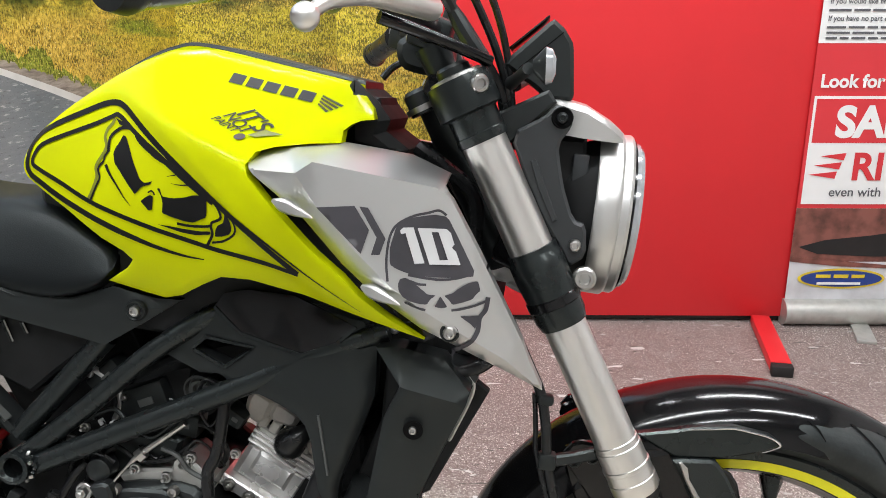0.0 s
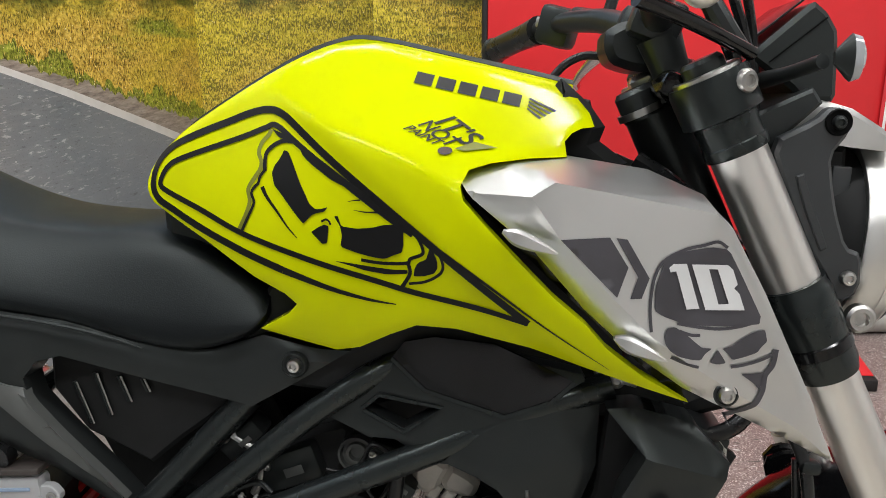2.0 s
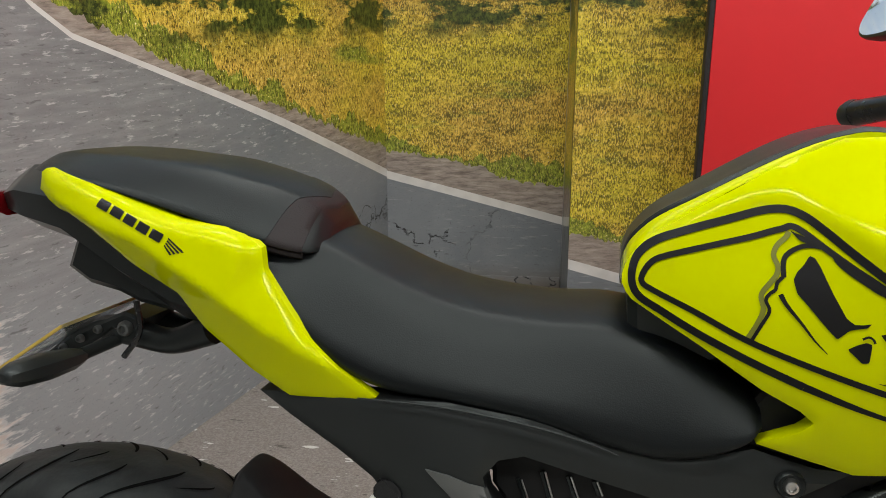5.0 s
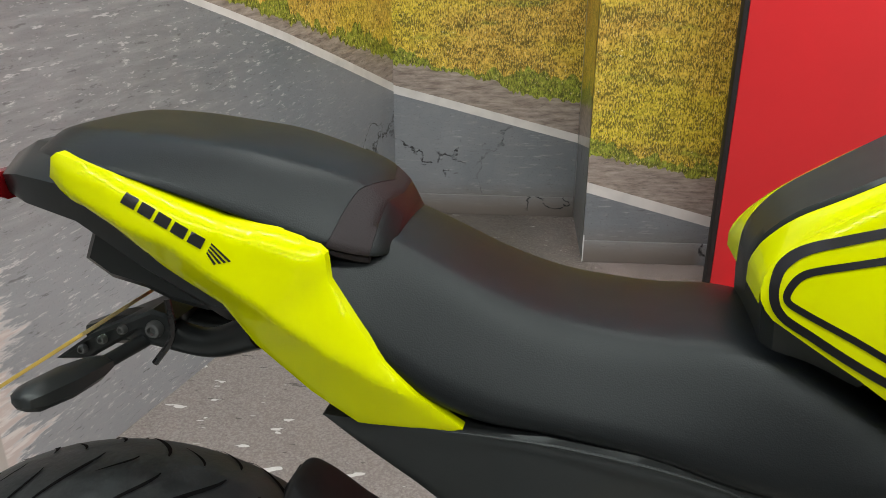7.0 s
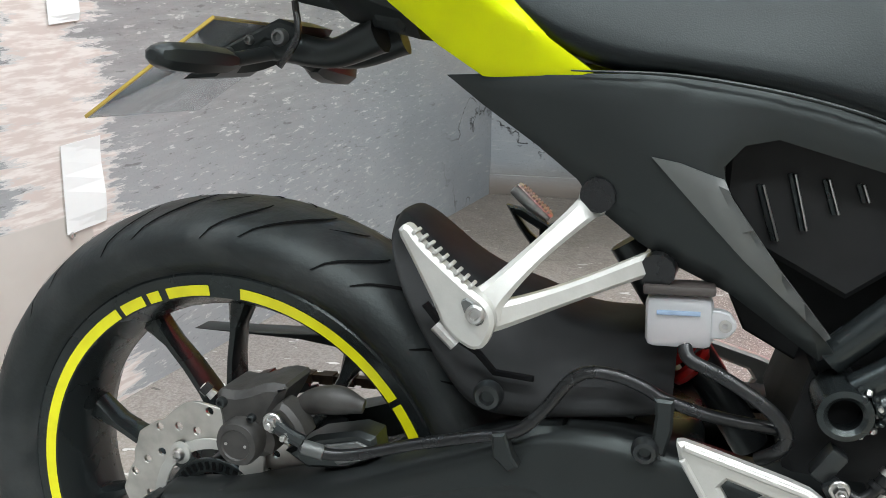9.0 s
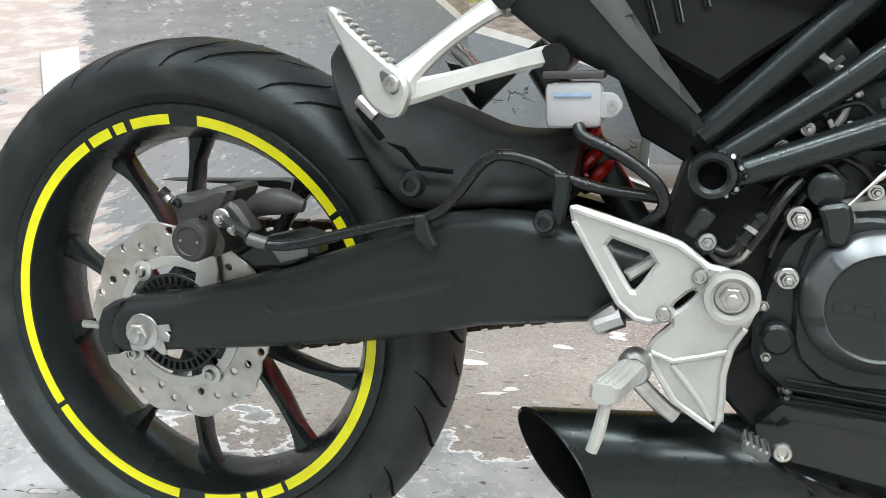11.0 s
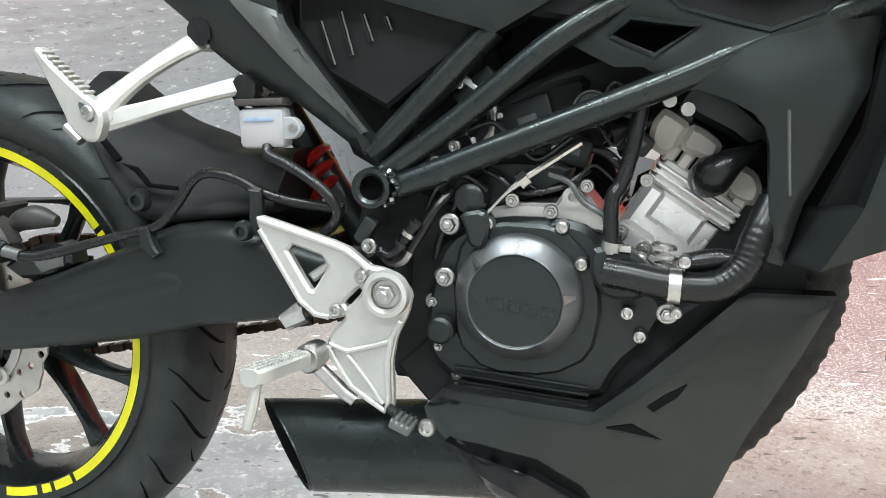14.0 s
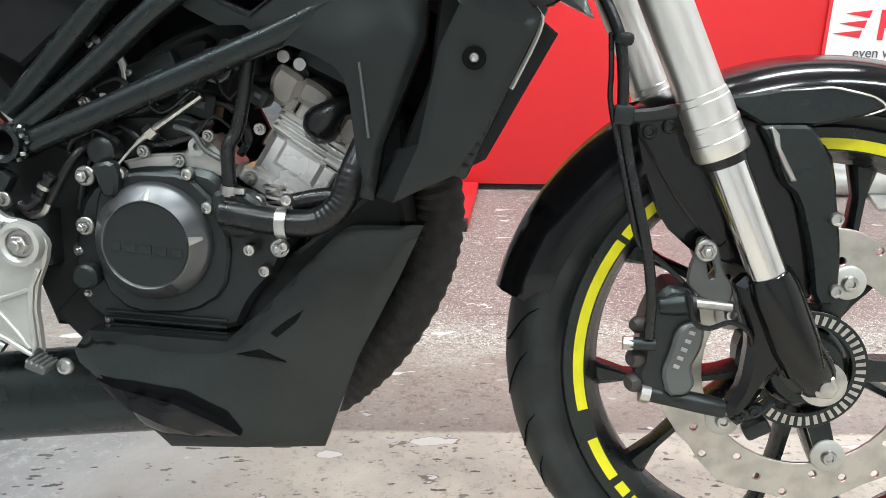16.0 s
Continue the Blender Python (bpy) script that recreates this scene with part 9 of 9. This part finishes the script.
part("lens", lathe_mesh([(0.0775, 0.0385), (0.0775, 0.0435), (0.0735, 0.0475), (0.055, 0.0505), (0.03, 0.052), (0, 0.0525)], LO, HA, 72), CLEAR, hl, "clear lamp lens")
part("top_cover", loft_mesh([[(x, -w, lo), (x, -w, z - 0.007), (x, -w * 0.9, z - 0.001), (x, -w * 0.5, z + 0.002), (x, w * 0.5, z + 0.002), (x, w * 0.9, z - 0.001), (x, w, z - 0.007), (x, w, lo), (x, w * 0.7, lo + 0.003), (x, -w * 0.7, lo + 0.003)] for x, z, lo, w in
                             ((1.084, 0.924, 0.897, 0.058), (1.098, 0.924, 0.889, 0.062), (1.1107, 0.9200, 0.8855, 0.064), (1.1302, 0.9145, 0.8825, 0.066), (1.1557, 0.8985, 0.8795, 0.066), (1.1665, 0.8890, 0.8785, 0.062))]), SILVER, hl, "satin silver lamp cowl", smooth=25)
arm = [(1.0560, 0.8880), (1.0890, 0.9050), (1.0980, 0.9150), (1.1080, 0.9145), (1.1150, 0.9060), (1.1145, 0.8950), (1.1020, 0.8780), (1.1060, 0.8520), (1.1102, 0.8331), (1.1197, 0.8050), (1.1320, 0.8010), (1.1330, 0.7702), (1.1160, 0.7584), (1.1070, 0.7778), (1.0896, 0.8050), (1.0720, 0.8431)]
plate("lamp_arm", arm, -0.100, -0.084, ARM_GREY, hl, chamfer=0.003, cut=1, both=True)
plate("arm_rib", [(1.076, 0.862), (1.082, 0.864), (1.090, 0.842), (1.104, 0.806), (1.099, 0.803), (1.085, 0.835)], -0.1025, -0.098, ARM_GREY, hl, chamfer=0.001)
lathe("arm_bolt_well", [(0, 0.001), (0.0075, 0.001), (0.0095, 0.0022), (0.0105, 0.0005)], (1.105, -0.100, 0.9035), GROOVE, hl, seg=24)
bolt(hl, (1.105, -0.1005, 0.9035), 0.0055, ENGINE)
bolt(hl, (1.1215, -0.1005, 0.7815), 0.0062, STEEL)
lathe("stay_boss", [(0, 0), (0.0115, 0), (0.0115, 0.008), (0.009, 0.010), (0.006, 0.010), (0.005, 0.006), (0, 0.006)], (1.132, -0.100, 0.750), STEEL, hl, seg=28)
plate("lamp_back", [(1.072, 0.885), (1.132, 0.882), (1.134, 0.75), (1.115, 0.755), (1.09, 0.80)], -0.052, 0.052, DARK, hl, chamfer=0.004)
part("lamp_inset", block_mesh((1.126, -0.056, 0.850), (0.016, 0.006, 0.034), 0.002, (0, 4, 0)), ARM_GREY, hl)
plate("lamp_bracket", [(1.04, 0.906), (1.092, 0.93), (1.10, 0.918), (1.058, 0.878), (1.03, 0.874)], -0.08, 0.08, ENGINE, bike, chamfer=0.003)
mt = new("instrument_display")
mt.parent = bike
part("meter_case", plate_mesh(chaikin([Vector(p) for p in ((1.0465, 0.9535), (1.0500, 0.9600), (1.0940, 0.9990), (1.1053, 0.9894), (1.1146, 0.9744), (1.1169, 0.9189), (1.0885, 0.9205), (1.0800, 0.9300))], 0.1), -0.060, 0.060, 0.004), PLASTIC, mt)
part("screen", block_mesh((1.071, 0, 0.9865), (0.050, 0.100, 0.002), 0.0005, (0, -39, 0)), GLOSS, mt)
part("case_seam", block_mesh((1.083, -0.0605, 0.968), (0.055, 0.001, 0.0012), 0, (0, -39, 0)), GROOVE, mt, smooth=0)
tube("indicator_stalk", [(1.055, -0.07, 0.936), (1.062, -0.11, 0.940), (1.072, -0.150, 0.947)], [0.007, 0.0055, 0.0055], PLASTIC, bike, both=True)
for sgn in (-1, 1):
    c0 = Vector((1.090, 0.160 * sgn, 0.949))

    def slice_at(dx, s, c0=c0, sgn=sgn):
        return [c0 + Vector((dx, 0.0085 * s * math.cos(a) * sgn, 0.0165 * s * math.sin(a))) for a in np.linspace(0, 6.2832, 21)[:-1]]
    fi = part("front_indicator", loft_mesh([slice_at(-0.014, 0.30), slice_at(-0.010, 0.55), slice_at(-0.005, 0.9), slice_at(-0.003, 1.0)]), PLASTIC, bike)
    part("lens", loft_mesh([slice_at(-0.0028, 1.0), slice_at(0.003, 0.88), slice_at(0.006, 0.45)]), CLEAR, fi, "clear indicator lens")

# ---- front mudguard
rings = []
for k in range(29):
    a = radians(169 - (169 - 56) * k / 28)
    r = 0.3195 - 0.0125 * min(1.0, k / 15) ** 1.3
    w = 0.054 + 0.012 * math.sin(math.pi * min(1, k / 24))
    if k > 24:
        w *= 1 - 0.12 * (k - 24)
    if k == 0:
        w *= 0.8
    ca, sa = math.cos(a), math.sin(a)
    prof = [(0.0, 0), (-0.0015, 0.22), (-0.0065, 0.48), (-0.017, 0.78), (-0.032, 0.97), (-0.052, 1.03), (-0.053, 0.98), (-0.033, 0.92), (-0.019, 0.72), (-0.0085, 0.42), (-0.0035, 0.2), (-0.002, 0)]
    ring = [(r + dr, -w * t) for dr, t in prof] + [(r + dr, w * t) for dr, t in prof[-2:0:-1]]
    rings.append([(FRONT[0] + q * ca, y, FRONT[1] + q * sa) for q, y in ring])
part("front_mudguard", loft_mesh(rings), GLOSS, bike, "gloss black front mudguard")
plate("mudguard_brace", [(1.1173, 0.556), (1.1433, 0.5673), (1.1801, 0.562), (1.2256, 0.564), (1.2726, 0.552), (1.3000, 0.5361), (1.3100, 0.4972), (1.3150, 0.4271), (1.2931, 0.385), (1.2408, 0.4176), (1.2163, 0.4248), (1.1865, 0.4318), (1.1521, 0.4607), (1.1296, 0.5114)], -0.066, -0.059, GLOSS, bike, "gloss black mudguard brace behind the fork", chamfer=0.0025, cut=1, both=True)
plate("mudguard_stay", [(1.118, 0.552), (1.132, 0.570), (1.165, 0.566), (1.193, 0.515), (1.215, 0.451), (1.206, 0.440), (1.192, 0.450), (1.165, 0.481), (1.141, 0.518)], -0.076, -0.066, GLOSS, bike, chamfer=0.0025, cut=1, both=True)
plate("mudguard_stay", [(1.230, 0.5555), (1.2398, 0.5573), (1.2546, 0.5578), (1.2742, 0.5584), (1.2858, 0.5446), (1.2988, 0.5195), (1.3062, 0.4886), (1.3153, 0.4411), (1.3175, 0.392), (1.2971, 0.3909), (1.2864, 0.4451), (1.2707, 0.4924), (1.2557, 0.5049), (1.2422, 0.5355)], -0.080, -0.066, FRAME, bike, chamfer=0.003, cut=1, both=True)
plate("stay_edge", [(1.2402, 0.5566), (1.2469, 0.5498), (1.2493, 0.5376), (1.2578, 0.5236), (1.2665, 0.5085), (1.2617, 0.5072), (1.2527, 0.5209), (1.2443, 0.5375), (1.2374, 0.5555)], -0.0835, -0.0805, STEEL, bike, "thin bright strip along the stay's edge", chamfer=0.0012)
for x, z in ((1.306, 0.474), (1.314, 0.406), (1.190, 0.446), (1.132, 0.548), (1.150, 0.553)):
    bolt(bike, (x, -0.077 if x < 1.25 else -0.080, z), 0.0068, STEEL if x > 1.16 else ENGINE)
plate("mudguard_side", [(1.195, 0.580), (1.2304, 0.5860), (1.2496, 0.5899), (1.2912, 0.5935), (1.3291, 0.5856), (1.3417, 0.5759), (1.3241, 0.5678), (1.2808, 0.5577), (1.2357, 0.5563), (1.2189, 0.5650)], -0.0735, -0.060, FRAME, bike, chamfer=0.0025, both=True)
# thin chrome tube standing in for the highlight round the guard's side
tube("guard_glint", [(1.2465, -0.0742, 0.5885), (1.2711, -0.0742, 0.5902), (1.2905, -0.0742, 0.5922), (1.3106, -0.0742, 0.5888), (1.3283, -0.0742, 0.5845), (1.3385, -0.0742, 0.5765), (1.3300, -0.0742, 0.5712), (1.3209, -0.0742, 0.5680)], [0.0004, 0.0007, 0.0010, 0.0010, 0.0011, 0.0012, 0.0010, 0.0005], CHROME, bike, "chrome line for the highlight on the guard's side edge", seg=6)

# ---- front caliper
fc = new("front_caliper")
fc.parent = bike
plate("caliper_body", [(1.150, 0.398), (1.162, 0.408), (1.184, 0.402), (1.190, 0.385), (1.194, 0.364), (1.190, 0.345), (1.186, 0.318), (1.184, 0.298), (1.160, 0.288), (1.140, 0.300), (1.134, 0.318), (1.140, 0.335), (1.136, 0.350), (1.140, 0.372)], -0.094, -0.040, ENGINE, fc, chamfer=0.006, cut=1)
plate("caliper_face", [(1.1745, 0.3716), (1.1897, 0.3752), (1.1943, 0.3644), (1.1923, 0.3475), (1.1845, 0.3301), (1.1902, 0.3134), (1.1834, 0.3015), (1.1649, 0.3003), (1.1578, 0.3228), (1.164, 0.343), (1.1675, 0.3629)], -0.103, -0.092, SATIN_GREY, fc, chamfer=0.003, cut=1)
for k in range(5):
    part("caliper_marking", block_mesh((1.1705 + 0.0029 * k, -0.1035, 0.331 + 0.0085 * k), (0.0058, 0.001, 0.0036), 0.0002, (0, 18, 0)), GREY_MARK, fc)
tube("slide_pin", [(1.143, -0.088, 0.298), (1.170, -0.089, 0.2945), (1.205, -0.090, 0.289), (1.222, -0.090, 0.2855)], [0.0085, 0.0092, 0.0098, 0.0088], ENGINE, fc)
tube("pin_head", [(1.141, -0.090, 0.2985), (1.150, -0.090, 0.297)], 0.0098, STEEL, fc, seg=10, smooth_path=False)
tube("slide_pin", [(1.152, -0.090, 0.386), (1.168, -0.090, 0.3885), (1.185, -0.090, 0.390)], [0.0085, 0.0115, 0.0105], ENGINE, fc)
tube("pin_shaft", [(1.185, -0.090, 0.3905), (1.219, -0.090, 0.3885)], 0.0050, STEEL, fc, smooth_path=False)
for z, r in ((0.365, 0.0085), (0.331, 0.0105), (0.306, 0.010)):
    tube("piston_boot", [(1.146, -0.078, z), (1.134, -0.086, z), (1.129, -0.090, z)], [r, r, r * 0.6], BROWN_LID, fc, "dull brown rubber boot")
tube("banjo", [(1.124, -0.098, 0.350), (1.150, -0.100, 0.3505)], 0.0062, ENGINE, fc)
tube("banjo_tip", [(1.120, -0.098, 0.350), (1.129, -0.098, 0.350)], 0.0072, STEEL, fc, seg=6, smooth_path=False)
plate("caliper_hanger", [(1.1787, 0.432), (1.1885, 0.4535), (1.2005, 0.449), (1.2079, 0.4226), (1.2198, 0.4069), (1.2166, 0.3874), (1.200, 0.390), (1.1843, 0.3995), (1.1755, 0.4101)], -0.090, -0.082, SATIN_GREY, fc, chamfer=0.0015, cut=1, holes=[[Vector(p) for p in ((1.192, 0.431), (1.198, 0.432), (1.202, 0.416), (1.196, 0.414))]])
bolt(fc, (1.1905, -0.0905, 0.4415), 0.0072, STEEL, hexed=True)
plate("fork_lug", [(1.216, 0.420), (1.262, 0.424), (1.287, 0.386), (1.302, 0.345), (1.300, 0.318), (1.286, 0.306), (1.268, 0.322), (1.2614, 0.329), (1.2445, 0.294), (1.2353, 0.2805), (1.2248, 0.280), (1.2205, 0.2924), (1.2318, 0.316), (1.2348, 0.3612), (1.2249, 0.3827)], -0.106, -0.078, GLOSS, fc, chamfer=0.007, cut=1)
tube("lug_rib", [(1.250, -0.109, 0.405), (1.268, -0.110, 0.372), (1.284, -0.109, 0.340)], [0.006, 0.008, 0.009], GLOSS, fc)
plate("sensor_arm", [(1.2276, 0.2767), (1.2367, 0.2925), (1.2551, 0.2935), (1.263, 0.303), (1.268, 0.297), (1.2537, 0.2814), (1.234, 0.272)], -0.098, -0.084, FRAME, fc, chamfer=0.003)
for bx, bz in ((1.2345, 0.2835), (1.2475, 0.288)):
    bolt(fc, (bx, -0.099, bz), 0.0048, ENGINE, height=0.004)
tube("sensor_wire", [(1.176, -0.10, 0.405), (1.182, -0.108, 0.378), (1.196, -0.108, 0.372), (1.215, -0.106, 0.378), (1.232, -0.104, 0.37), (1.24, -0.10, 0.352)], 0.0026, HOSE, fc, seg=8)
part("speed_sensor", block_mesh((1.258, -0.076, 0.262), (0.026, 0.016, 0.016), 0.004, (0, -30, 0)), ENGINE, bike)

# brake hose down the fork, with its ties
tube("front_brake_hose", [(1.060, -0.080, 0.700), (1.078, -0.104, 0.668), (1.094, -0.116, 0.634), (1.100, -0.118, 0.600), (1.1025, -0.118, 0.566), (1.110, -0.118, 0.527), (1.121, -0.118, 0.487), (1.133, -0.116, 0.444), (1.141, -0.110, 0.400), (1.143, -0.102, 0.358)], 0.0052, HOSE, bike)
tube("sensor_wire", [(1.088, -0.114, 0.634), (1.090, -0.117, 0.60), (1.091, -0.118, 0.575), (1.102, -0.121, 0.53), (1.113, -0.121, 0.487), (1.126, -0.116, 0.45), (1.150, -0.098, 0.43), (1.172, -0.09, 0.41)], 0.0026, HOSE, bike, seg=8)
part("hose_tie", block_mesh((1.099, -0.117, 0.629), (0.016, 0.015, 0.011), 0.004, (0, 6, 0)), PLASTIC, bike)
part("hose_tie", block_mesh((1.1025, -0.117, 0.565), (0.018, 0.016, 0.018), 0.004, (0, 2, 0)), PLASTIC, bike)

flat_bar("hose_bracket", [(1.108, -0.112, 0.563, 0.006, 0.005), (1.130, -0.106, 0.565, 0.006, 0.005), (1.150, -0.102, 0.569, 0.006, 0.005)], ENGINE, bike)
tube("vent_hose", [(0.985, -0.12, 0.668), (1.01, -0.125, 0.655), (1.04, -0.12, 0.665), (1.06, -0.10, 0.69)], 0.007, HOSE, bike)
